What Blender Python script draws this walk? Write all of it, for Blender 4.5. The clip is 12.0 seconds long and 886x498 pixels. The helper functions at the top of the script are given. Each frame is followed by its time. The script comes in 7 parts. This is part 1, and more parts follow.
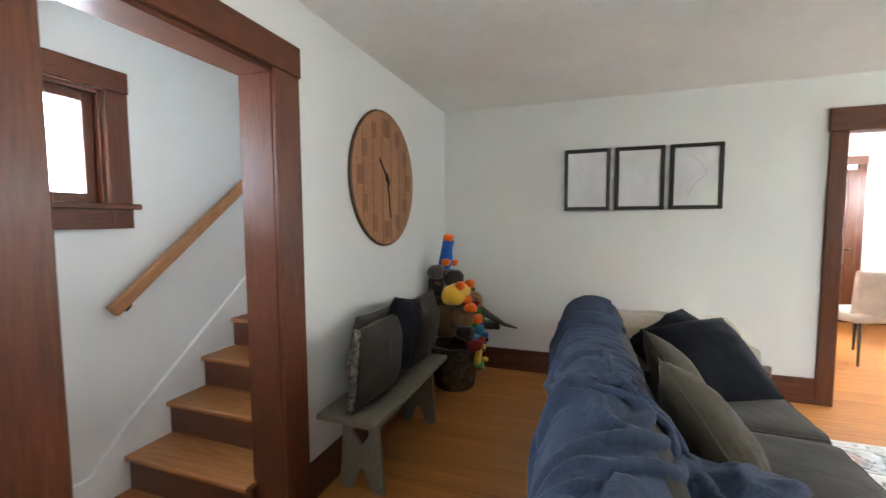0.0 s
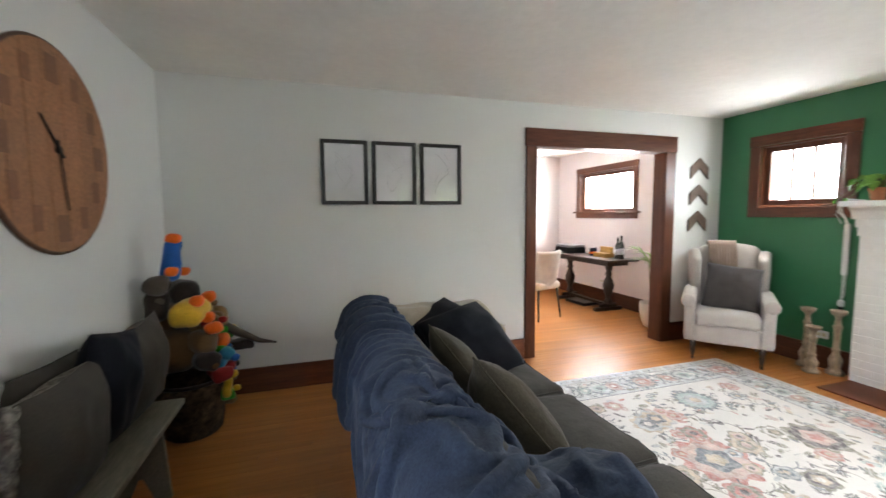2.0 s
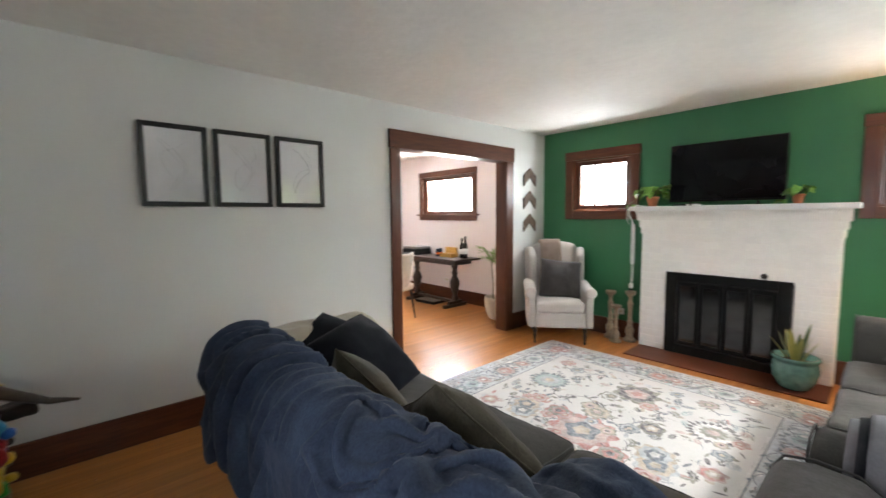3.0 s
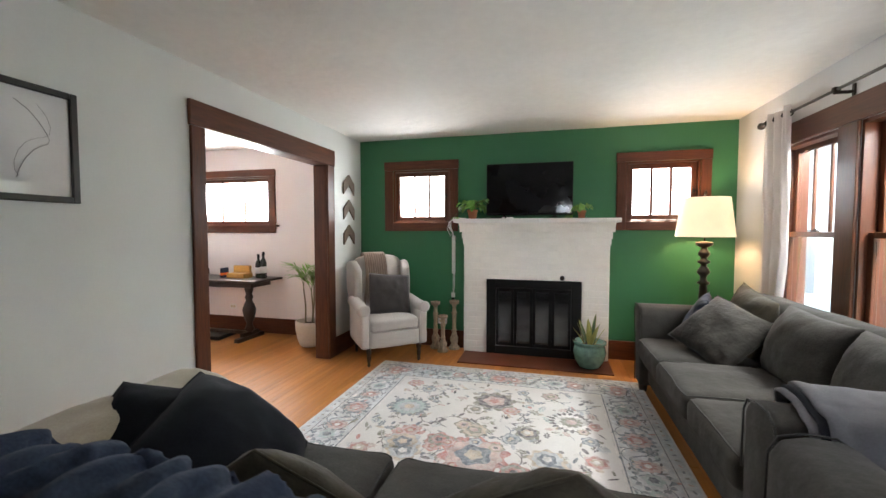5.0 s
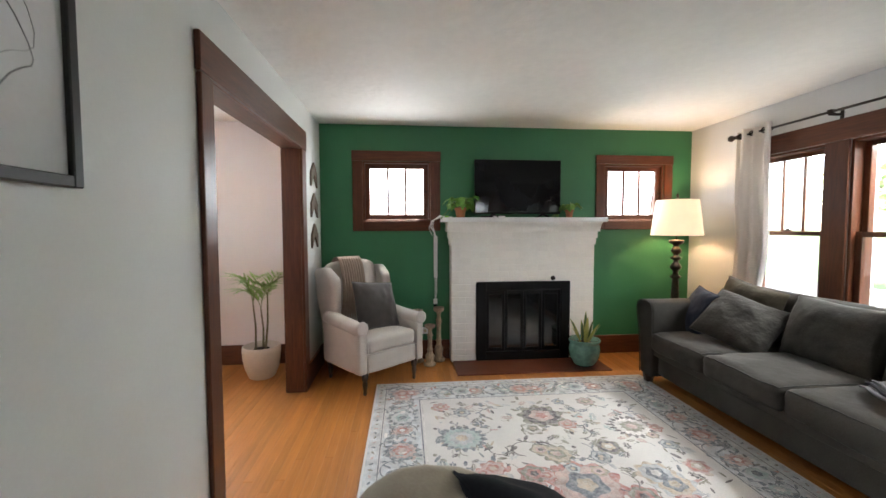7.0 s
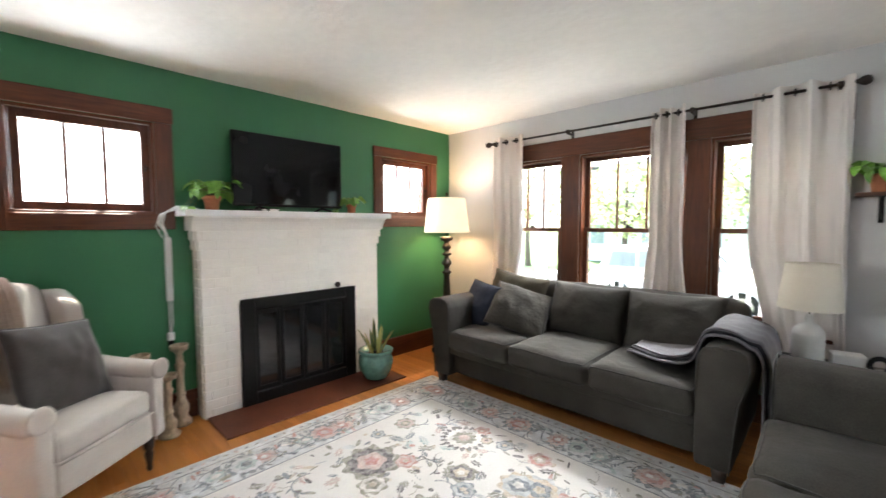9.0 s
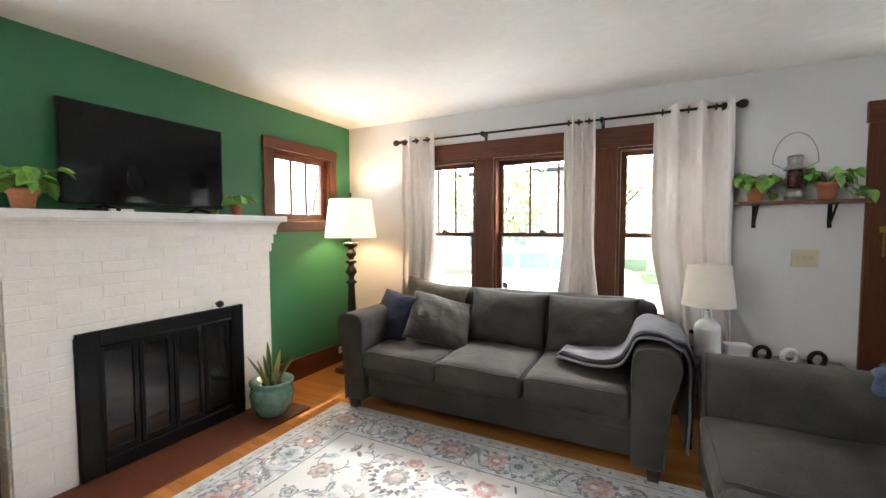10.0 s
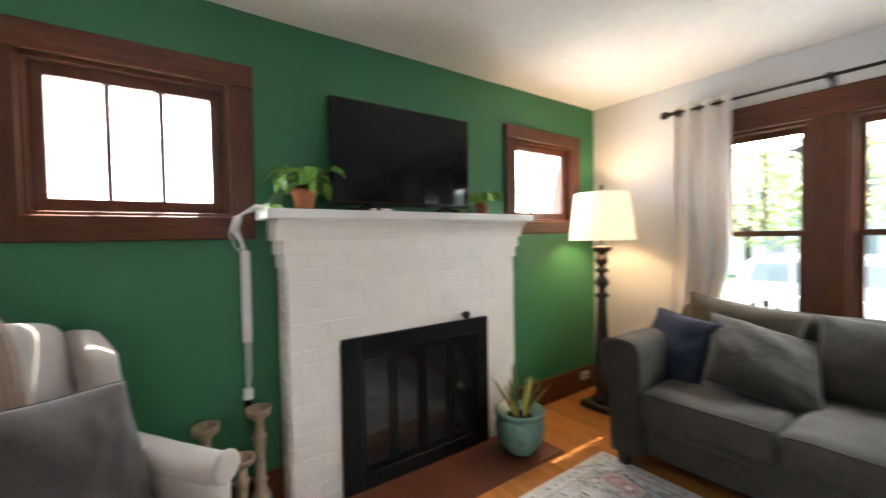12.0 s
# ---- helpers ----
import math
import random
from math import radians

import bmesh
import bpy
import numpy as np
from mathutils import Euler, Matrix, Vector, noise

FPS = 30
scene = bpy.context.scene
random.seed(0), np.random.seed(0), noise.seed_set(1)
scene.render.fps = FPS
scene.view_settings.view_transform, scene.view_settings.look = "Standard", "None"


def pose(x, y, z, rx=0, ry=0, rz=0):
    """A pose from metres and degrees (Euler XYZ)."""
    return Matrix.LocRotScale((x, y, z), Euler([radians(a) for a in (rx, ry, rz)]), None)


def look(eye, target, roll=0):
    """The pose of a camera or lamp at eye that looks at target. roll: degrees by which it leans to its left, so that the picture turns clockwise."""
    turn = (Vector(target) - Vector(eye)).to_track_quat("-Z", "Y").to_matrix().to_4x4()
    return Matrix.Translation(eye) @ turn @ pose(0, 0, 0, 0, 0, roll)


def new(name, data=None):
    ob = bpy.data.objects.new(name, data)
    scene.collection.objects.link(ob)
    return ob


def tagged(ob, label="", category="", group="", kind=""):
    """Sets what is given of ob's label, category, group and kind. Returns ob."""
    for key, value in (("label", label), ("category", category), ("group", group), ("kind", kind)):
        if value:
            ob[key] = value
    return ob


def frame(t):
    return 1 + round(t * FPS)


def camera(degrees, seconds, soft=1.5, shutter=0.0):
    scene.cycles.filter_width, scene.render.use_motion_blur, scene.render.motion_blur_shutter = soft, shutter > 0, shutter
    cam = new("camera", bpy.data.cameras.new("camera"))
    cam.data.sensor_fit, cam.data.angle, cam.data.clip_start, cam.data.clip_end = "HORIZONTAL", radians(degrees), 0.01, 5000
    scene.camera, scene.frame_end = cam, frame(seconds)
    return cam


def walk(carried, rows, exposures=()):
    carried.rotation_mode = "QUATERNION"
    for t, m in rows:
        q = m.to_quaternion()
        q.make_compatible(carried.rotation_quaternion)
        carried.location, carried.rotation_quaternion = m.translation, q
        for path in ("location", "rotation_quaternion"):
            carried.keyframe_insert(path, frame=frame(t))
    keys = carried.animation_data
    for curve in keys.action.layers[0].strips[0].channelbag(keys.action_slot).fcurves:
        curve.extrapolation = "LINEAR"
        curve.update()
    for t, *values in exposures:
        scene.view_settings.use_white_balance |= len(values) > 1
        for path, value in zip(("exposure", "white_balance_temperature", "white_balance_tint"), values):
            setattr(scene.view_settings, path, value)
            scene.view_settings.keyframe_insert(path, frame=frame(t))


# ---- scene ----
cam = camera(95.2, 12.0, soft=1.45, shutter=0.4)
PATH = [
    (0, (0.618, 0.387, 1.414), (-0.035, 2.272, 1.272), -0.3),
    (0.5, (0.588, 0.42, 1.416), (0.154, 2.366, 1.268), -0.4),
    (1, (0.558, 0.448, 1.419), (0.416, 2.436, 1.26), -0.3),
    (1.5, (0.506, 0.549, 1.396), (0.711, 2.532, 1.236), -0.4),
    (2, (0.406, 0.698, 1.403), (1.0, 2.6, 1.234), -0.4),
    (2.5, (0.286, 0.855, 1.395), (1.244, 2.603, 1.231), -0.5),
    (3, (0.163, 1.028, 1.422), (1.492, 2.513, 1.254), -0.5),
    (3.5, (0.129, 1.22, 1.418), (1.754, 2.372, 1.242), -0.2),
    (3.7, (0.13, 1.278, 1.422), (1.835, 2.309, 1.251), -0.1),
    (5.3, (0.189, 2.101, 1.357), (2.144, 2.514, 1.265), 0.0),
    (5.5, (0.197, 2.25, 1.368), (2.165, 2.594, 1.269), 0.0),
    (6, (0.223, 2.603, 1.374), (2.215, 2.759, 1.276), -0.0),
    (6.5, (0.33, 2.962, 1.37), (2.328, 2.95, 1.272), -0.1),
    (6.7, (0.399, 3.099, 1.383), (2.396, 3.035, 1.283), -0.1),
    (8.3, (1.068, 3.673, 1.396), (2.776, 2.639, 1.277), -0.2),
    (8.5, (1.182, 3.663, 1.384), (2.816, 2.516, 1.271), -0.2),
    (9, (1.438, 3.643, 1.382), (2.828, 2.21, 1.264), -0.1),
    (9.5, (1.68, 3.584, 1.388), (2.777, 1.915, 1.277), -0.1),
    (10, (1.881, 3.554, 1.395), (2.788, 1.775, 1.291), -0.1),
    (10.5, (2.056, 3.522, 1.404), (2.872, 1.699, 1.302), -0.1),
    (11, (2.264, 3.473, 1.413), (3.069, 1.645, 1.31), -0.2),
    (11.5, (2.461, 3.411, 1.378), (3.584, 1.759, 1.293), -0.5),
    (12, (2.615, 3.331, 1.348), (4.234, 2.159, 1.29), -1.0),
]
EXPOSURES = [(0.0, 4.0), (1.0, 3.78), (2.5, 3.53), (3.5, 3.4), (5.5, 3.12), (6.6, 3.05), (8.5, 3.4), (10.5, 3.6), (11.2, 3.6), (12.0, 3.28)]
walk(cam, [(t, look(eye, target, roll)) for t, eye, target, roll in PATH], EXPOSURES)
# ---- daylight ----
TO_SUN = Vector((0.67, -0.40, 1.75))
world = bpy.data.worlds.new("sky")
scene.world = world
world.use_nodes = True
wt = world.node_tree
sky = wt.nodes.new("ShaderNodeTexSky")
sky.sky_type, sky.sun_disc = "NISHITA", False
sky.sun_elevation, sky.sun_rotation = radians(66.0), radians(120.8)
wt.links.new(sky.outputs[0], wt.nodes["Background"].inputs[0])
wt.nodes["Background"].inputs[1].default_value = 0.15
sun = new("sun", bpy.data.lights.new("sun", "SUN"))
sun.data.energy, sun.data.angle, sun.data.color = 5.0, radians(0.6), (1.0, 0.93, 0.82)
sun.matrix_world = look(TO_SUN * 10, (0, 0, 0))


def window_light(name, centre, normal, width, height, watts, colour=(0.93, 0.97, 1.0)):
    """An added area lamp that stands in for the sky's light at one opening."""
    ob = new(name, bpy.data.lights.new(name, "AREA"))
    ob.data.shape, ob.data.size, ob.data.size_y = "RECTANGLE", width, height
    ob.data.energy, ob.data.color = watts, colour
    c = Vector(centre)
    ob.matrix_world = look(c, c + Vector(normal))
    return ob


window_light("daylight_w1", (4.905, 3.365, 1.765), (-1, 0.05, -0.28), 0.64, 0.60, 2.7)
window_light("daylight_w2", (4.90, 0.79, 1.76), (-1, 0, -0.25), 0.62, 0.60, 2.2)
window_light("daylight_dining", (4.90, 6.05, 1.75), (-1, 0, -0.3), 1.2, 0.66, 15)
window_light("daylight_stairs", (-1.80, 1.46, 1.78), (1, 0, -0.12), 0.62, 0.58, 3.4, (0.84, 0.89, 1.0))

# Added lamps, hidden outside above the window heads, stand in for skylight.
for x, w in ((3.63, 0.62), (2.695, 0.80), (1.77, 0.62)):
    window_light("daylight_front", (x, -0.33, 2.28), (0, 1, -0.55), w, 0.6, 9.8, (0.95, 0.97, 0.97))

# Added lamp at the assumed door glazing, tipped up to brighten the ceiling.
window_light("daylight_door", (0.12, -0.06, 1.40), (-0.1, 0.6, 1.0), 0.52, 0.86, 0.72)


# ---- materials ----
def material(name, colour, rough=0.6, metal=0.0, grain=(1, 1, 1), scale=40.0, vary=0.12, bump=0.1, bump_scale=None, bump_distance=0.002,
             stain=0.1, stain_scale=3.0, per_object=0.0, fade=None, sheen=0.0, coat=0.0, spec=0.5):
    """A surface with colour variation at two scales and fine relief."""
    m = bpy.data.materials.new(name)
    m.use_nodes = True
    t = m.node_tree
    b = t.nodes["Principled BSDF"]
    b.inputs["Roughness"].default_value, b.inputs["Metallic"].default_value = rough, metal
    b.inputs["Specular IOR Level"].default_value = spec
    b.inputs["Sheen Weight"].default_value, b.inputs["Sheen Roughness"].default_value = sheen, 0.45
    b.inputs["Coat Weight"].default_value, b.inputs["Coat Roughness"].default_value = coat, 0.15
    co = t.nodes.new("ShaderNodeTexCoord")
    mp = t.nodes.new("ShaderNodeMapping")
    mp.inputs["Scale"].default_value = grain
    t.links.new(co.outputs["Object"], mp.inputs[0])
    info = t.nodes.new("ShaderNodeObjectInfo")
    shift = t.nodes.new("ShaderNodeMath")
    shift.operation, shift.inputs[1].default_value = "MULTIPLY", 37.0
    t.links.new(info.outputs["Random"], shift.inputs[0])
    comb = t.nodes.new("ShaderNodeCombineXYZ")
    for i in range(3):
        t.links.new(shift.outputs[0], comb.inputs[i])
    t.links.new(comb.outputs[0], mp.inputs["Location"])
    fine = t.nodes.new("ShaderNodeTexNoise")
    fine.inputs["Scale"].default_value, fine.inputs["Detail"].default_value, fine.inputs["Roughness"].default_value = scale, 5.0, 0.6
    t.links.new(mp.outputs[0], fine.inputs["Vector"])
    broad = t.nodes.new("ShaderNodeTexNoise")
    broad.inputs["Scale"].default_value, broad.inputs["Detail"].default_value = stain_scale, 3.0
    t.links.new(mp.outputs[0], broad.inputs["Vector"])

    def spread(source, amount, low=0.25, high=0.75):
        r = t.nodes.new("ShaderNodeMapRange")
        r.inputs["From Min"].default_value, r.inputs["From Max"].default_value = low, high
        r.inputs["To Min"].default_value, r.inputs["To Max"].default_value = 1 - amount, 1 + amount
        t.links.new(source, r.inputs[0])
        return r.outputs[0]

    value = spread(fine.outputs["Fac"], vary)
    factors = [spread(broad.outputs["Fac"], stain)]
    if per_object:
        factors.append(spread(info.outputs["Random"], per_object, 0, 1))
    for f in factors:
        mul = t.nodes.new("ShaderNodeMath")
        mul.operation = "MULTIPLY"
        t.links.new(value, mul.inputs[0])
        t.links.new(f, mul.inputs[1])
        value = mul.outputs[0]
    tint = t.nodes.new("ShaderNodeVectorMath")
    tint.operation = "SCALE"
    tint.inputs[0].default_value = colour
    t.links.new(value, tint.inputs["Scale"])
    shown = tint.outputs[0]
    if fade:
        worn = t.nodes.new("ShaderNodeTexNoise")
        worn.inputs["Scale"].default_value, worn.inputs["Detail"].default_value, worn.inputs["Roughness"].default_value = 34.0, 6.0, 0.75
        t.links.new(mp.outputs[0], worn.inputs["Vector"])
        rub = t.nodes.new("ShaderNodeMapRange")
        rub.inputs["From Min"].default_value, rub.inputs["From Max"].default_value = 0.42, 0.60
        rub.inputs["To Min"].default_value, rub.inputs["To Max"].default_value = 0.05, 0.48
        t.links.new(worn.outputs["Fac"], rub.inputs[0])
        mx = t.nodes.new("ShaderNodeMix")
        mx.data_type = "RGBA"
        t.links.new(rub.outputs[0], mx.inputs["Factor"])
        t.links.new(shown, mx.inputs["A"])
        mx.inputs["B"].default_value = (*fade, 1)
        shown = mx.outputs["Result"]
    t.links.new(shown, b.inputs["Base Color"])
    if bump:
        bn = t.nodes.new("ShaderNodeBump")
        bn.inputs["Strength"].default_value, bn.inputs["Distance"].default_value = bump, bump_distance
        relief = fine
        if bump_scale:
            relief = t.nodes.new("ShaderNodeTexNoise")
            relief.inputs["Scale"].default_value, relief.inputs["Detail"].default_value = bump_scale, 4.0
            t.links.new(mp.outputs[0], relief.inputs["Vector"])
        t.links.new(relief.outputs["Fac"], bn.inputs["Height"])
        t.links.new(bn.outputs[0], b.inputs["Normal"])
    return m


def cloth_material(name, colour, bump_scale=260.0, bump=0.35, vary=0.18, sheen=0.12, stain=0.14, stain_scale=9.0, fade=None, bump_distance=0.002):
    return material(name, colour, 0.92, scale=150.0, vary=vary, bump=bump, bump_scale=bump_scale, bump_distance=bump_distance, stain=stain,
                    stain_scale=stain_scale, sheen=sheen, spec=0.12, fade=fade)


def glass_material(name, colour=(1, 1, 1), rough=0.0):
    m = bpy.data.materials.new(name)
    m.use_nodes = True
    b = m.node_tree.nodes["Principled BSDF"]
    b.inputs["Base Color"].default_value = (*colour, 1)
    b.inputs["Roughness"].default_value, b.inputs["Transmission Weight"].default_value, b.inputs["IOR"].default_value = rough, 1.0, 1.45
    return m


def glow_material(name, colour, strength, base):
    m = material(name, base, 0.8, scale=120, vary=0.05)
    b = m.node_tree.nodes["Principled BSDF"]
    b.inputs["Emission Color"].default_value, b.inputs["Emission Strength"].default_value = (*colour, 1), strength
    return m


def let_light_through(m, colour, share):
    """Thin cloth that lets part of the light through."""
    t = m.node_tree
    b, out = t.nodes["Principled BSDF"], t.nodes["Material Output"]
    tr, mix = t.nodes.new("ShaderNodeBsdfTranslucent"), t.nodes.new("ShaderNodeMixShader")
    tr.inputs[0].default_value, mix.inputs[0].default_value = (*colour, 1), share
    t.links.new(b.outputs[0], mix.inputs[1])
    t.links.new(tr.outputs[0], mix.inputs[2])
    t.links.new(mix.outputs[0], out.inputs["Surface"])
    return m


M_WALL = material("white_wall_paint", (0.66, 0.665, 0.64), 0.62, scale=90, vary=0.02, bump=0.12, bump_scale=35, bump_distance=0.004, stain=0.03, stain_scale=1.2)
M_WALL_GREY = material("grey_wall_paint", (0.62, 0.62, 0.62), 0.62, scale=90, vary=0.02, bump=0.12, bump_scale=35, bump_distance=0.004, stain=0.03, stain_scale=1.2)
M_WALL_PINK = material("pale_dining_wall_paint", (0.74, 0.68, 0.66), 0.62, scale=90, vary=0.02, bump=0.1, bump_scale=35, bump_distance=0.004, stain=0.03, stain_scale=1.2)
M_GREEN = material("green_wall_paint", (0.030, 0.160, 0.066), 0.5, scale=90, vary=0.05, bump=0.12, bump_scale=40, bump_distance=0.004, stain=0.06, stain_scale=1.5)
M_CEILING = material("ceiling_plaster", (0.80, 0.785, 0.745), 0.8, scale=14, vary=0.035, bump=0.3, bump_scale=9, bump_distance=0.02, stain=0.04, stain_scale=1.6)
M_TRIM = material("dark_stained_wood", (0.095, 0.028, 0.0105), 0.38, grain=(14, 14, 1.2), scale=6, vary=0.3, bump=0.12, stain=0.2, stain_scale=1.5, per_object=0.08, coat=0.08, spec=0.35)
M_TRIM_X = material("dark_stained_wood_along_x", (0.095, 0.028, 0.0105), 0.38, grain=(1.2, 14, 14), scale=6, vary=0.3, bump=0.12, stain=0.2, stain_scale=1.5, per_object=0.08, coat=0.08, spec=0.35)
M_TRIM_Y = material("dark_stained_wood_along_y", (0.095, 0.028, 0.0105), 0.38, grain=(14, 1.2, 14), scale=6, vary=0.3, bump=0.12, stain=0.2, stain_scale=1.5, per_object=0.08, coat=0.08, spec=0.35)
M_FLOOR = material("oak_strip_floor", (0.44, 0.175, 0.043), 0.36, grain=(1.3, 22, 22), scale=5, vary=0.13, bump=0.06, stain=0.14, stain_scale=0.9, per_object=0.10, coat=0.22, spec=0.2)
M_FLOOR_GAP = material("dark_floor_joint", (0.12, 0.05, 0.02), 0.7)
M_TREAD = material("varnished_stair_tread", (0.38, 0.165, 0.055), 0.25, grain=(1.5, 18, 18), scale=5, vary=0.2, bump=0.05, stain=0.15, per_object=0.08, coat=0.3)
M_RISER = material("dark_stair_riser", (0.13, 0.042, 0.018), 0.3, grain=(1.5, 18, 18), scale=5, vary=0.25, bump=0.05, coat=0.2)
M_WHITE = material("white_painted_wood", (0.74, 0.74, 0.72), 0.4, scale=60, vary=0.03, bump=0.05)
M_BRICK = material("white_painted_brick", (0.79, 0.765, 0.71), 0.5, scale=70, vary=0.05, bump=0.35, bump_scale=60, bump_distance=0.003, stain=0.04, stain_scale=5, per_object=0.015)
M_HEARTH = material("red_brown_hearth_tile", (0.125, 0.034, 0.016), 0.5, scale=60, vary=0.2, bump=0.15, stain=0.25, stain_scale=4)
M_BLACK = material("black_painted_metal", (0.006, 0.006, 0.006), 0.45, scale=150, vary=0.2, bump=0.05, spec=0.2)
M_IRON = material("dark_iron", (0.025, 0.018, 0.014), 0.4, metal=0.6, scale=120, vary=0.3, bump=0.1)
M_SCREEN = material("dark_tv_screen", (0.005, 0.005, 0.006), 0.07, scale=10, vary=0.02, bump=0.0, spec=0.2)
M_FIREGLASS = material("smoked_fire_glass", (0.012, 0.012, 0.012), 0.08, scale=25, vary=0.3, bump=0.02, spec=0.6)
M_GLASS = glass_material("window_glass")
M_SOFA = cloth_material("charcoal_velvet_upholstery", (0.058, 0.054, 0.048), 7, 0.6, 0.2, 0.05, 0.28, 4.0, None, 0.022)
M_GREYPILLOW = cloth_material("grey_brown_pillow_cloth", (0.043, 0.039, 0.034), 12, 0.8, 0.2, 0.1, 0.2, 8.0, None, 0.02)
M_PIPING = cloth_material("charcoal_piping", (0.055, 0.053, 0.050), 300)
M_LEG = material("dark_wood_leg", (0.03, 0.016, 0.01), 0.35, grain=(12, 12, 1.5), scale=6, vary=0.25, coat=0.2)
M_BLUE = cloth_material("blue_fleece_blanket", (0.038, 0.052, 0.086), 22, 0.7, 0.25, 0.05, 0.25, 8.0, None, 0.010)
M_OLIVE = cloth_material("olive_grey_pillow_cloth", (0.064, 0.055, 0.039), 12, 0.9, 0.2, 0.08, 0.2, 8.0, None, 0.014)
M_NAVY = cloth_material("dark_navy_pillow_cloth", (0.009, 0.010, 0.014), 240, 0.4, 0.2, 0.03)
M_DENIM = cloth_material("blue_pillow_cloth", (0.026, 0.034, 0.056), 14, 0.7, 0.2, 0.06, 0.2, 8.0, None, 0.016)
M_CREAM = cloth_material("cream_throw", (0.39, 0.34, 0.262), 200, 0.45, 0.12, 0.3)
M_BEIGE = cloth_material("taupe_cotton_cover", (0.145, 0.122, 0.092), 200, 0.4, 0.12, 0.3)
M_CHAIR = cloth_material("pale_grey_linen_upholstery", (0.50, 0.465, 0.43), 320, 0.35, 0.08, 0.2, 0.06)
M_KNIT = cloth_material("beige_knitted_throw", (0.34, 0.26, 0.21), 60, 0.8, 0.25, 0.3)
M_CUSHION_GREY = cloth_material("dark_grey_cushion", (0.066, 0.060, 0.058), 240, 0.4, 0.2, 0.35)
M_CURTAIN = let_light_through(cloth_material("cream_linen_curtain", (0.82, 0.775, 0.735), 330, 0.2, 0.03, 0.1, 0.02), (0.70, 0.655, 0.61), 0.15)


# ---- builders ----
def bm_box(x0, x1, y0, y1, z0, z1, bevel=0.0, segments=1):
    bm = bmesh.new()
    bmesh.ops.create_cube(bm, size=1.0)
    for v in bm.verts:
        v.co = Vector(((x0 + x1) / 2 + v.co.x * (x1 - x0), (y0 + y1) / 2 + v.co.y * (y1 - y0), (z0 + z1) / 2 + v.co.z * (z1 - z0)))
    if bevel:
        bmesh.ops.bevel(bm, geom=bm.edges[:], offset=bevel, segments=segments, affect="EDGES", profile=0.5)
    return bm


def bm_join(*meshes):
    out = bmesh.new()
    for b in meshes:
        tmp = bpy.data.meshes.new("tmp")
        b.to_mesh(tmp)
        b.free()
        out.from_mesh(tmp)
        bpy.data.meshes.remove(tmp)
    return out


def bm_lathe(profile, segments=24, squeeze=1.0):
    """Turned shape: profile of (radius, height) from the bottom up."""
    bm = bmesh.new()
    rings = []
    for r, z in profile:
        rings.append([bm.verts.new((r * math.cos(2 * math.pi * i / segments), squeeze * r * math.sin(2 * math.pi * i / segments), z)) for i in range(segments)])
    for a, b in zip(rings, rings[1:]):
        for i in range(segments):
            j = (i + 1) % segments
            f = bm.faces.new((a[i], a[j], b[j], b[i]))
            f.smooth = True
    bm.faces.new(rings[0][::-1])
    bm.faces.new(rings[-1])
    return bm


def bm_tube(points, radius, segments=8, taper=1.0):
    """A round bar along points."""
    bm = bmesh.new()
    pts = [Vector(p) for p in points]
    rings = []
    for k, p in enumerate(pts):
        way = (pts[min(k + 1, len(pts) - 1)] - pts[max(k - 1, 0)]).normalized()
        side = way.orthogonal().normalized() if k == 0 else (side - way * side.dot(way)).normalized()
        other = way.cross(side)
        r = radius * (1 + (taper - 1) * k / max(1, len(pts) - 1))
        rings.append([bm.verts.new(p + r * (math.cos(2 * math.pi * i / segments) * side + math.sin(2 * math.pi * i / segments) * other)) for i in range(segments)])
    for a, b in zip(rings, rings[1:]):
        for i in range(segments):
            j = (i + 1) % segments
            bm.faces.new((a[i], a[j], b[j], b[i])).smooth = True
    bm.faces.new(rings[0][::-1])
    bm.faces.new(rings[-1])
    return bm


def bm_prism(outline, depth, bevel=0.0):
    """Outline of (a, b) in the x-z plane, extruded along y by depth, from y = 0."""
    bm = bmesh.new()
    front = [bm.verts.new((a, 0, b)) for a, b in outline]
    back = [bm.verts.new((a, depth, b)) for a, b in outline]
    bm.faces.new(front)
    bm.faces.new(back[::-1])
    n = len(outline)
    for i in range(n):
        bm.faces.new((front[i], back[i], back[(i + 1) % n], front[(i + 1) % n]))
    bmesh.ops.recalc_face_normals(bm, faces=bm.faces[:])
    if bevel:
        bmesh.ops.bevel(bm, geom=bm.edges[:], offset=bevel, segments=2, affect="EDGES", profile=0.5)
    return bm


def soft_point(co, hx, hy, hz, r, crown=0.0, rough=0.004, seed=0.0, sag=0.0):
    """Where a point of the cube's surface lies on the stuffed box."""
    h = (hx, hy, hz)
    rr = [min(r, v * 0.98) for v in h]
    p = [math.copysign(abs(c) ** 0.75, c) * s for c, s in zip(co, h)]
    c = [max(-(s - r0), min(s - r0, a)) for a, s, r0 in zip(p, h, rr)]
    d = [(a - b) / r0 for a, b, r0 in zip(p, c, rr)]
    ln = max(1e-6, math.sqrt(sum(x * x for x in d)))
    far = max(abs(x) for x in d)
    q = Vector([b + r0 * x / ln * far for b, x, r0 in zip(c, d, rr)])
    bulge = (1 - (q.x / hx) ** 2) * (1 - (q.y / hy) ** 2)
    q.z += crown * bulge * (1 if q.z > 0 else 0.3) * (1 if q.z > 0 else -1)
    q.y += sag * (1 - (q.x / hx) ** 2) * (1 - (q.z / hz) ** 2) * (-1 if q.y < 0 else 0.2)
    return q + noise.noise_vector(q * 5 + Vector((seed, seed * 2, 0))) * rough * 2 + noise.noise_vector(q * 14 + Vector((0, seed, seed))) * rough


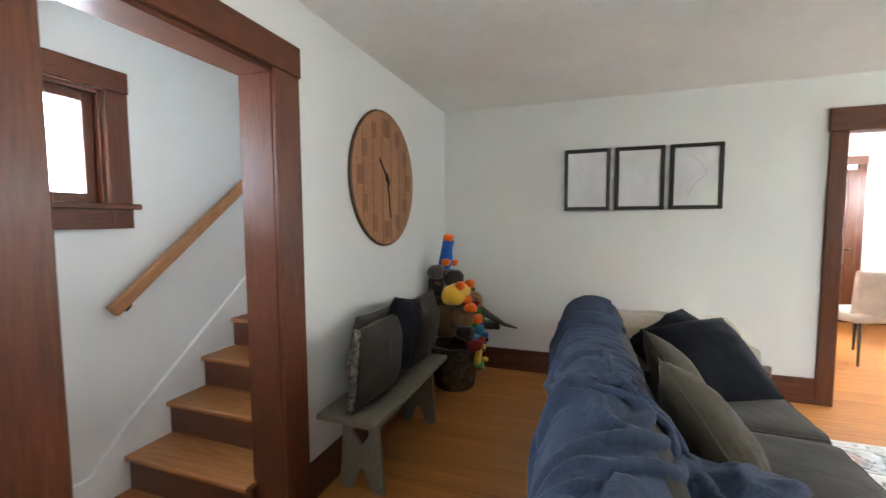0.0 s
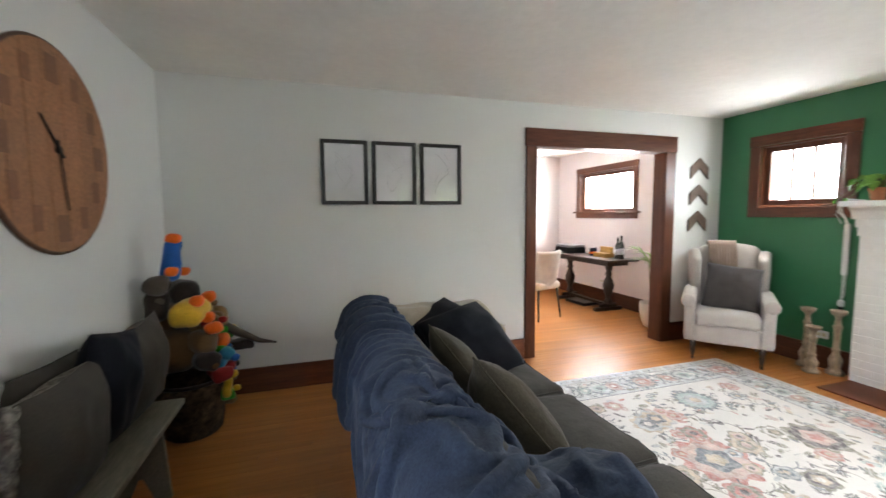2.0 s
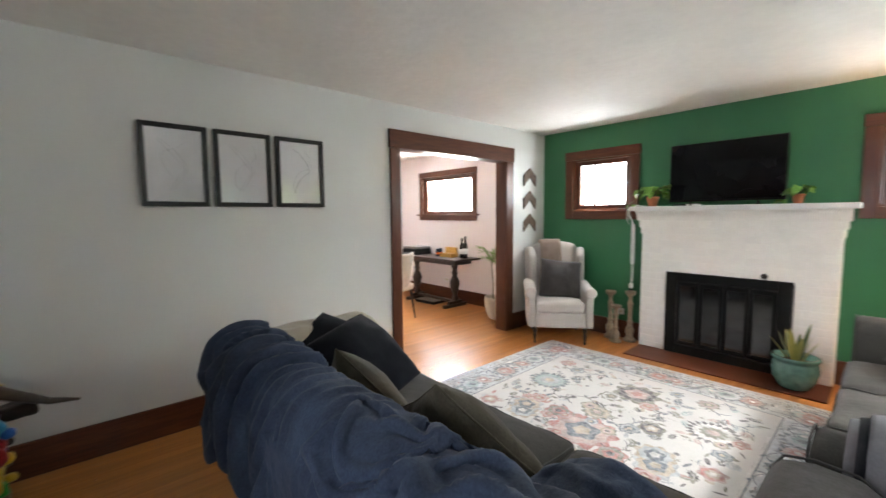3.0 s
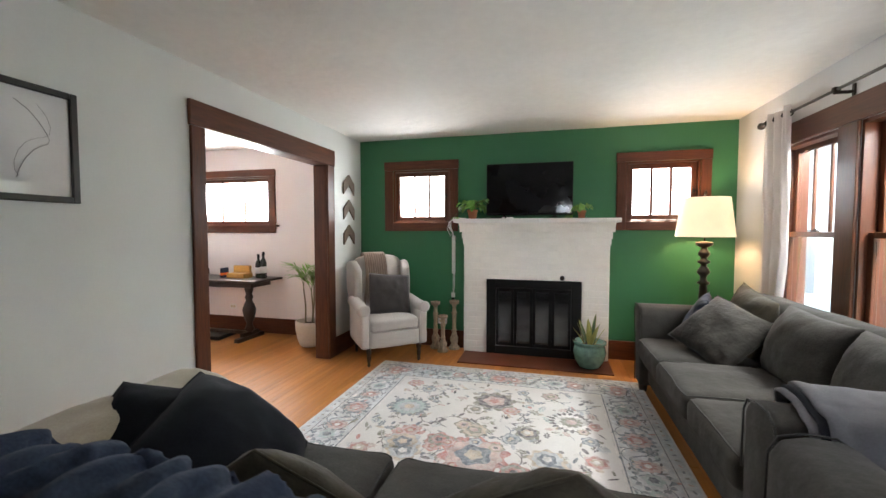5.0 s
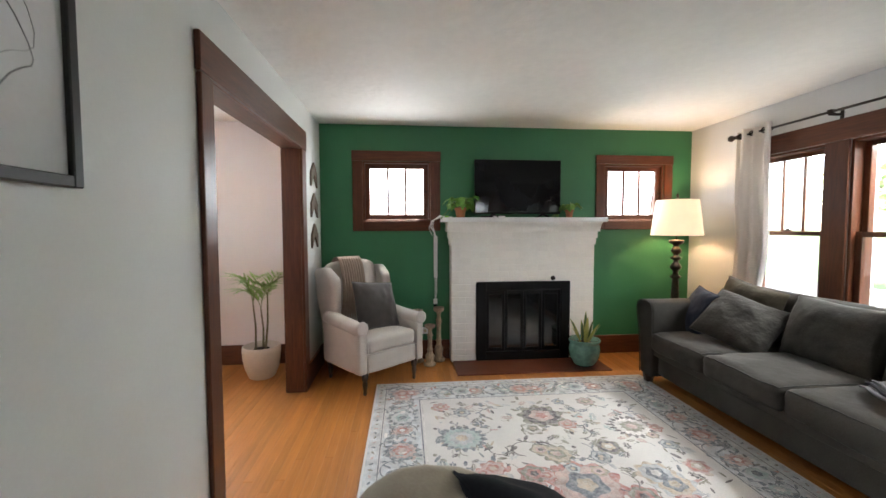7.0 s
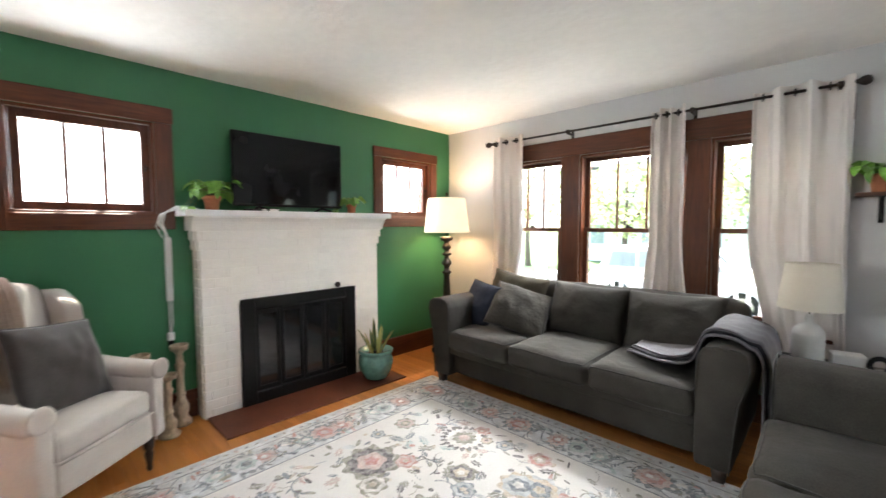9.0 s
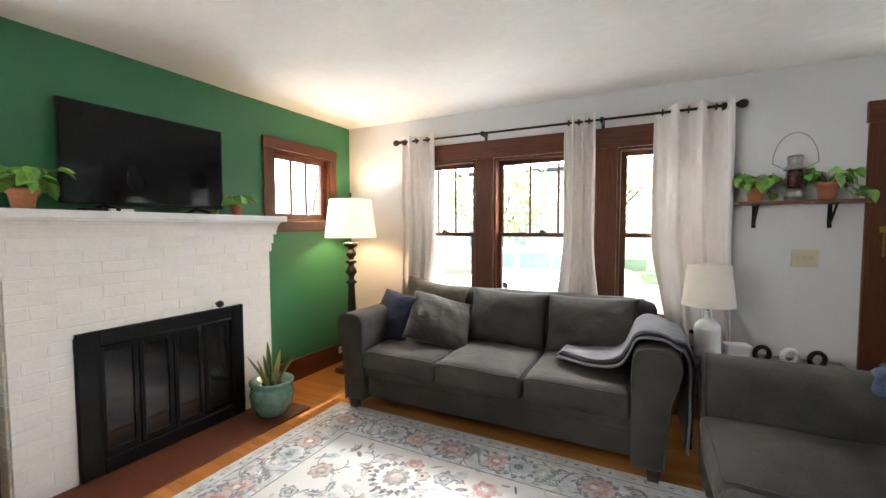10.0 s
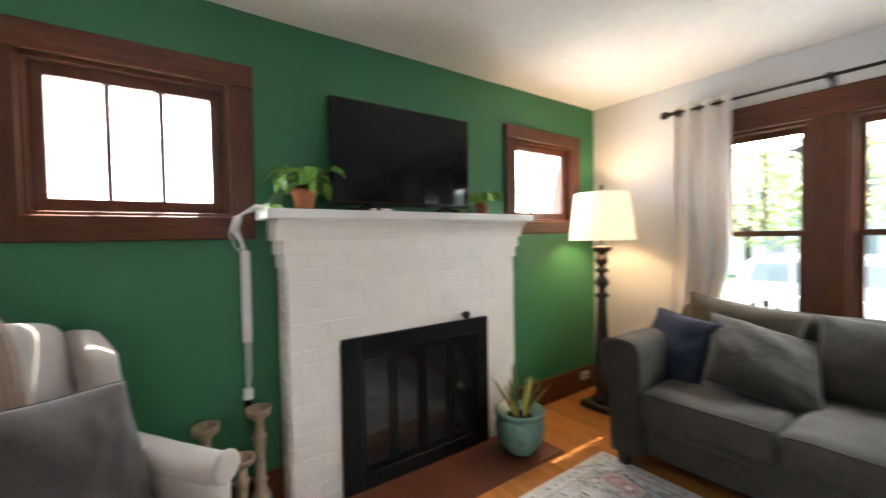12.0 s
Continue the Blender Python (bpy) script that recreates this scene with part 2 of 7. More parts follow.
def soft_welt(size, radius=0.0042):
    """Piping along the upper front and side edges of a stuffed box."""
    way = [(-1, 1 - i / 6, 1) for i in range(12)] + [(-1 + i / 12, -1, 1) for i in range(25)] + [(1, -1 + i / 6, 1) for i in range(1, 13)]
    return bm_tube([soft_point(Vector(p), *size) for p in way], radius, 6)


def bm_softbox(hx, hy, hz, r, crown=0.0, n=12, rough=0.004, seed=0.0, sag=0.0):
    """A stuffed box with round edges, a crowned top and slight unevenness."""
    bm = bmesh.new()
    bmesh.ops.create_cube(bm, size=2.0)
    bmesh.ops.subdivide_edges(bm, edges=bm.edges[:], cuts=n, use_grid_fill=True)
    for v in bm.verts:
        v.co = soft_point(v.co, hx, hy, hz, r, crown, rough, seed, sag)
    for f in bm.faces:
        f.smooth = True
    return bm


def bm_pillow(w, h, t, n=18, seed=0.0, pinch=0.10):
    """A stuffed pillow that lies in the x-z plane, its thickness along y."""
    bm = bmesh.new()
    sheets = []
    for side in (-1, 1):
        grid = []
        for i in range(n + 1):
            row = []
            for j in range(n + 1):
                u, v = -1 + 2 * i / n, -1 + 2 * j / n
                if side == 1 and (i in (0, n) or j in (0, n)):
                    row.append(sheets[0][i][j])
                    continue
                x = w / 2 * u * (1 - pinch * (1 - v * v) * u * u)
                z = h / 2 * v * (1 - pinch * (1 - u * u) * v * v)
                full = (max(0, 1 - abs(u) ** 2.2) * max(0, 1 - abs(v) ** 2.2)) ** 0.55
                y = side * t / 2 * full
                p = Vector((x, y, z))
                p += noise.noise_vector(p * 7 + Vector((seed, 0, seed))) * 0.012 * (0.3 + full) + noise.noise_vector(p * 22 + Vector((seed, 3, 0))) * 0.004 * full
                way = math.atan2(v - math.copysign(1, v), u - math.copysign(1, u))
                near = math.exp(-((abs(u) - 1) ** 2 + (abs(v) - 1) ** 2) / 0.30)
                p.y += side * 0.010 * near * full * math.sin(9 * way + seed) + side * 0.007 * full * (1 - 2.4 * abs(noise.noise(Vector((p.x * 9 + seed, p.z * 5, side * 3.0)))))
                row.append(bm.verts.new(p))
            grid.append(row)
        sheets.append(grid)
        for i in range(n):
            for j in range(n):
                q = (grid[i][j], grid[i + 1][j], grid[i + 1][j + 1], grid[i][j + 1])
                bm.faces.new(q if side == -1 else q[::-1]).smooth = True
    return bm


def bm_drape(f, nu, nv, thickness=0.006):
    """Cloth over f(u, v), closed to a thin solid."""
    return bm_sheet(np.array([[f(i / nu, j / nv) for j in range(nv + 1)] for i in range(nu + 1)], dtype=float), thickness)


def bm_sheet(pts, thickness):
    """A thin solid around a grid of points."""
    nu, nv = pts.shape[0] - 1, pts.shape[1] - 1
    du, dv = np.gradient(pts, axis=0), np.gradient(pts, axis=1)
    nrm = np.cross(du, dv)
    nrm /= np.maximum(np.linalg.norm(nrm, axis=2, keepdims=True), 1e-9)
    bm = bmesh.new()
    a = [[bm.verts.new(pts[i, j] + nrm[i, j] * thickness / 2) for j in range(nv + 1)] for i in range(nu + 1)]
    b = [[bm.verts.new(pts[i, j] - nrm[i, j] * thickness / 2) for j in range(nv + 1)] for i in range(nu + 1)]
    for i in range(nu):
        for j in range(nv):
            bm.faces.new((a[i][j], a[i + 1][j], a[i + 1][j + 1], a[i][j + 1])).smooth = True
            bm.faces.new((b[i][j], b[i][j + 1], b[i + 1][j + 1], b[i + 1][j])).smooth = True
    for i in range(nu):
        for j in (0, nv):
            bm.faces.new((a[i][j], a[i + 1][j], b[i + 1][j], b[i][j]))
    for j in range(nv):
        for i in (0, nu):
            bm.faces.new((a[i][j], a[i][j + 1], b[i][j + 1], b[i][j]))
    bmesh.ops.recalc_face_normals(bm, faces=bm.faces[:])
    return bm


def half(bm, first):
    """One face of a pillow."""
    faces = bm.faces[:]
    n = len(faces) // 2
    bmesh.ops.delete(bm, geom=faces[n:] if first else faces[:n], context="FACES")
    return bm


def mesh_of(name, bm, mat):
    me = bpy.data.meshes.new(name)
    bm.to_mesh(me)
    bm.free()
    me.materials.append(mat)
    return me


def part(name, bm, mat, parent, label="", m=None):
    ob = new(name, mesh_of(name, bm, mat))
    ob.parent = parent
    if m is not None:
        ob.matrix_basis = m
    return tagged(ob, label)


def thing(name, label, category, m=None, group="", kind=""):
    ob = new(name)
    ob.empty_display_size = 0.1
    if m is not None:
        ob.matrix_basis = m
    return tagged(ob, label, category, group, kind)


def solid(name, bm, mat, label, category="", kind="", group="", m=None):
    ob = new(name, mesh_of(name, bm, mat))
    if m is not None:
        ob.matrix_basis = m
    return tagged(ob, label, category, group, kind)


def wall_with_holes(lo, hi, z0, z1, holes):
    """Boxes (a0, a1, z0, z1) that fill a wall from lo to hi around its holes (a0, a1, z0, z1)."""
    cuts, out = sorted(holes), []
    at = lo
    for a0, a1, h0, h1 in cuts:
        if a0 > at:
            out.append((at, a0, z0, z1))
        if h0 > z0:
            out.append((a0, a1, z0, h0))
        if h1 < z1:
            out.append((a0, a1, h1, z1))
        at = a1
    if at < hi:
        out.append((at, hi, z0, z1))
    return out


# ---- setting: walls, floors, ceilings ----
XC, XG, YF, YP, CEIL = -0.66, 4.745, 0.13, 4.14, 2.44
XS, YD, XD = -1.66, 7.3, 1.0

tagged(solid("wall_clock", bm_join(*[bm_box(XC - 0.16, XC, a, b, c, d) for a, b, c, d in wall_with_holes(YF - 0.18, YP + 0.13, 0, CEIL, [(1.01, 1.85, 0, 2.075)])]),
             M_WALL, "white painted plaster wall with a cased stair opening"), kind="structure")
tagged(solid("wall_pictures", bm_join(*[bm_box(a, b, YP + 0.002, YP + 0.13, c, d) for a, b, c, d in wall_with_holes(XC, XG, 0, CEIL, [(2.39, 3.97, 0, 2.06)])]),
             M_WALL, "white painted plaster wall with a wide cased doorway"), kind="structure")
W1, W2, WD = (3.02, 3.71, 1.46, 2.07), (0.45, 1.13, 1.46, 2.07), (5.44, 6.66, 1.42, 2.07)
tagged(solid("wall_green", bm_join(*[bm_box(XG, XG + 0.2, a, b, c, d) for a, b, c, d in wall_with_holes(YF - 0.18, YP + 0.001, 0, CEIL, [W2, W1])]),
             M_GREEN, "green painted accent wall with two small windows"), kind="structure")
tagged(solid("wall_dining_side", bm_join(*[bm_box(XG, XG + 0.2, a, b, c, d) for a, b, c, d in wall_with_holes(YP + 0.001, YD + 0.15, 0, CEIL, [WD])]),
             M_WALL_PINK, "pale painted dining room wall with a window"), kind="structure")
FW = [(3.29, 3.97, 0.68, 2.01), (2.27, 3.12, 0.68, 2.01), (1.43, 2.11, 0.68, 2.01)]
DOOR = (-0.33, 0.57, 0, 2.04)
tagged(solid("wall_front", bm_join(*[bm_box(a, b, YF - 0.18, YF, c, d) for a, b, c, d in wall_with_holes(XS - 0.15, XG - 0.001, 0, CEIL, [DOOR] + FW)]),
             M_WALL_GREY, "pale grey painted front wall with three windows and a door"), kind="structure")
tagged(solid("wall_stair", bm_join(*[bm_box(XS - 0.15, XS, a, b, c, d) for a, b, c, d in wall_with_holes(YF, 7.4, 0, 5.0, [(1.14, 1.78, 1.49, 2.07)])]),
             M_WALL, "white painted stairwell wall with a small window"), kind="structure")
tagged(solid("wall_stair_upper", bm_join(bm_box(XC - 0.16, XC - 0.06, 1.6, 7.4, CEIL + 0.1, 5.0), bm_box(XC - 0.16, XC - 0.03, YP + 0.13, 7.4, 0, CEIL + 0.1),
                                         bm_box(XS, XC - 0.16, 7.4, 7.5, 0, 5.0), bm_box(XS, XC - 0.16, 1.5, 1.6, CEIL + 0.1, 5.0)),
             M_WALL, "white painted upper stairwell wall"), kind="structure")
tagged(solid("wall_dining_back", bm_box(XD - 0.1, XG, YD, YD + 0.15, 0, CEIL), M_WALL_PINK, "pale painted dining room back wall"), kind="structure")
tagged(solid("wall_dining_end", bm_box(XD - 0.1, XD, YP + 0.13, YD, 0, CEIL), M_WALL_PINK, "pale painted dining room end wall"), kind="structure")


def ceiling_sheet(x0, x1, y0, y1, z, nx, ny):
    """Plaster with a slight unevenness."""
    bm = bmesh.new()
    g = [[bm.verts.new((x0 + (x1 - x0) * i / nx, y0 + (y1 - y0) * j / ny, z + 0.006 * noise.noise(Vector((i * 0.35, j * 0.35, 4.0))))) for j in range(ny + 1)] for i in range(nx + 1)]
    for i in range(nx):
        for j in range(ny):
            bm.faces.new((g[i][j], g[i][j + 1], g[i + 1][j + 1], g[i + 1][j])).smooth = True
    return bm_join(bm, bm_box(x0, x1, y0, y1, z + 0.02, z + 0.14))


tagged(solid("ceiling", ceiling_sheet(XC - 0.16, XG + 0.2, YF - 0.18, YP + 0.065, CEIL, 40, 30), M_CEILING, "off-white hand-trowelled plaster ceiling"), kind="structure")
tagged(solid("ceiling_dining", ceiling_sheet(XD - 0.1, XG + 0.2, YP + 0.066, YD + 0.15, CEIL, 24, 20), M_CEILING, "off-white dining room plaster ceiling"), kind="structure")
tagged(solid("ceiling_landing", bm_box(XS, XC - 0.16, YF, 1.6, CEIL, CEIL + 0.1), M_CEILING, "white plaster ceiling above the stair foot"), kind="structure")
tagged(solid("ceiling_stairs", bm_box(XS - 0.15, XC - 0.06, 1.5, 7.5, 5.0, 5.1), M_CEILING, "white plaster ceiling high above the stairs"), kind="structure")

# skirting
def skirting(name, boxes, mat):
    tagged(solid(name, bm_join(*[bm_box(*b, 0.004) for b in boxes]), mat, "dark-stained tall wooden baseboard"), kind="structure")


skirting("baseboard", [(XC, 2.30, YP - 0.02, YP + 0.002, 0.0, 0.2), (4.08, XG, YP - 0.02, YP + 0.002, 0.0, 0.2), (0.70, XG, YF, YF + 0.02, 0.0, 0.2)], M_TRIM_X)
skirting("baseboard", [(XG - 0.02, XG, YF + 0.02, 1.30, 0, 0.2), (XG - 0.02, XG, 2.81, YP - 0.02, 0, 0.2), (XC, XC + 0.02, 1.99, YP - 0.02, 0, 0.2), (XC, XC + 0.02, YF, 0.87, 0, 0.2),
                       (XG - 0.02, XG, YP + 0.13, YD, 0, 0.2)], M_TRIM_Y)
skirting("baseboard", [(XD, XG - 0.02, YD - 0.02, YD, 0, 0.2)], M_TRIM_X)


# cased openings
def casing(name, label, boxes):
    top = thing(name, label, "", kind="structure")
    for b, mat in boxes:
        part("casing_board", bm_box(*b, 0.004), mat, top)


casing("door_casing_dining", "dark-stained wooden casing of a wide doorway", [
    ((2.30, 2.41, YP - 0.022, YP, 0, 2.04), M_TRIM), ((3.95, 4.08, YP - 0.022, YP, 0, 2.04), M_TRIM), ((2.29, 4.09, YP - 0.026, YP, 2.041, 2.205), M_TRIM_X),
    ((2.39, 2.412, YP, YP + 0.15, 0, 2.04), M_TRIM), ((3.948, 3.97, YP, YP + 0.15, 0, 2.04), M_TRIM), ((2.39, 3.97, YP, YP + 0.15, 2.04, 2.06), M_TRIM_X),
    ((2.30, 2.39, YP + 0.13, YP + 0.15, 0, 2.04), M_TRIM), ((3.97, 4.08, YP + 0.13, YP + 0.15, 0, 2.04), M_TRIM), ((2.29, 4.09, YP + 0.13, YP + 0.154, 2.061, 2.205), M_TRIM_X)])
casing("door_casing_stairs", "dark-stained wooden casing of the stair opening", [
    ((XC, XC + 0.022, 0.87, 1.03, 0, 2.07), M_TRIM), ((XC, XC + 0.022, 1.83, 1.99, 0, 2.07), M_TRIM), ((XC, XC + 0.026, 0.86, 2.0, 2.071, 2.21), M_TRIM_Y),
    ((XC - 0.18, XC, 1.01, 1.032, 0, 2.055), M_TRIM), ((XC - 0.18, XC, 1.828, 1.85, 0, 2.055), M_TRIM), ((XC - 0.18, XC, 1.01, 1.85, 2.055, 2.075), M_TRIM_Y)])
casing("door_casing_front", "dark-stained wooden casing of the front door", [
    ((0.57, 0.70, YF, YF + 0.022, 0, 2.03), M_TRIM), ((-0.46, -0.33, YF, YF + 0.022, 0, 2.03), M_TRIM), ((-0.47, 0.71, YF, YF + 0.026, 2.031, 2.16), M_TRIM_X),
    ((0.548, 0.57, YF - 0.18, YF, 0, 2.02), M_TRIM), ((-0.33, -0.308, YF - 0.18, YF, 0, 2.02), M_TRIM), ((-0.33, 0.57, YF - 0.18, YF, 2.02, 2.04), M_TRIM_X)])


# windows
def small_window(name, label, y0, y1, z0, z1, trim, lites, side=-1, x=XG, depth=0.2, stool=False):
    """A casement in a wall across x. side: the way into the room."""
    top = thing(name, label, "", kind="structure")
    s = side
    xs = lambda a, b: (min(x + s * a, x + s * b), max(x + s * a, x + s * b))
    yo0, yo1, zo0, zo1 = y0 - trim, y1 + trim, z0 - trim, z1 + trim
    part("window_frame", bm_join(bm_box(*xs(0, 0.022), yo0, y0, zo0, z1, 0.004), bm_box(*xs(0, 0.022), y1, yo1, zo0, z1, 0.004)), M_TRIM, top)
    part("window_frame", bm_join(bm_box(*xs(0, 0.026), yo0 - 0.005, yo1 + 0.005, z1 + 0.001, zo1, 0.004), bm_box(*xs(0, 0.024), y0, y1, zo0, z0, 0.004)), M_TRIM_Y, top)
    part("window_jamb", bm_join(bm_box(*xs(-depth, -0.001), y0 - 0.002, y0 + 0.018, z0, z1), bm_box(*xs(-depth, -0.001), y1 - 0.018, y1 + 0.002, z0, z1),
                                bm_box(*xs(-depth, -0.001), y0, y1, z1 - 0.018, z1 + 0.002)), M_TRIM, top)
    part("window_sill", bm_box(*xs(-depth, 0.045 if stool else 0.002), y0 - (0.14 if stool else 0), y1 + (0.14 if stool else 0), z0 - 0.012, z0 + 0.016, 0.004), M_TRIM_Y, top)
    a0, a1, b0, b1 = y0 + 0.019, y1 - 0.019, z0 + 0.017, z1 - 0.019
    w = 0.05
    sash = part("sash", bm_join(bm_box(*xs(-0.075, -0.035), a0, a0 + w, b0, b1, 0.004), bm_box(*xs(-0.075, -0.035), a1 - w, a1, b0, b1, 0.004),
                                bm_box(*xs(-0.074, -0.036), a0 + w, a1 - w, b1 - w, b1, 0.004), bm_box(*xs(-0.074, -0.036), a0 + w, a1 - w, b0, b0 + w, 0.004)), M_TRIM, top)
    for k in range(lites):
        c0 = a0 + w + (a1 - a0 - 2 * w) * k / lites
        c1 = a0 + w + (a1 - a0 - 2 * w) * (k + 1) / lites
        pane = part("pane", bm_box(*xs(-0.058, -0.054), c0, c1, b0 + w, b1 - w), M_GLASS, top)
        pane.visible_shadow = False
        if k:
            part("muntin", bm_box(*xs(-0.066, -0.044), c0 - 0.013, c0 + 0.013, b0 + w, b1 - w, 0.003), M_TRIM, top)
    part("latch", bm_join(bm_box(*xs(-0.034, -0.02), a0 + 0.02, a0 + 0.032, (b0 + b1) / 2 - 0.02, (b0 + b1) / 2 + 0.02, 0.003),
                          bm_box(*xs(-0.028, -0.016), a0 - 0.012, a0 + 0.03, (b0 + b1) / 2 - 0.005, (b0 + b1) / 2 + 0.005, 0.002)), M_IRON, top)


small_window("window_1", "small dark-stained wooden three-lite window in the green wall", *W1, 0.105, 3)
small_window("window_2", "small dark-stained wooden three-lite window in the green wall", *W2, 0.095, 3)
small_window("window_3", "dark-stained wooden dining room window with a sill", *WD, 0.09, 3, stool=True)
small_window("window_4", "dark-stained wooden stairwell window with a sill", 1.14, 1.78, 1.49, 2.07, 0.11, 1, side=1, x=XS, depth=0.15, stool=True)


def sash_window(name, x0, x1, z0, z1):
    """A double-hung window in the front wall: three lites above, one below."""
    top = thing(name, "dark-stained wooden double-hung window with bright daylight", "", kind="structure")
    mid = 1.335
    part("window_jamb", bm_join(bm_box(x0 - 0.002, x0 + 0.02, YF - 0.18, YF - 0.001, z0, z1), bm_box(x1 - 0.02, x1 + 0.002, YF - 0.18, YF - 0.001, z0, z1)), M_TRIM, top)
    part("window_head", bm_box(x0, x1, YF - 0.18, YF - 0.001, z1 - 0.02, z1 + 0.002), M_TRIM_X, top)
    part("window_sill", bm_box(x0, x1, YF - 0.2, YF - 0.001, z0 - 0.002, z0 + 0.02), M_TRIM_X, top)
    a0, a1, w = x0 + 0.021, x1 - 0.021, 0.042
    for nm, ya, yb, b0, b1, lites in (("upper_sash", YF - 0.115, YF - 0.08, mid - 0.018, z1 - 0.021, 3), ("lower_sash", YF - 0.075, YF - 0.04, z0 + 0.021, mid + 0.018, 1)):
        s = part(nm, bm_join(bm_box(a0, a0 + w, ya, yb, b0, b1, 0.003), bm_box(a1 - w, a1, ya, yb, b0, b1, 0.003), bm_box(a0 + w, a1 - w, ya + 0.001, yb - 0.001, b1 - 0.036, b1, 0.003),
                             bm_box(a0 + w, a1 - w, ya + 0.001, yb - 0.001, b0, b0 + 0.036, 0.003)), M_TRIM, top)
        for k in range(lites):
            c0, c1 = a0 + w + (a1 - a0 - 2 * w) * k / lites, a0 + w + (a1 - a0 - 2 * w) * (k + 1) / lites
            pane = part("pane", bm_box(c0, c1, (ya + yb) / 2 - 0.002, (ya + yb) / 2 + 0.002, b0 + 0.036, b1 - 0.036), M_GLASS, s)
            pane.visible_shadow = False
            if k:
                part("muntin", bm_box(c0 - 0.009, c0 + 0.009, ya + 0.006, yb - 0.006, b0 + 0.036, b1 - 0.036, 0.003), M_TRIM, s)
    part("sash_lock", bm_join(bm_box((a0 + a1) / 2 - 0.03, (a0 + a1) / 2 + 0.03, YF - 0.075, YF - 0.045, mid + 0.018, mid + 0.03, 0.004),
                              bm_box((a0 + a1) / 2 - 0.006, (a0 + a1) / 2 + 0.03, YF - 0.07, YF - 0.06, mid + 0.03, mid + 0.042, 0.003)), M_IRON, top)


for k, f in enumerate(FW):
    sash_window("window_%d" % (5 + k), *f)
casing("window_casing", "dark-stained wooden casing around three front windows", [
    ((3.97, 4.045, YF, YF + 0.022, 0.66, 2.01), M_TRIM), ((3.12, 3.29, YF, YF + 0.022, 0.66, 2.01), M_TRIM), ((2.11, 2.27, YF, YF + 0.022, 0.66, 2.01), M_TRIM),
    ((1.385, 1.50, YF, YF + 0.022, 0.66, 2.01), M_TRIM), ((1.38, 4.055, YF, YF + 0.028, 2.011, 2.165), M_TRIM_X), ((1.372, 4.08, YF - 0.03, YF + 0.06, 0.635, 0.66), M_TRIM_X), ((1.385, 4.045, YF, YF + 0.02, 0.53, 0.634), M_TRIM_X)])

# front door
door = thing("door_1", "closed dark-stained wooden front door with a glazed light", "", kind="structure")
part("door_leaf", bm_join(bm_box(-0.305, -0.17, 0.0, 0.045, 0.01, 2.015, 0.003), bm_box(0.41, 0.545, 0.0, 0.045, 0.01, 2.015, 0.003), bm_box(-0.17, 0.41, 0.001, 0.044, 1.87, 2.015, 0.003),
                          bm_box(-0.17, 0.41, 0.001, 0.044, 0.01, 0.25, 0.003), bm_box(-0.17, 0.41, 0.001, 0.044, 0.8, 0.95, 0.003), bm_box(-0.17, 0.41, 0.012, 0.032, 0.25, 0.8)), M_TRIM, door)
pane = part("pane", bm_box(-0.17, 0.41, 0.02, 0.026, 0.95, 1.87), M_GLASS, door)
pane.visible_shadow = False
part("door_handle", bm_join(bm_lathe([(0.012, 0), (0.012, 0.03), (0.028, 0.04), (0.03, 0.06), (0.015, 0.07)])), M_IRON, door, "", pose(0.48, 0.045, 1.0, -90, 0, 0))
chain = thing("door_chain", "small brass door chain hanging on the casing", "door chain")
part("chain_plate", bm_box(0.595, 0.635, YF + 0.022, YF + 0.028, 1.36, 1.40, 0.002), material("worn_brass", (0.35, 0.22, 0.08), 0.35, metal=0.9, scale=80, vary=0.3), chain)
ring = bpy.data.materials["worn_brass"]
for k in range(8):
    part("chain_link", bm_tube([(0.615 + 0.005 * math.cos(a) * (k % 2), YF + 0.03 + 0.004 * math.cos(a) * (1 - k % 2), 1.352 - 0.018 * k + 0.011 * math.sin(a)) for a in [i * math.pi / 4 for i in range(9)]], 0.0018, 5), ring, chain)

# stairs
stairs = thing("stairs", "wooden staircase with varnished treads and dark risers", "", kind="structure")
for k in range(15):
    y, z = 1.79 + 0.235 * k, 0.19 * (k + 1)
    part("tread", bm_box(XS + 0.025, XC - 0.161, y - 0.028, y + 0.245, z - 0.028, z, 0.008, 2), M_TREAD, stairs)
    part("riser", bm_box(XS + 0.025, XC - 0.161, y, y + 0.02, z - 0.19, z - 0.028), M_RISER, stairs)
bm = bm_prism([(1.50, 0.0), (1.50, 0.16), (1.62, 0.16), (1.80, 0.35), (5.3, 0.35 + (5.3 - 1.80) * 0.19 / 0.235), (5.3, 0.0)], 0.024)
for v in bm.verts:
    v.co = Vector((XS + 0.024 - v.co.y, v.co.x, v.co.z))
bmesh.ops.recalc_face_normals(bm, faces=bm.faces[:])
part("stringer", bm, M_WHITE, stairs, "white painted stair stringer")
tagged(solid("baseboard_stair", bm_box(XS, XS + 0.02, YF, 1.50, 0, 0.16, 0.004), M_WHITE, "white painted baseboard beside the stairs"), kind="structure")
rail = thing("handrail", "plain oak handrail on brackets along the stair wall", "handrail")
M_OAK = material("plain_oak", (0.34, 0.155, 0.055), 0.35, grain=(14, 2, 14), scale=6, vary=0.2, coat=0.15)
bm = bm_box(-0.022, 0.022, 0, 4.2, -0.032, 0.032, 0.008, 2)
part("rail", bm, M_OAK, rail, "", pose(XS + 0.075, 1.72, 0.965, 39.0, 0, 0))
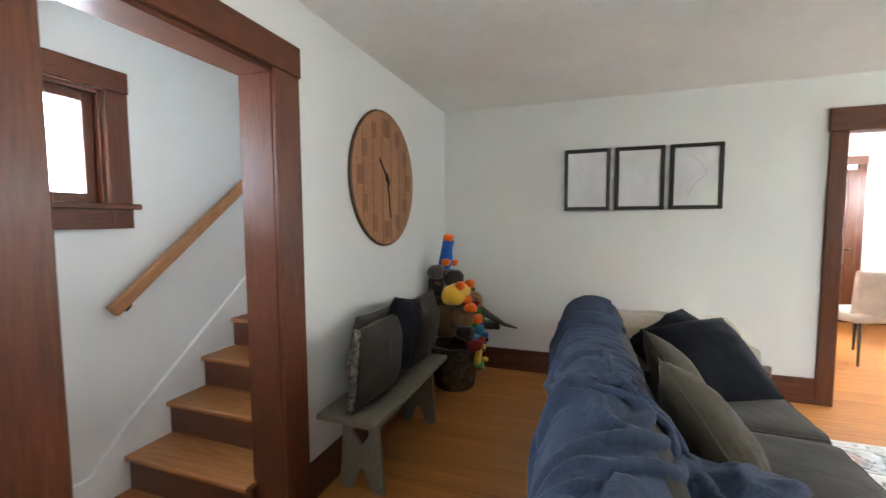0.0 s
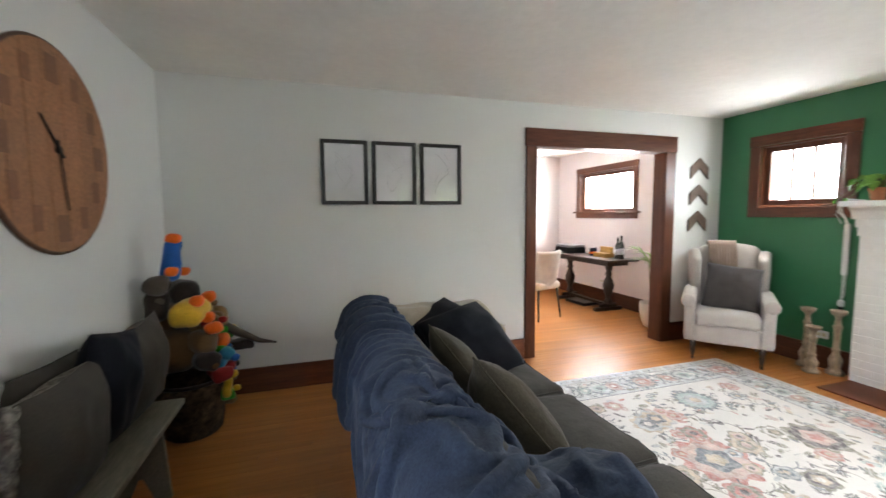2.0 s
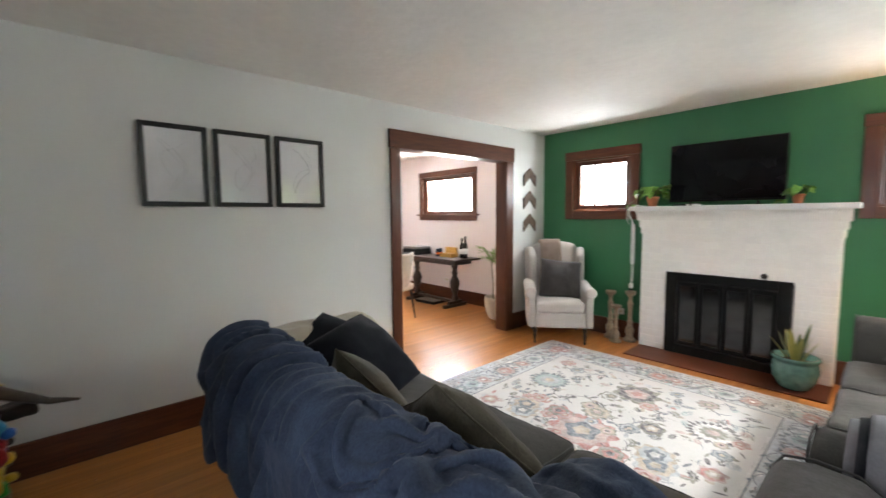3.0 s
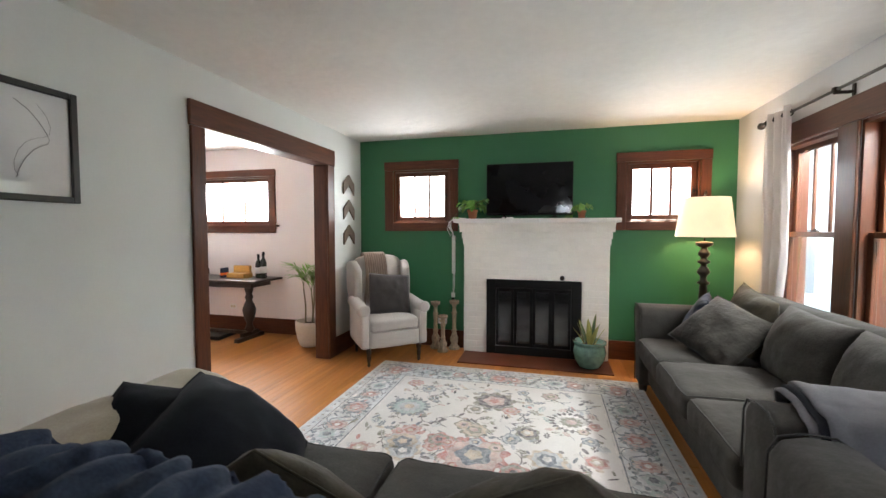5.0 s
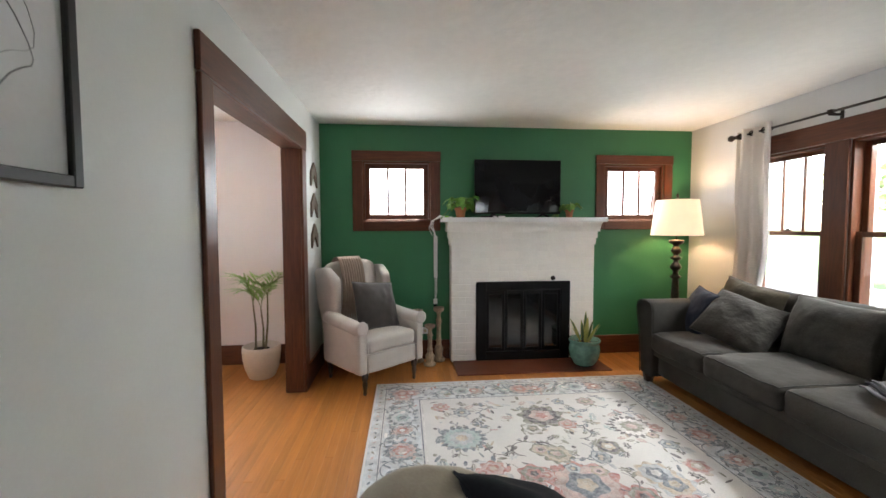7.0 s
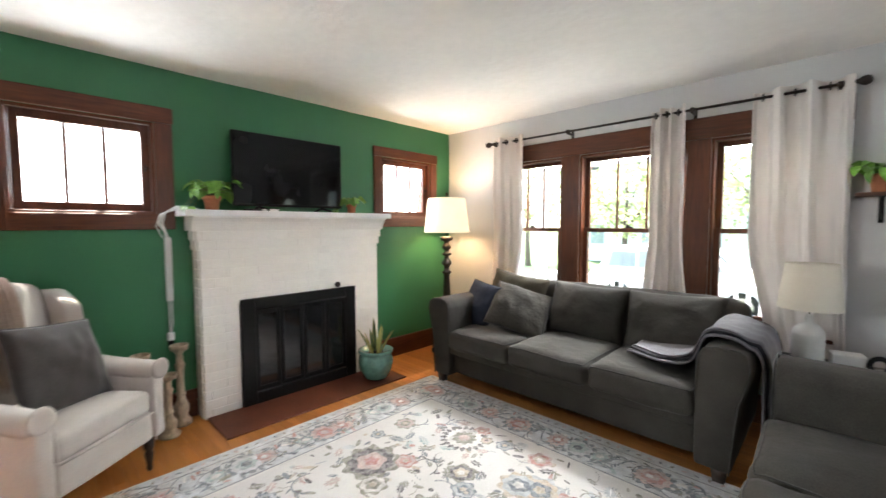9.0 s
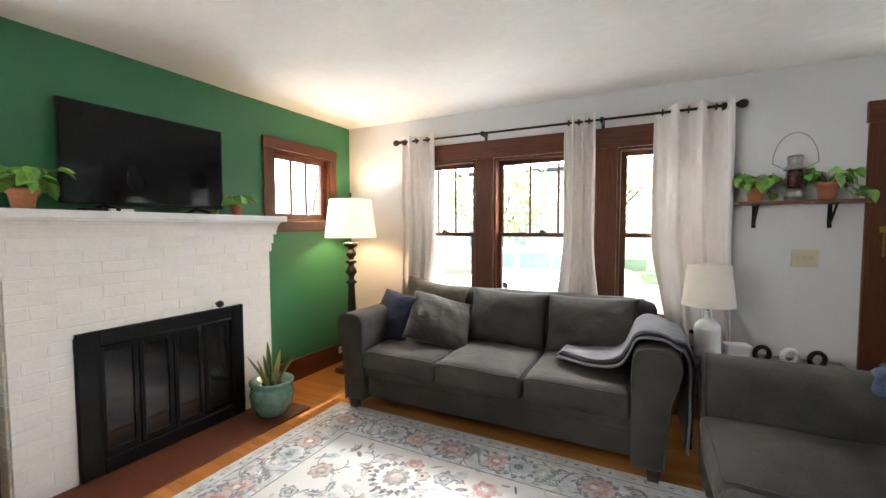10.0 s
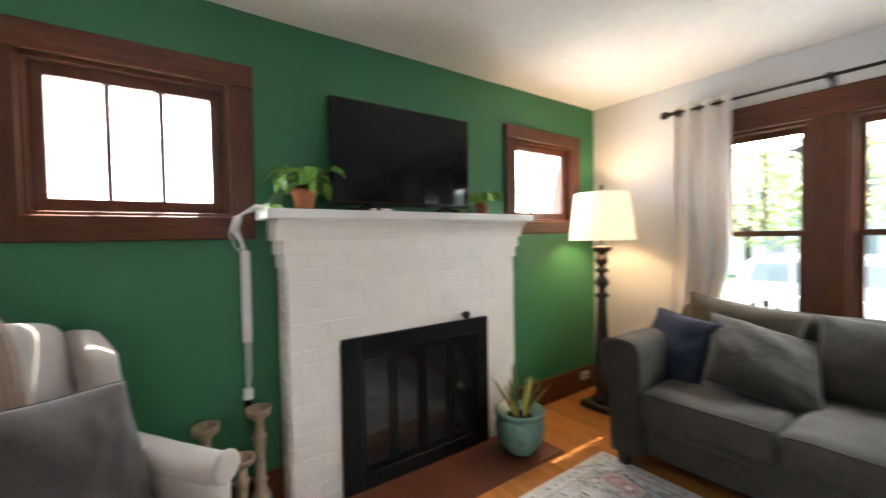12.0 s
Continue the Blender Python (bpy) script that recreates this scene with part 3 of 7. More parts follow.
for d in (0.12, 1.6, 3.2):
    y, z = 1.72 + d * math.cos(radians(39)), 0.965 + d * math.sin(radians(39))
    part("bracket", bm_tube([(XS, y, z - 0.09), (XS + 0.04, y, z - 0.085), (XS + 0.07, y, z - 0.06), (XS + 0.075, y, z - 0.03)], 0.007, 8), M_IRON, rail)
lampc = thing("ceiling_light", "round white glass ceiling light above the stair foot", "ceiling light")
part("shade", bm_lathe([(0.02, -0.11), (0.08, -0.10), (0.13, -0.07), (0.15, -0.03), (0.15, -0.012)], 28), M_WHITE, lampc, "", pose(-1.50, 1.44, CEIL))
part("canopy", bm_lathe([(0.155, -0.014), (0.16, 0.0)], 28), M_IRON, lampc, "", pose(-1.50, 1.44, CEIL))

# ground under the floors
tagged(solid("floor_base", bm_box(XS, XG, YF - 0.18, YD, -0.2, -0.021), M_FLOOR_GAP, "dark subfloor under the boards"), kind="structure")


# ---- sofas ----
def make_sofa(m, label, deep=0.0, arm_cut=0.0, back=0.0):
    """A three-seat sofa, 2.33 m long: its length along x, its front towards -y, its floor at z = 0."""
    s = thing("sofa", label, "sofa", m, group="matching sofas")
    hl = 1.165
    part("base", bm_join(bm_softbox(0.99, 0.40 + deep / 2, 0.13, 0.03, 0, 8, 0.002, 1.0)), M_SOFA, s, "", pose(0, deep / 2, 0.225))
    part("rail", bm_softbox(1.0, 0.03, 0.055, 0.02, 0, 8, 0.001, 2.0), M_SOFA, s, "", pose(0, -0.415, 0.325))
    bm = bm_softbox(1.05 + back, 0.12 + back / 2, 0.40, 0.09, 0, 16, 0.004, 3.0)
    part("backrest", bm, M_SOFA, s, "", pose(0, 0.345 + deep + back / 2, 0.485, -7, 0, 0))
    for sx in (-1, 1):
        prof = [(0.0, 0.08), (0.17, 0.08), (0.185, 0.30), (0.20, 0.45), (0.235, 0.58), (0.25, 0.65), (0.235, 0.71), (0.19, 0.74), (0.10, 0.745), (0.03, 0.73), (0.0, 0.68), (-0.005, 0.45)]
        cut = arm_cut if sx > 0 else 0.0
        bm = bm_prism([(sx * (a + hl - 0.25), b) for a, b in prof], 0.93 + deep - cut)
        bmesh.ops.recalc_face_normals(bm, faces=bm.faces[:])
        bmesh.ops.bevel(bm, geom=bm.edges[:], offset=0.02, segments=2, affect="EDGES", profile=0.5, clamp_overlap=True)
        for f in bm.faces:
            f.smooth = True
        part("armrest", bm, M_SOFA, s, "", pose(0, -0.46 + cut, 0))
        part("piping", bm_tube([(sx * (a * 0.93 + hl - 0.245), -0.463 + cut, b) for a, b in prof[1:]], 0.004, 6), M_PIPING, s, "dark welt piping")
    for k in (-1, 0, 1):
        size = (0.305, 0.40 + deep / 2, 0.085, 0.055, 0.022, 0.005, 4.0 + k)
        c = part("seat_cushion", bm_softbox(*size[:5], 14, *size[5:]), M_SOFA, s, "", pose(k * 0.612, -0.085 + deep / 2, 0.405))
        part("piping", soft_welt(size), M_PIPING, c, "dark welt piping")
    for x in (-1.03, 1.03):
        for y in (-0.41, 0.36 + deep):
            part("leg", bm_join(bm_lathe([(0.036, 0.0), (0.052, 0.095)], 4)), M_LEG, s, "", pose(x, y, 0, 0, 0, 45))
    return s


SOFA_B = pose(2.865, 0.70, 0, 0, 0, 180)
SOFA_A = pose(1.155, 2.15, 0, 0, 0, 90)
sofa_b = make_sofa(SOFA_B, "charcoal velvet three-seat sofa standing before the front windows")
sofa_a = make_sofa(SOFA_A, "charcoal velvet three-seat sofa heaped with blankets and pillows", 0.045, 0.12, 0.035)


def pillow(label, w, h, t, m, mat, seed, edge=None, edge_r=0.0035, pinch=0.035):
    p = thing("throw_pillow", label, "pillow", m, group="throw pillows")
    part("cover", bm_pillow(w, h, t, 26, seed, pinch), mat, p)
    pts = []
    for a0, b0, a1, b1 in ((-1, -1, 1, -1), (1, -1, 1, 1), (1, 1, -1, 1), (-1, 1, -1, -1)):
        for i in range(10):
            u, v = a0 + (a1 - a0) * i / 10, b0 + (b1 - b0) * i / 10
            q = Vector((w / 2 * u * (1 - pinch * (1 - v * v) * u * u), 0, h / 2 * v * (1 - pinch * (1 - u * u) * v * v)))
            pts.append(q + noise.noise_vector(q * 7 + Vector((seed, 0, seed))) * 0.0036)
    bm = bm_tube(pts + [pts[0]], edge_r, 6)
    if edge_r > 0.01:
        for v in bm.verts:
            v.co += noise.noise_vector(v.co * 40) * 0.012
    part("fringe" if edge_r > 0.01 else "seam", bm, edge or mat, p)
    return p


# ---- rug ----
RX0, RX1, RY0, RY1 = 1.0, 4.05, 1.1, 3.54
M_RUG = cloth_material("cream_rug_pile", (0.66, 0.64, 0.62), 420, 0.5, 0.1, 0.1, 0.06, 5.0)
rug = thing("rug", "large cream rug with faded blue and rose flowers", "rug")
part("woven_field", bm_box(RX0, RX1, RY0, RY1, 0.001, 0.009, 0.003), M_RUG, rug, "cream woven pile")

# ---- fireplace ----
fire = thing("fireplace", "white painted brick fireplace with a black glazed firebox", "fireplace")
FX, FY0, FY1, COURSE = 4.60, 1.30, 2.81, 0.0672
part("mortar_pier", bm_box(FX - 0.004, XG, FY0 + 0.004, 1.56, 0, 1.37), M_BRICK, fire)
part("mortar_pier", bm_box(FX - 0.004, XG, 2.56, FY1 - 0.004, 0, 1.37), M_BRICK, fire)
part("mortar_corbel", bm_box(FX - 0.016, XG, FY0 - 0.0085, FY1 + 0.0085, COURSE * 18, COURSE * 19), M_BRICK, fire)
part("mortar_corbel", bm_box(FX - 0.028, XG, FY0 - 0.0205, FY1 + 0.0205, COURSE * 19, 1.345), M_BRICK, fire)
part("mortar_lintel", bm_box(FX - 0.004, XG, 1.56, 2.56, 0.83, 1.37), M_BRICK, fire)
bm = bm_prism([(FX - 0.030, 1.345), (FX - 0.036, 1.375), (FX - 0.042, 1.392), (FX - 0.052, 1.41), (FX - 0.072, 1.43), (FX - 0.085, 1.437), (FX - 0.085, 1.445), (XG, 1.445), (XG, 1.345)], FY1 - FY0 + 0.10)
part("crown_moulding", bm, M_BRICK, fire, "", pose(0, FY0 - 0.05, 0))
part("mantel_shelf", bm_box(4.49, XG, 1.205, 2.915, 1.445, 1.49, 0.006, 2), M_WHITE, fire)
part("hearth", bm_box(4.19, FX + 0.02, 1.29, 2.80, 0.0, 0.012, 0.003), M_HEARTH, fire, "red-brown tiled hearth")
part("firebox_frame", bm_join(bm_box(FX - 0.03, FX + 0.02, 1.565, 1.665, 0.013, 0.83, 0.004), bm_box(FX - 0.03, FX + 0.02, 2.455, 2.555, 0.013, 0.83, 0.004),
                              bm_box(FX - 0.032, FX + 0.02, 1.665, 2.455, 0.74, 0.83, 0.004), bm_box(FX - 0.032, FX + 0.02, 1.665, 2.455, 0.013, 0.10, 0.004),
                              bm_tube([(FX - 0.036, 1.67, 0.745), (FX - 0.036, 2.45, 0.745)], 0.006)), M_BLACK, fire, "black metal firebox surround")
part("firebox_back", bm_box(XG - 0.02, XG - 0.001, 1.56, 2.56, 0, 0.83), M_BLACK, fire)
for k in range(4):
    a, b = 1.665 + 0.1975 * k, 1.665 + 0.1975 * (k + 1)
    d = part("glass_door", bm_join(bm_box(FX - 0.015, FX + 0.005, a + 0.003, a + 0.03, 0.105, 0.735, 0.003), bm_box(FX - 0.015, FX + 0.005, b - 0.03, b - 0.003, 0.105, 0.735, 0.003),
                                   bm_box(FX - 0.014, FX + 0.004, a + 0.03, b - 0.03, 0.70, 0.735, 0.003), bm_box(FX - 0.014, FX + 0.004, a + 0.03, b - 0.03, 0.105, 0.14, 0.003)), M_BLACK, fire)
    part("pane", bm_box(FX - 0.006, FX - 0.002, a + 0.028, b - 0.028, 0.138, 0.702), M_FIREGLASS, d, "smoked glass")
part("damper_knob", bm_join(bm_lathe([(0.008, 0), (0.008, 0.03), (0.02, 0.034), (0.026, 0.05), (0.02, 0.066), (0.006, 0.07)], 12)), M_IRON, fire, "", pose(FX, 1.76, 0.865, 0, -90, 0))

# ---- television ----
tv = thing("television", "flat black television standing on the mantel shelf", "television")
part("case", bm_box(4.625, 4.66, 1.66, 2.57, 1.53, 2.085, 0.006, 2), M_BLACK, tv)
part("screen", bm_box(4.620, 4.626, 1.668, 2.562, 1.548, 2.077, 0.001), M_SCREEN, tv)
for y in (1.85, 2.38):
    part("foot", bm_join(bm_tube([(4.64, y, 1.54), (4.64, y, 1.525), (4.53, y - 0.03, 1.498)], 0.009), bm_tube([(4.64, y, 1.525), (4.72, y + 0.02, 1.498)], 0.009)), M_BLACK, tv)

# ---- floor lamp ----
M_SHADE = glow_material("warm_lit_lamp_shade", (1.0, 0.70, 0.42), 0.10, (0.75, 0.66, 0.52))
lamp = thing("floor_lamp", "lit floor lamp with a turned dark base and cream drum shade", "floor lamp", pose(4.43, 0.50, 0))
part("base", bm_box(-0.12, 0.12, -0.12, 0.12, 0, 0.05, 0.012, 2), M_LEG, lamp)
M_LAMPBASE = material("black_brown_turned_wood", (0.016, 0.010, 0.008), 0.3, grain=(12, 12, 1.5), scale=6, vary=0.25, coat=0.3)
part("stem", bm_lathe([(0.070, 0.05), (0.074, 0.075), (0.050, 0.10), (0.048, 0.14), (0.066, 0.18), (0.068, 0.22), (0.062, 0.30), (0.052, 0.45), (0.042, 0.62), (0.034, 0.78), (0.031, 0.855), (0.050, 0.868), (0.053, 0.882), (0.030, 0.896),
                      (0.026, 0.93), (0.034, 0.945), (0.052, 0.965), (0.054, 0.985), (0.040, 1.01), (0.026, 1.03), (0.026, 1.05), (0.050, 1.062), (0.053, 1.078), (0.028, 1.092), (0.026, 1.11), (0.044, 1.13), (0.050, 1.15), (0.040, 1.172),
                      (0.027, 1.19), (0.028, 1.205), (0.066, 1.225), (0.072, 1.245), (0.068, 1.256), (0.020, 1.262)], 28), M_LAMPBASE, lamp)
part("harp", bm_tube([(0, 0, 1.26), (0, 0, 1.70)], 0.006), M_IRON, lamp)
part("finial", bm_lathe([(0.006, 1.69), (0.014, 1.70), (0.012, 1.72), (0.003, 1.735)], 12), M_IRON, lamp)
bm = bm_lathe([(0.242, 1.305), (0.196, 1.665), (0.193, 1.665), (0.239, 1.305)], 48)
bmesh.ops.delete(bm, geom=[f for f in bm.faces if len(f.verts) > 4], context="FACES_ONLY")
part("shade", bm, M_SHADE, lamp, "cream drum shade glowing warm")
bulb = new("bulb_light", bpy.data.lights.new("bulb_light", "POINT"))
bulb.data.energy, bulb.data.color, bulb.data.shadow_soft_size = 2.2, (1.0, 0.66, 0.38), 0.05
bulb.location = (4.43, 0.50, 1.50)

# ---- soft furnishings on the sofas ----
def smooth(x, a, b):
    """0 at a, 1 at b."""
    k = max(0.0, min(1.0, (x - a) / (b - a)))
    return k * k * (3 - 2 * k)


def along(points):
    """A function of arc length along a rounded polyline."""
    p = [Vector(q) for q in points]
    for _ in range(2):
        q = [p[0]]
        for a, b in zip(p, p[1:]):
            q += [a * 0.75 + b * 0.25, a * 0.25 + b * 0.75]
        p = q + [p[-1]]
    d = [0.0]
    for a, b in zip(p, p[1:]):
        d.append(d[-1] + (b - a).length)
    cols = [[v[i] for v in p] for i in range(len(p[0]))]
    return lambda s: [float(np.interp(s, d, c)) for c in cols], d[-1]


def folds(p, scale, seed):
    q = Vector(p) * scale + Vector((seed, 0, 0))
    ridge = 1 - 2.6 * abs(noise.noise(q))
    small = 1 - 2.6 * abs(noise.noise(q * 2.1 + Vector((7, 1, 3))))
    return ridge * 0.55 + small * 0.28 + noise.noise(q * 5.0) * 0.12


over_a, LEN_A = along([(0.535, 0.06), (0.53, 0.5), (0.533, 0.81), (0.572, 0.905), (0.67, 0.925), (0.79, 0.885), (0.845, 0.77), (0.90, 0.60), (0.97, 0.535), (1.08, 0.525), (1.50, 0.53)])


def on_sofa(x, y):
    """Height of the sofa, its arm and the bundle under the blanket."""
    z = np.interp(x, SKIN_X, SKIN_Z)
    arm = 0.755 - 6.0 * np.maximum(0.0, y - 1.20) ** 1.5 - 40.0 * np.maximum(0.0, y - 1.235)
    heap = 0.58 + 0.24 * np.sqrt(np.maximum(0.0, 1 - ((x - 1.0) / 0.27) ** 2 - ((y - 1.40) / 0.25) ** 2))
    return np.maximum(np.maximum(z, np.where(x < 1.55, arm, 0.0)), np.where(heap > 0.5801, heap, 0.0))


SKIN = [over_a(LEN_A * i / 120) for i in range(121)]
SKIN = [p for p in SKIN if p[1] > 0.80 or p[0] > 0.7]
SKIN_X, SKIN_Z = [0.53] + [p[0] for p in SKIN], [0.80] + [p[1] for p in SKIN]


def settle(pts, long_u, long_v, held, steps, seed):
    """Lets a sheet that is longer than its place fall into folds on the sofa: distances along, across and over two meshes are kept."""
    rs = np.random.RandomState(seed)
    p = pts.copy()
    nu, nv = p.shape[:2]

    def rest(a, b, k):
        return np.linalg.norm(a - b, axis=2) * k

    ties = []
    for di, dj, firm, grow in ((1, 0, 1.0, long_u), (0, 1, 1.0, long_v), (1, 1, 0.45, (long_u + long_v) / 2), (1, -1, 0.45, (long_u + long_v) / 2), (2, 0, 0.2, long_u), (0, 2, 0.2, long_v)):
        j0, j1 = max(0, -dj), nv - max(0, dj)
        ii, jj = np.meshgrid(np.arange(nu - di), np.arange(j0, j1), indexing="ij")
        length = rest(pts[ii, jj], pts[ii + di, jj + dj], 1.0) * 0.5 * (grow[ii, jj] + grow[ii + di, jj + dj])
        key = (ii // max(1, di)) % 2 if di else (jj // abs(dj)) % 2
        for c in (0, 1):
            m = key == c
            ties.append((ii[m], jj[m], ii[m] + di, jj[m] + dj, length[m], firm))
    p[..., 0] -= 0.004 * rs.rand(nu, nv)
    p[..., 2] += 0.012 * rs.rand(nu, nv)
    old = p.copy()
    for step in range(steps):
        v = (p - old) * 0.94
        old = p.copy()
        p = p + v
        p[..., 2] -= 0.0004
        for sweep in range(5):
            for a, b, c, d, length, firm in ties:
                e = p[c, d] - p[a, b]
                n = np.maximum(np.sqrt((e * e).sum(1)), 1e-6)
                e *= (0.5 * firm * (n - length) / n)[:, None]
                p[a, b] += e
                p[c, d] -= e
            p[held] = pts[held]
        x, y, z = p[..., 0], p[..., 1], p[..., 2]
        under = on_sofa(x, y) + 0.008 - z
        out = x - 0.522
        deep = (under > 0) & (out > 0)
        side = deep & (out < under)
        up = deep & ~side
        p[..., 0] = np.where(side, 0.522, x)
        p[..., 2] = np.where(up, z + under, z)
        touch = deep[..., None]
        p[..., :2] = np.where(touch, old[..., :2] * 0.85 + p[..., :2] * 0.15, p[..., :2])
        p[..., 2] = np.maximum(p[..., 2], 0.012)
    return p


NU, NV = 150, 104
start, long_u, long_v, held = np.zeros((NU + 1, NV + 1, 3)), np.ones((NU + 1, NV + 1)), np.ones((NU + 1, NV + 1)), np.zeros((NU + 1, NV + 1), bool)
# tucked lines on the blanket: y and length over the back at both ends
TUCKS = ((2.90, 0.60, 2.70, 1.00), (2.28, 0.50, 2.06, 1.06), (2.64, 0.52, 2.60, 0.86), (2.58, 0.84, 2.40, 1.12), (2.44, 0.48, 2.46, 0.80), (2.80, 0.92, 2.72, 1.14), (2.00, 0.98, 1.30, 1.20), (1.94, 0.80, 1.06, 0.92), (1.70, 1.16, 1.26, 1.44),
         (1.70, 0.42, 1.66, 0.60), (1.40, 0.36, 1.34, 0.56))
for i in range(NU + 1):
    for j in range(NV + 1):
        y = 1.03 + 1.90 * i / NU
        low = 0.54 - 0.14 * smooth(y, 2.4, 2.0) - 0.10 * smooth(y, 1.7, 1.2) + 0.02 * math.sin(9 * y)
        high = 1.08 + 0.05 * smooth(y, 2.1, 1.9) + 0.40 * smooth(y, 1.72, 1.50) - 0.16 * smooth(y, 1.34, 1.1) + 0.02 * math.sin(13 * y)
        sl = low + (high - low) * j / NV
        x, z = over_a(sl)
        z = max(z, float(on_sofa(np.array(x), np.array(y)))) if x > 0.6 else z
        start[i, j] = (x, y, z + 0.010)
        far, near = smooth(y, 2.28, 2.5), smooth(y, 2.05, 1.8)
        long_u[i, j] = 1.10 + 0.52 * far + 0.08 * near
        long_v[i, j] = 1.05 + 0.16 * far + 0.62 * near * smooth(sl, 0.68, 0.84)
        for k, (y0, s0, y1, s1) in enumerate(TUCKS):
            n = math.hypot(y1 - y0, s1 - s0)
            a = ((y - y0) * (y1 - y0) + (sl - s0) * (s1 - s0)) / n
            d = ((y - y0) * (s1 - s0) - (sl - s0) * (y1 - y0)) / n + 0.03 * math.sin(6 * a + k)
            if abs(d) < 0.010 and 0 < a < n and math.sin(23 * a + 2 * k) > -0.2:
                held[i, j] = True
        if i in (0, NU) and j % 9 < 3:
            held[i, j] = True
blanket = thing("blanket", "rumpled blue fleece blanket over the back of a sofa", "blanket")
part("cloth", bm_sheet(settle(start, long_u, long_v, held, 110, 5), 0.010), M_BLUE, blanket)

over_arm, LEN_ARM = along([(3.42, 0.30), (3.43, 0.55), (3.415, 0.715), (3.34, 0.795), (3.20, 0.80), (3.08, 0.765), (3.055, 0.62), (3.05, 0.535), (2.92, 0.53)])


def cream_cover(u, v):
    x = 0.62 + 0.935 * u
    y, z = over_arm(0.12 + (LEN_ARM - 0.16) * v + 0.05 * math.sin(6 * u))
    k = 0.014 * (folds((x, y * 1.4 + z, 0.4), 4.0, 9.0) + 0.6)
    return (x + 0.05 * (v - 0.5) * u, y + (k if v < 0.35 else 0), z + k - 0.13 * smooth(u, 0.88, 1.0) * (1 if v < 0.75 else 0.3))


solid("throw_blanket", bm_drape(cream_cover, 50, 46, 0.01), M_CREAM, "tan cotton throw draped over a sofa arm", "blanket")


def lean(x, y, z, tilt, roll, yaw):
    """A pillow's pose: rolled in its own plane, leant back, then turned."""
    return pose(x, y, z, 0, 0, yaw) @ pose(0, 0, 0, -tilt) @ pose(0, 0, 0, 0, roll)


def axes(centre, across, up):
    """A pillow's pose from the directions of its width and its height."""
    x = Vector(across).normalized()
    y = Vector(up).cross(x).normalized()
    return Matrix.Translation(centre) @ Matrix((x, y, x.cross(y))).transposed().to_4x4()


pillow("olive-grey cotton pillow leaning on the sofa back", 0.44, 0.42, 0.18, axes((1.065, 2.55, 0.635), (0.32, 0.79, -0.53), (-0.44, 0.66, 0.61)), M_OLIVE, 3.0)
pillow("olive-grey cotton pillow leaning on the sofa back", 0.46, 0.43, 0.20, axes((1.03, 1.89, 0.70), (0.32, 0.79, -0.53), (-0.44, 0.66, 0.61)), M_OLIVE, 5.0)
pillow("dark navy pillow slumped at the sofa end", 0.52, 0.50, 0.24, axes((1.27, 2.90, 0.635), (0.9, 0.42, 0.10), (-0.20, 0.30, 0.30)), M_NAVY, 7.0, pinch=-0.02)
pillow("dark navy pillow slumped at the sofa end", 0.46, 0.46, 0.21, axes((1.17, 3.04, 0.67), (1.12, 0.62, 0.50), (-0.84, 1.02, 0.50)), M_NAVY, 8.0, pinch=-0.02)

# sofa before the windows
for x0, x1, y, sd in ((2.58, 3.17, 0.50, 1.0), (1.95, 2.54, 0.50, 2.0)):
    c = thing("back_cushion", "loose charcoal velvet back cushion on the sofa", "cushion", pose((x0 + x1) / 2, y - 0.01, 0.675, -18, 1.5 if sd < 2 else -1, 180), group="back cushions")
    part("cover", bm_pillow(x1 - x0 + 0.05, 0.46, 0.25, 26, sd, 0.07), M_SOFA, c)
c = thing("back_cushion", "loose charcoal velvet back cushion slumped in the corner", "cushion", pose(3.55, 0.50, 0.70, -16, 6, 176), group="back cushions")
part("cover", bm_pillow(0.62, 0.47, 0.22, seed=6.0, pinch=0.05), M_OLIVE, c)
pillow("blue square pillow in the sofa corner", 0.44, 0.42, 0.16, lean(3.77, 0.75, 0.65, 20, 4, 162), M_DENIM, 11.0)
pillow("charcoal pillow with a pale stitched edge", 0.50, 0.47, 0.17, axes((3.345, 0.735, 0.665), (0.406, 0.22, 0.133), (0.096, -0.327, 0.279)), M_GREYPILLOW, 12.0, M_CUSHION_GREY)

M_THROW = cloth_material("grey_throw", (0.15, 0.145, 0.155), 260, 0.4, 0.12, 0.15)
M_STRIPE = cloth_material("black_throw_stripe", (0.016, 0.016, 0.02), 260, 0.4, 0.12, 0.1)
over_b, LEN_B = along([(2.44, 0.525), (2.20, 0.535), (2.02, 0.55), (1.965, 0.66), (1.935, 0.755), (1.86, 0.775), (1.76, 0.755), (1.70, 0.70), (1.68, 0.55), (1.69, 0.16)])
throw = thing("throw_blanket", "grey throw with two black stripes over a sofa arm", "blanket")


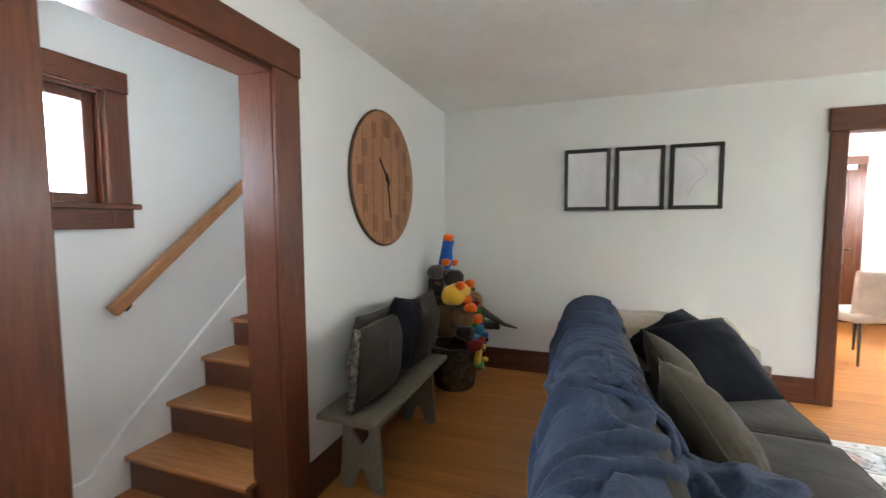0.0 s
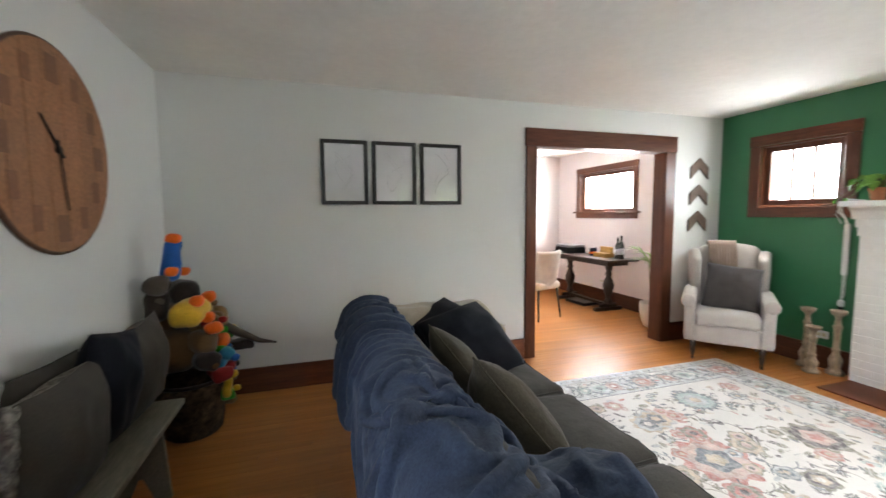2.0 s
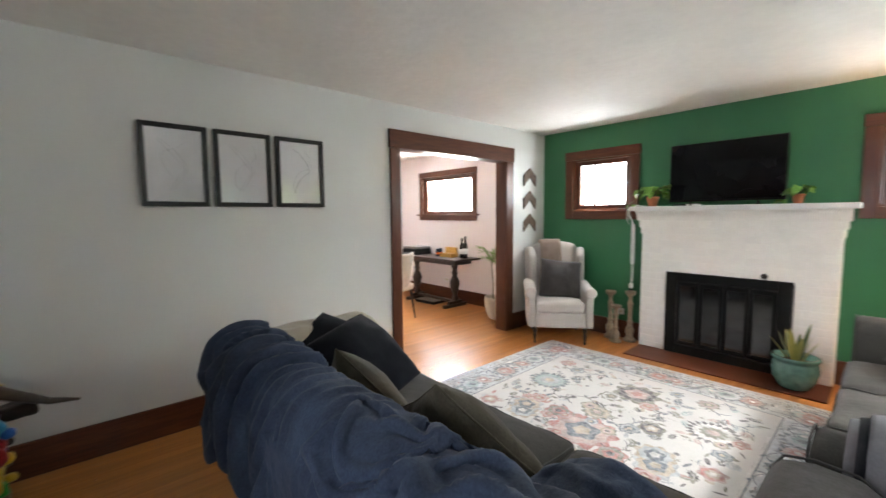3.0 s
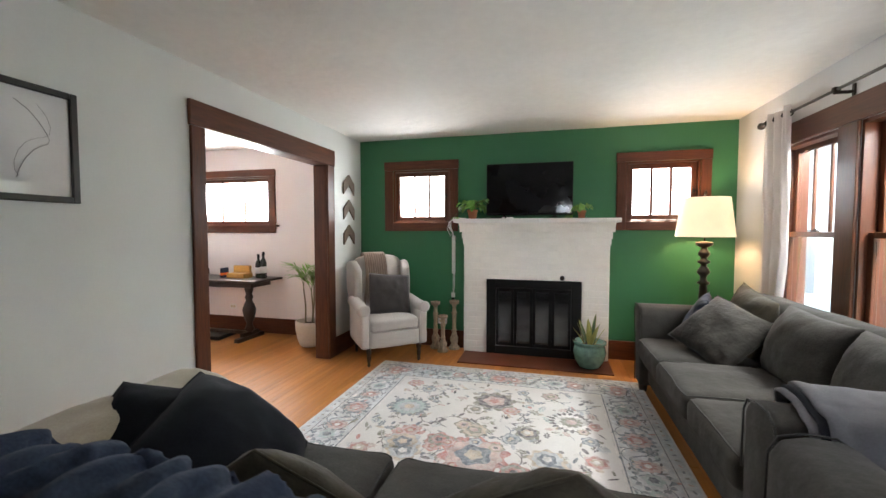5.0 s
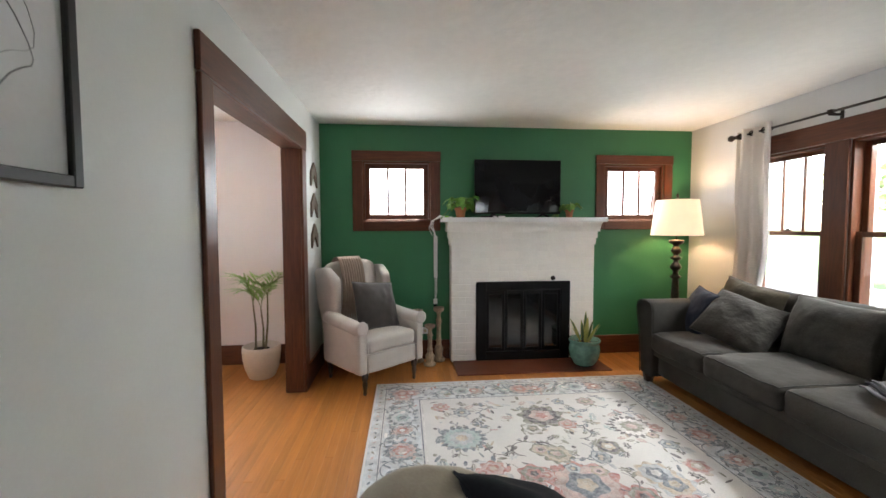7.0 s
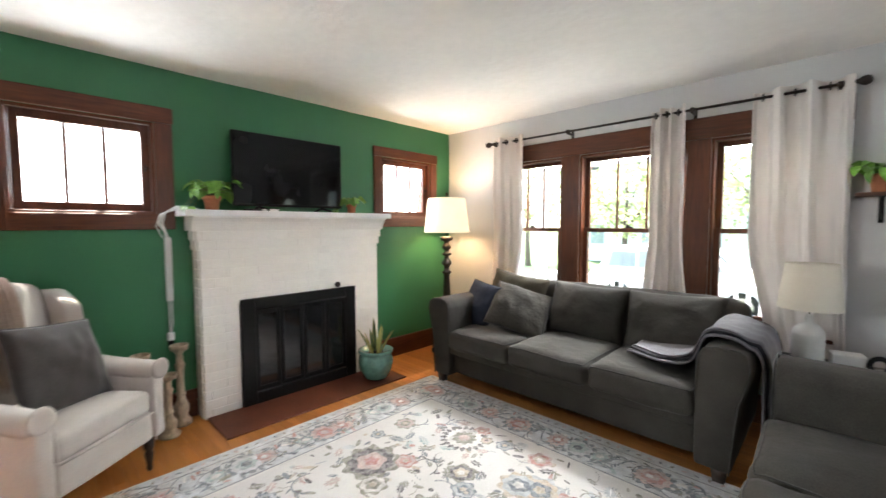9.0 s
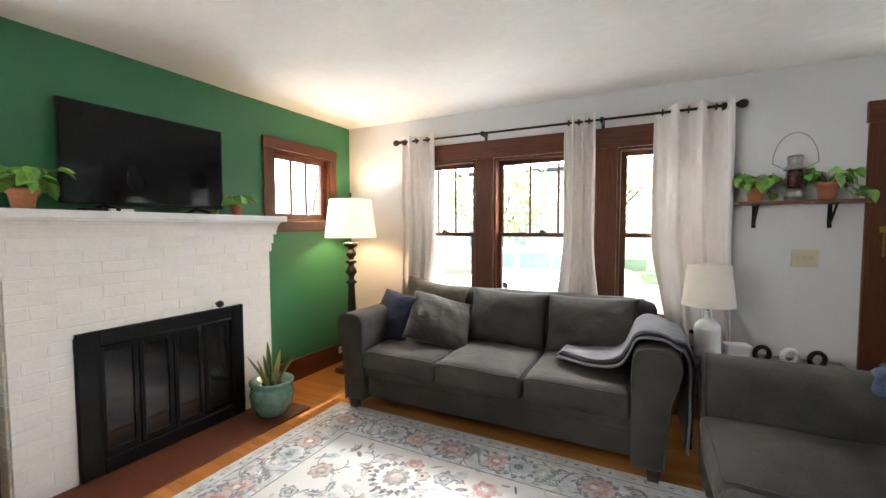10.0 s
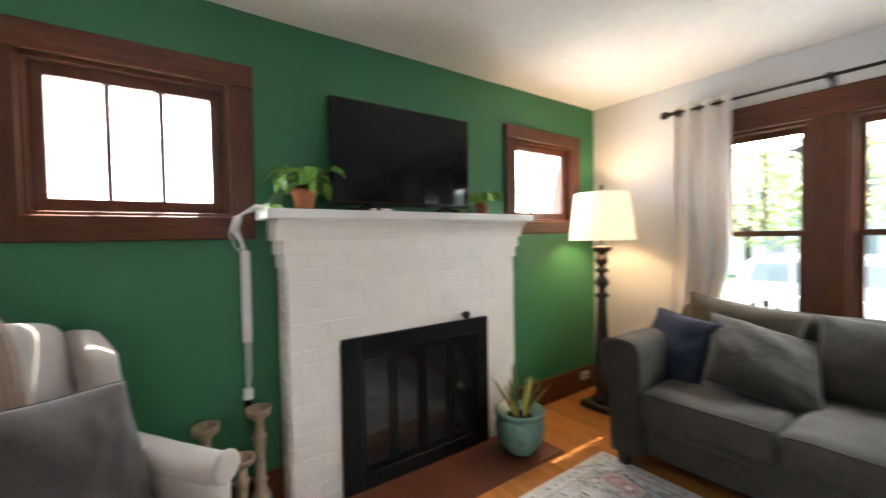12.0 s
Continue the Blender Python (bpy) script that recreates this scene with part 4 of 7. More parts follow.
def throw_strip(v0, v1, layer):
    """Part of one layer of the folded throw, from the seat over the arm and down outside."""
    def f(u, v):
        w = v0 + (v1 - v0) * v
        x, z = over_b(LEN_B * (0.02 + 0.012 * layer + (0.97 - 0.03 * layer) * u))
        on_arm = smooth(u, 0.25, 0.5)
        back, front = 0.60 + 0.05 * math.sin(3 * u + layer) - 0.08 * on_arm, 1.00 - 0.022 * layer + 0.085 * on_arm - 0.13 * smooth(u, 0.16, 0.0)
        y = back + (front - back) * w
        k = 0.010 * (folds((x * 1.2 + z, y * 0.9, 0.2 + layer), 4.0, 14.0 + layer) + 0.6) + 0.013 * layer
        roll = 0.010 * math.exp(-((w - 0.96) / 0.05) ** 2)
        sway = 0.010 * math.sin(5.5 * u * 3.1 + 1.3 * layer) * w * (1 - on_arm)
        return (x + (0.25 * k if u < 0.6 else -k - roll), y + 0.5 * sway, z + (k + roll if u < 0.72 else 0.0) + max(0.0, sway))
    return bm_drape(f, 80, max(2, int(40 * (v1 - v0))), 0.009)


for v0, v1, layer, mt, nm in ((0, 0.78, 0, M_THROW, "cloth"), (0.78, 0.825, 0, M_STRIPE, "stripe"), (0.825, 0.87, 0, M_THROW, "cloth"), (0.87, 0.92, 0, M_STRIPE, "stripe"), (0.92, 1.0, 0, M_THROW, "cloth"),
                              (0, 0.90, 1, M_THROW, "cloth"), (0.90, 1.0, 1, M_STRIPE, "stripe"), (0, 1.0, 2, M_THROW, "cloth")):
    part(nm, throw_strip(v0, v1, layer), mt, throw)

# ---- curtains ----
rod = thing("curtain_rod", "dark metal curtain rod with turned finials on brackets", "curtain rod")
RODY, RODZ = 0.225, 2.215
part("bar", bm_tube([(1.40, RODY, RODZ), (4.03, RODY, RODZ)], 0.0095, 12), M_IRON, rod)
for x, s in ((4.03, 90), (1.40, -90)):
    part("finial", bm_lathe([(0.012, 0.0), (0.016, 0.01), (0.012, 0.018), (0.024, 0.035), (0.03, 0.055), (0.024, 0.075), (0.008, 0.084)], 16), M_IRON, rod, "", pose(x, RODY, RODZ, 0, s, 0))
for x in (4.0, 3.19, 2.22, 1.45):
    part("bracket", bm_join(bm_box(x - 0.012, x + 0.012, YF, YF + 0.012, RODZ - 0.05, RODZ + 0.03, 0.003), bm_box(x - 0.010, x + 0.010, YF + 0.01, RODY + 0.014, RODZ - 0.026, RODZ - 0.009, 0.003),
                            bm_box(x - 0.016, x + 0.016, RODY - 0.018, RODY + 0.020, RODZ - 0.018, RODZ + 0.016, 0.007, 2)), M_IRON, rod)


def curtain(x0, x1, bx0, bx1, pleats, seed, label):
    c = thing("curtain", label, "curtain", group="front window curtains")
    w = x1 - x0

    def f(u, v):
        z = RODZ + 0.045 - (RODZ + 0.045 - 0.20) * v + 0.008 * math.sin(9 * u + seed) * (1 - v)
        k = smooth(v, 0.45, 0.85)
        a, b = x0 + (bx0 - x0) * k, x1 + (bx1 - x1) * k
        x = a + (b - a) * u
        amp = 0.036 * (1 - 0.3 * v)
        ph = 2 * math.pi * pleats * (u + 0.03 * noise.noise(Vector((u * 3, v * 2, seed))))
        wave = math.tanh(1.8 * math.sin(ph)) + 0.28 * math.sin(2 * ph + 1.1 + 5 * v + seed) * (0.3 + v) + 0.18 * math.sin(3.3 * ph + 8 * v)
        y = RODY - 0.012 * v + amp * wave - 0.012 * k
        y += 0.010 * noise.noise(Vector((u * 6, v * 5, seed + 3))) * (0.3 + v)
        return (x + 0.012 * math.cos(ph) + 0.012 * v * noise.noise(Vector((u * 2, v * 6, seed))), max(y, YF + 0.028), z)
    part("cloth", bm_drape(f, pleats * 16, 50, 0.004), M_CURTAIN, c)
    for k in range(2 * pleats):
        u = (k + 0.5) / (2 * pleats)
        ring = [(x0 + w * u, RODY + 0.021 * math.cos(a), RODZ + 0.021 * math.sin(a)) for a in [i * math.pi / 6 for i in range(13)]]
        part("grommet", bm_tube(ring, 0.005, 6), M_IRON, c, "dark metal eyelet")


curtain(3.65, 4.01, 3.76, 4.04, 3, 1.0, "cream linen curtain drawn aside beside the lamp")
curtain(2.255, 2.485, 2.19, 2.56, 3, 2.0, "narrow cream linen curtain between two windows")
curtain(1.375, 1.855, 1.36, 1.73, 3, 3.0, "cream linen curtain drawn aside by the shelf")

# ---- wing chair ----
CH = pose(4.24, 3.605, 0, 0, 0, -51)
chair = thing("wing_chair", "pale grey linen wing chair on dark turned legs", "armchair", CH)
part("seat_base", bm_softbox(0.27, 0.32, 0.09, 0.025, 0, 8, 0.002, 1.0), M_CHAIR, chair, "", pose(0, -0.01, 0.265))
part("seat_cushion", bm_softbox(0.255, 0.30, 0.062, 0.04, 0.03, 14, 0.004, 2.0), M_CHAIR, chair, "", pose(0, -0.045, 0.405))
part("piping", bm_tube([(-0.25, -0.352, 0.345), (0, -0.356, 0.345), (0.25, -0.352, 0.345)], 0.004, 6), M_CHAIR, chair)
bm = bm_softbox(0.275, 0.065, 0.345, 0.06, 0, 14, 0.004, 3.0, 0.02)
for v in bm.verts:
    v.co.z += 0.05 * (1 - (v.co.x / 0.275) ** 2) * max(0.0, v.co.z / 0.345)
part("backrest", bm, M_CHAIR, chair, "", pose(0, 0.285, 0.70, -10, 0, 0))
for s in (-1, 1):
    bm = bm_softbox(0.045, 0.145, 0.29, 0.042, 0, 12, 0.003, 4.0 + s)
    for v in bm.verts:
        v.co.y *= 0.62 + 0.38 * smooth(v.co.z, -0.3, 0.12)
        v.co.z -= 0.10 * smooth(-v.co.y, 0.0, 0.15) * max(0, v.co.z / 0.29)
    part("wing", bm, M_CHAIR, chair, "", pose(s * 0.29, 0.225, 0.74, -6, 0, -s * 10))
    bm = bm_softbox(0.062, 0.285, 0.052, 0.05, 0.0, 12, 0.003, 6.0 + s)
    part("armrest", bm, M_CHAIR, chair, "", pose(s * 0.315, -0.06, 0.575, 4, 0, 0))
    part("arm_panel", bm_softbox(0.045, 0.30, 0.19, 0.03, 0, 8, 0.002, 8.0 + s), M_CHAIR, chair, "", pose(s * 0.305, -0.045, 0.37))
    part("arm_scroll", bm_lathe([(0.020, -0.006), (0.052, -0.004), (0.058, 0.004), (0.056, 0.014), (0.040, 0.020), (0.004, 0.021)], 24), M_CHAIR, chair, "", pose(s * 0.315, -0.338, 0.572, 90, 0, 0))
    part("piping", bm_tube([(s * 0.262, -0.349, 0.18), (s * 0.262, -0.352, 0.33), (s * 0.268, -0.350, 0.50)], 0.004, 6), M_CHAIR, chair)
    for y in (-0.30, 0.27):
        part("leg", bm_lathe([(0.012, 0), (0.017, 0.02), (0.013, 0.03), (0.02, 0.07), (0.024, 0.10), (0.016, 0.115), (0.026, 0.13), (0.026, 0.19)], 16), M_LEG, chair, "dark turned wooden leg", pose(s * 0.265, y, 0))
pillow("dark grey square pillow on the wing chair", 0.46, 0.44, 0.16, CH @ lean(0.03, -0.05, 0.68, 22, 7, 6), M_CUSHION_GREY, 21.0)
chair_back, LEN_CB = along([(0.20, 0.52), (0.175, 0.72), (0.215, 0.98), (0.25, 1.085), (0.30, 1.10), (0.36, 1.06), (0.39, 0.85), (0.40, 0.62)])


def knit(u, v):
    y, z = chair_back(LEN_CB * v)
    k = 0.006 * math.sin(u * 60) + 0.008 * noise.noise(Vector((u * 4, v * 6, 3)))
    return (-0.20 + 0.24 * u + 0.03 * math.sin(5 * v), y - 0.012 + k, z + 0.02 + 0.4 * k)


solid("knitted_throw", bm_drape(knit, 60, 40, 0.01), M_KNIT, "beige knitted throw over the back of the wing chair", "blanket", m=CH)

# ---- wall things ----
M_PAPER = material("pale_print_paper", (0.66, 0.66, 0.67), 0.7, scale=60, vary=0.02, bump=0.0)
M_LINE = material("pencil_grey_line", (0.30, 0.30, 0.31), 0.8, scale=60, vary=0.1)
M_PGLASS = material("picture_glazing", (0.66, 0.66, 0.67), 0.03, scale=60, vary=0.02, bump=0.0, spec=1.0)
M_FRAME = material("black_picture_frame", (0.012, 0.011, 0.011), 0.35, scale=90, vary=0.25, bump=0.1)
for k, x0 in enumerate((0.455, 0.865, 1.275)):
    x1, z0, z1, y = x0 + 0.372, 1.492, 2.013, YP
    pic = thing("picture_frame", "black framed line drawing on pale paper under glass", "picture", group="three framed drawings")
    b = 0.03
    part("frame", bm_join(bm_box(x0, x0 + b, y - 0.03, y, z0, z1, 0.003), bm_box(x1 - b, x1, y - 0.03, y, z0, z1, 0.003),
                          bm_box(x0 + b, x1 - b, y - 0.0295, y, z0, z0 + b, 0.003), bm_box(x0 + b, x1 - b, y - 0.0295, y, z1 - b, z1, 0.003)), M_FRAME, pic)
    part("print", bm_box(x0 + b, x1 - b, y - 0.014, y - 0.002, z0 + b, z1 - b), M_PGLASS, pic, "glazed pale print")
    cx, cz, r = (x0 + x1) / 2, (z0 + z1) / 2, random.Random(k)
    lines = []
    for j in range(3):
        a0 = r.uniform(0, 6)
        lines.append(bm_tube([(cx + 0.09 * math.sin(a0 + 0.5 * i) * (1 - 0.04 * i), y - 0.0145, cz + 0.16 - 0.03 * i + 0.02 * math.cos(a0 + i)) for i in range(11)], 0.0008, 4))
    part("drawn_line", bm_join(*lines), M_LINE, pic, "thin grey drawn curves")

M_CHEV = material("weathered_grey_brown_wood", (0.12, 0.075, 0.048), 0.6, grain=(3, 14, 14), scale=8, vary=0.35, bump=0.3, stain=0.2)
for k in range(3):
    top = 2.0 - 0.285 * k
    ch = thing("wall_chevron", "weathered wooden chevron mounted on the white wall", "wall decor", group="three chevrons")
    for s in (-1, 1):
        bm = bm_prism([(0, top), (s * 0.125, top - 0.10), (s * 0.125, top - 0.23), (0, top - 0.115)], 0.018, 0.003)
        part("chevron_arm", bm, M_CHEV, ch, "", pose(4.42, YP - 0.018, 0))

M_CLOCK = material("pale_pallet_wood", (0.30, 0.135, 0.06), 0.55, grain=(12, 12, 1.5), scale=6, vary=0.25, bump=0.15, stain=0.15, per_object=0.12)
M_CLOCKRIM = material("dark_clock_rim", (0.09, 0.042, 0.022), 0.5, scale=40, vary=0.25)
M_NUM = material("worn_hour_mark", (0.20, 0.088, 0.04), 0.6, scale=60, vary=0.2)
clock = thing("wall_clock", "large round wooden wall clock with worn hour marks", "clock", pose(XC, 2.86, 1.69, 0, 90, 0))
R = 0.435
for k in range(7):
    a, b = -R + 2 * R * k / 7, -R + 2 * R * (k + 1) / 7
    out = []
    for i in range(9):
        yy = a + 0.0015 + (b - a - 0.003) * i / 8
        out.append((math.sqrt(max(0, R * R - yy * yy)), yy))
    pts = out + [(-x, yy) for x, yy in out[::-1]]
    bm = bmesh.new()
    lo, hi = [bm.verts.new((x, yy, 0.001)) for x, yy in pts], [bm.verts.new((x, yy, 0.024)) for x, yy in pts]
    bm.faces.new(hi)
    bm.faces.new(lo[::-1])
    for i in range(len(pts)):
        j = (i + 1) % len(pts)
        bm.faces.new((lo[i], lo[j], hi[j], hi[i]))
    bmesh.ops.remove_doubles(bm, verts=bm.verts[:], dist=0.0005)
    part("board", bm, M_CLOCK, clock)
part("rim", bm_tube([((R + 0.002) * math.cos(i * math.pi / 32), (R + 0.002) * math.sin(i * math.pi / 32), 0.012) for i in range(65)], 0.012, 6), M_CLOCKRIM, clock)
for h in range(1, 13):
    a = radians(90 - 30 * h)
    # worn marks in place of the hours; local x points down the wall, local y along it
    w, d = (0.030, 0.052) if h % 3 else (0.042, 0.058)
    part("hour_mark", bm_box(-d, d, -w, w, 0.0245, 0.0262, 0.001), M_NUM, clock, "worn darker hour mark", pose(-0.335 * math.sin(a), 0.335 * math.cos(a), 0))
for name, ang, ln, w in (("hour_hand", 318, 0.17, 0.014), ("minute_hand", 172, 0.26, 0.009)):
    a = radians(90 - ang)
    d = Vector((-math.sin(a), math.cos(a), 0))
    part(name, bm_join(bm_tube([d * -0.04 + Vector((0, 0, 0.032)), d * ln + Vector((0, 0, 0.032))], w / 2, 6, 0.6), bm_lathe([(0.016, 0.024), (0.016, 0.036)], 12)), M_BLACK, clock)

M_PLATE = material("ivory_switch_plate", (0.55, 0.49, 0.33), 0.4, scale=50, vary=0.05)
sw = thing("light_switch", "ivory double switch plate on the grey wall", "light switch")
part("plate", bm_box(0.905, 1.045, YF, YF + 0.007, 1.135, 1.25, 0.003), M_PLATE, sw)
for x in (0.94, 0.975, 1.01):
    part("toggle", bm_box(x - 0.005, x + 0.005, YF + 0.007, YF + 0.018, 1.18, 1.205, 0.002), M_PLATE, sw)


def outlet(m):
    o = thing("wall_outlet", "white electrical outlet on the baseboard", "outlet", m)
    part("plate", bm_box(-0.0, 0.008, -0.055, 0.055, -0.035, 0.035, 0.003), M_WHITE, o)
    for y in (-0.022, 0.022):
        part("socket", bm_box(0.008, 0.011, y - 0.014, y + 0.014, -0.015, 0.015, 0.004), M_PLATE, o)


outlet(pose(XG - 0.02, 0.31, 0.13, 0, 0, 180))
outlet(pose(XG, 3.10, 0.30, 0, 0, 180))
outlet(pose(XG, 6.05, 0.33, 0, 0, 180))

# cable cover beside the fireplace
M_PLASTIC = material("white_plastic", (0.78, 0.78, 0.76), 0.35, scale=50, vary=0.02, bump=0.0)
cab = thing("cable_cover", "white cable channel with looped cords beside the mantel", "cable cover")
part("channel", bm_box(XG - 0.022, XG, 2.945, 2.985, 0.86, 1.30, 0.005, 2), M_PLASTIC, cab)
for k in range(3):
    part("cord", bm_tube([(4.62, 2.80 + 0.02 * k, 1.497), (4.63, 2.93, 1.50 + 0.006 * k), (4.67, 2.985 + 0.012 * k, 1.47 - 0.01 * k), (4.71, 2.995 + 0.014 * k, 1.40), (4.73, 2.975 + 0.004 * k, 1.34), (4.735, 2.96 + 0.006 * k, 1.29)], 0.0045, 6), M_PLASTIC, cab)
part("cord", bm_tube([(4.64, 2.91, 1.495), (4.69, 3.01, 1.46), (4.70, 3.035, 1.38), (4.715, 3.00, 1.30), (4.725, 2.97, 1.33)], 0.003, 6), M_PLASTIC, cab)
for k in range(2):
    part("cord", bm_tube([(4.735, 2.955 + 0.015 * k, 0.87), (4.735, 2.955 + 0.017 * k, 0.70), (4.73, 2.97, 0.62)], 0.0045, 6), M_PLASTIC, cab)
part("plug", bm_box(4.715, 4.745, 2.95, 2.99, 0.585, 0.64, 0.005), M_PLASTIC, cab)
part("strain_relief", bm_box(4.72, 4.745, 2.955, 2.985, 0.52, 0.585, 0.004), M_BLACK, cab, "black plug end")

# ---- plants ----
M_LEAF = material("pothos_leaf", (0.15, 0.34, 0.05), 0.4, scale=30, vary=0.3, bump=0.1, stain=0.3, stain_scale=12, per_object=0.3)
M_LEAF_DARK = material("snake_plant_leaf", (0.055, 0.10, 0.035), 0.45, grain=(1, 1, 4), scale=18, vary=0.5, bump=0.1, per_object=0.15)
M_LEAF_EDGE = material("yellow_leaf_edge", (0.36, 0.35, 0.09), 0.45, scale=30, vary=0.15)
M_PALM = material("palm_leaf", (0.17, 0.33, 0.06), 0.45, scale=30, vary=0.25, per_object=0.3)
M_STEM = material("plant_stem", (0.13, 0.16, 0.05), 0.6, scale=40, vary=0.2)
M_TERRA = material("terracotta", (0.42, 0.155, 0.07), 0.75, scale=50, vary=0.15, bump=0.15, stain=0.2, stain_scale=14)
M_SOIL = material("potting_soil", (0.025, 0.016, 0.01), 0.95, scale=90, vary=0.5, bump=0.8)
M_GLAZE = material("sea_green_glaze", (0.115, 0.26, 0.215), 0.18, scale=25, vary=0.25, stain=0.3, stain_scale=8, coat=0.5)
M_CREAMPOT = material("cream_ceramic_pot", (0.60, 0.54, 0.46), 0.45, scale=50, vary=0.05)


def leaf_bm(length, width, bend=0.3, heart=True):
    bm = bmesh.new()
    n, rows = 8, []
    for i in range(n + 1):
        t = i / n
        w = width / 2 * (math.sin(math.pi * min(1, t ** 0.62)) ** 0.8 if heart else math.sin(math.pi * (0.06 + 0.94 * t)) ** 0.7 * (1 - 0.3 * t)) + 0.0006
        z = -bend * length * t * t
        rows.append([bm.verts.new((s * w, t * length, z + abs(s) * w * 0.35)) for s in (-1, -0.5, 0, 0.5, 1)])
    for a, b in zip(rows, rows[1:]):
        for k in range(4):
            bm.faces.new((a[k], a[k + 1], b[k + 1], b[k])).smooth = True
    return bm


LEAVES = [mesh_of("leaf", leaf_bm(l, w, b), M_LEAF) for l, w, b in ((0.066, 0.055, 0.3), (0.082, 0.066, 0.4), (0.052, 0.042, 0.25))]


def pothos(m, label, pot_r, pot_h, count, reach, seed, trail=0):
    r = random.Random(seed)
    p = thing("potted_plant", label, "potted plant", m, group="pothos in terracotta pots")
    pot = part("pot", bm_lathe([(pot_r * 0.70, 0), (pot_r * 0.92, pot_h * 0.74), (pot_r * 1.02, pot_h * 0.75), (pot_r * 1.06, pot_h), (pot_r * 0.94, pot_h), (pot_r * 0.9, pot_h * 0.86), (0.002, pot_h * 0.86)], 24), M_TERRA, p, "terracotta pot")
    part("soil", bm_lathe([(pot_r * 0.88, pot_h * 0.85), (pot_r * 0.5, pot_h * 0.90), (0.003, pot_h * 0.9)], 16), M_SOIL, p)
    for k in range(count):
        a, up = r.uniform(0, 6.28), r.uniform(0.25, 1.0)
        out = reach * r.uniform(0.45, 1.0)
        if k < trail:
            a, up, out = r.uniform(-0.5, 0.5), -0.5 - 0.4 * r.random(), reach * r.uniform(0.9, 1.6)
        tip = Vector((math.cos(a) * out, math.sin(a) * out * 0.75, pot_h + reach * 0.7 * up))
        mid = Vector((tip.x * 0.45, tip.y * 0.45, pot_h + reach * 0.6 * max(0.3, up)))
        part("stem", bm_tube([(0, 0, pot_h * 0.85), mid, tip], 0.0018, 5), M_STEM, p)
        ob = new("leaf", r.choice(LEAVES))
        ob.parent = p
        ob.matrix_basis = Matrix.Translation(tip) @ pose(0, 0, 0, 0, 0, math.degrees(a) - 90 + r.uniform(-45, 45)) @ pose(0, 0, 0, r.uniform(-70, 10), r.uniform(-35, 35), 0)
    return p


pothos(pose(4.60, 2.72, 1.49, 0, 0, 110), "bushy green pothos in a terracotta pot on the mantel", 0.058, 0.10, 46, 0.15, 1, 3)
pothos(pose(4.60, 1.575, 1.49, 0, 0, 60), "small trailing pothos in a terracotta pot on the mantel", 0.042, 0.08, 20, 0.095, 2, 4)

snake = thing("snake_plant", "snake plant in a round sea-green glazed pot", "potted plant", pose(4.36, 1.50, 0.012))
part("pot", bm_lathe([(0.085, 0), (0.11, 0.02), (0.145, 0.09), (0.155, 0.16), (0.145, 0.215), (0.138, 0.225), (0.155, 0.24), (0.157, 0.262), (0.138, 0.265), (0.128, 0.235), (0.003, 0.225)], 32), M_GLAZE, snake, "sea-green glazed round pot")
part("soil", bm_lathe([(0.128, 0.226), (0.003, 0.236)], 20), M_SOIL, snake)
r = random.Random(4)
for k in range(9):
    a = k * 0.7 + r.uniform(-0.2, 0.2)
    ln, w, lean = r.uniform(0.20, 0.32), r.uniform(0.038, 0.052), r.uniform(8, 34)
    for mt, ww, nm, dz in ((M_LEAF_EDGE, w, "leaf_edge", 0.0), (M_LEAF_DARK, w * 0.74, "leaf", 0.002)):
        bm = leaf_bm(ln * (1.0 if mt is M_LEAF_EDGE else 0.97), ww, 0.05, False)
        ob = part(nm, bm, mt, snake)
        ob.matrix_basis = pose(0.05 * math.cos(a), 0.05 * math.sin(a), 0.226, 0, 0, math.degrees(a) - 90) @ pose(0, 0, 0, 90 - lean, 0, 0) @ pose(0, 0, dz)

# ---- candle holders ----
M_PALEWOOD = material("whitewashed_turned_wood", (0.34, 0.26, 0.18), 0.7, grain=(8, 8, 2), scale=9, vary=0.35, bump=0.3, stain=0.3, stain_scale=8)


def candle_holder(x, y, h):
    c = thing("candle_holder", "weathered turned wooden candle holder on the floor", "candle holder", pose(x, y, 0), group="three candle holders")
    k = h / 0.56
    prof = [(0.062, 0), (0.066, 0.02), (0.05, 0.035), (0.036, 0.06), (0.044, 0.09), (0.048, 0.13), (0.03, 0.17), (0.024, 0.2), (0.034, 0.215), (0.024, 0.23), (0.022, 0.33), (0.026, 0.4), (0.034, 0.42), (0.022, 0.44), (0.02, 0.49), (0.03, 0.515), (0.05, 0.525)]
    part("stem", bm_lathe([(q, z * k) for q, z in prof], 24), M_PALEWOOD, c)
    part("cup", bm_lathe([(0.05, 0.525 * k), (0.056, 0.55 * k), (0.056, 0.562 * k), (0.046, 0.562 * k), (0.044, 0.54 * k), (0.003, 0.538 * k)], 24), M_PALEWOOD, c)


candle_holder(4.66, 2.94, 0.56)
candle_holder(4.53, 3.04, 0.41)
candle_holder(4.65, 3.16, 0.54)

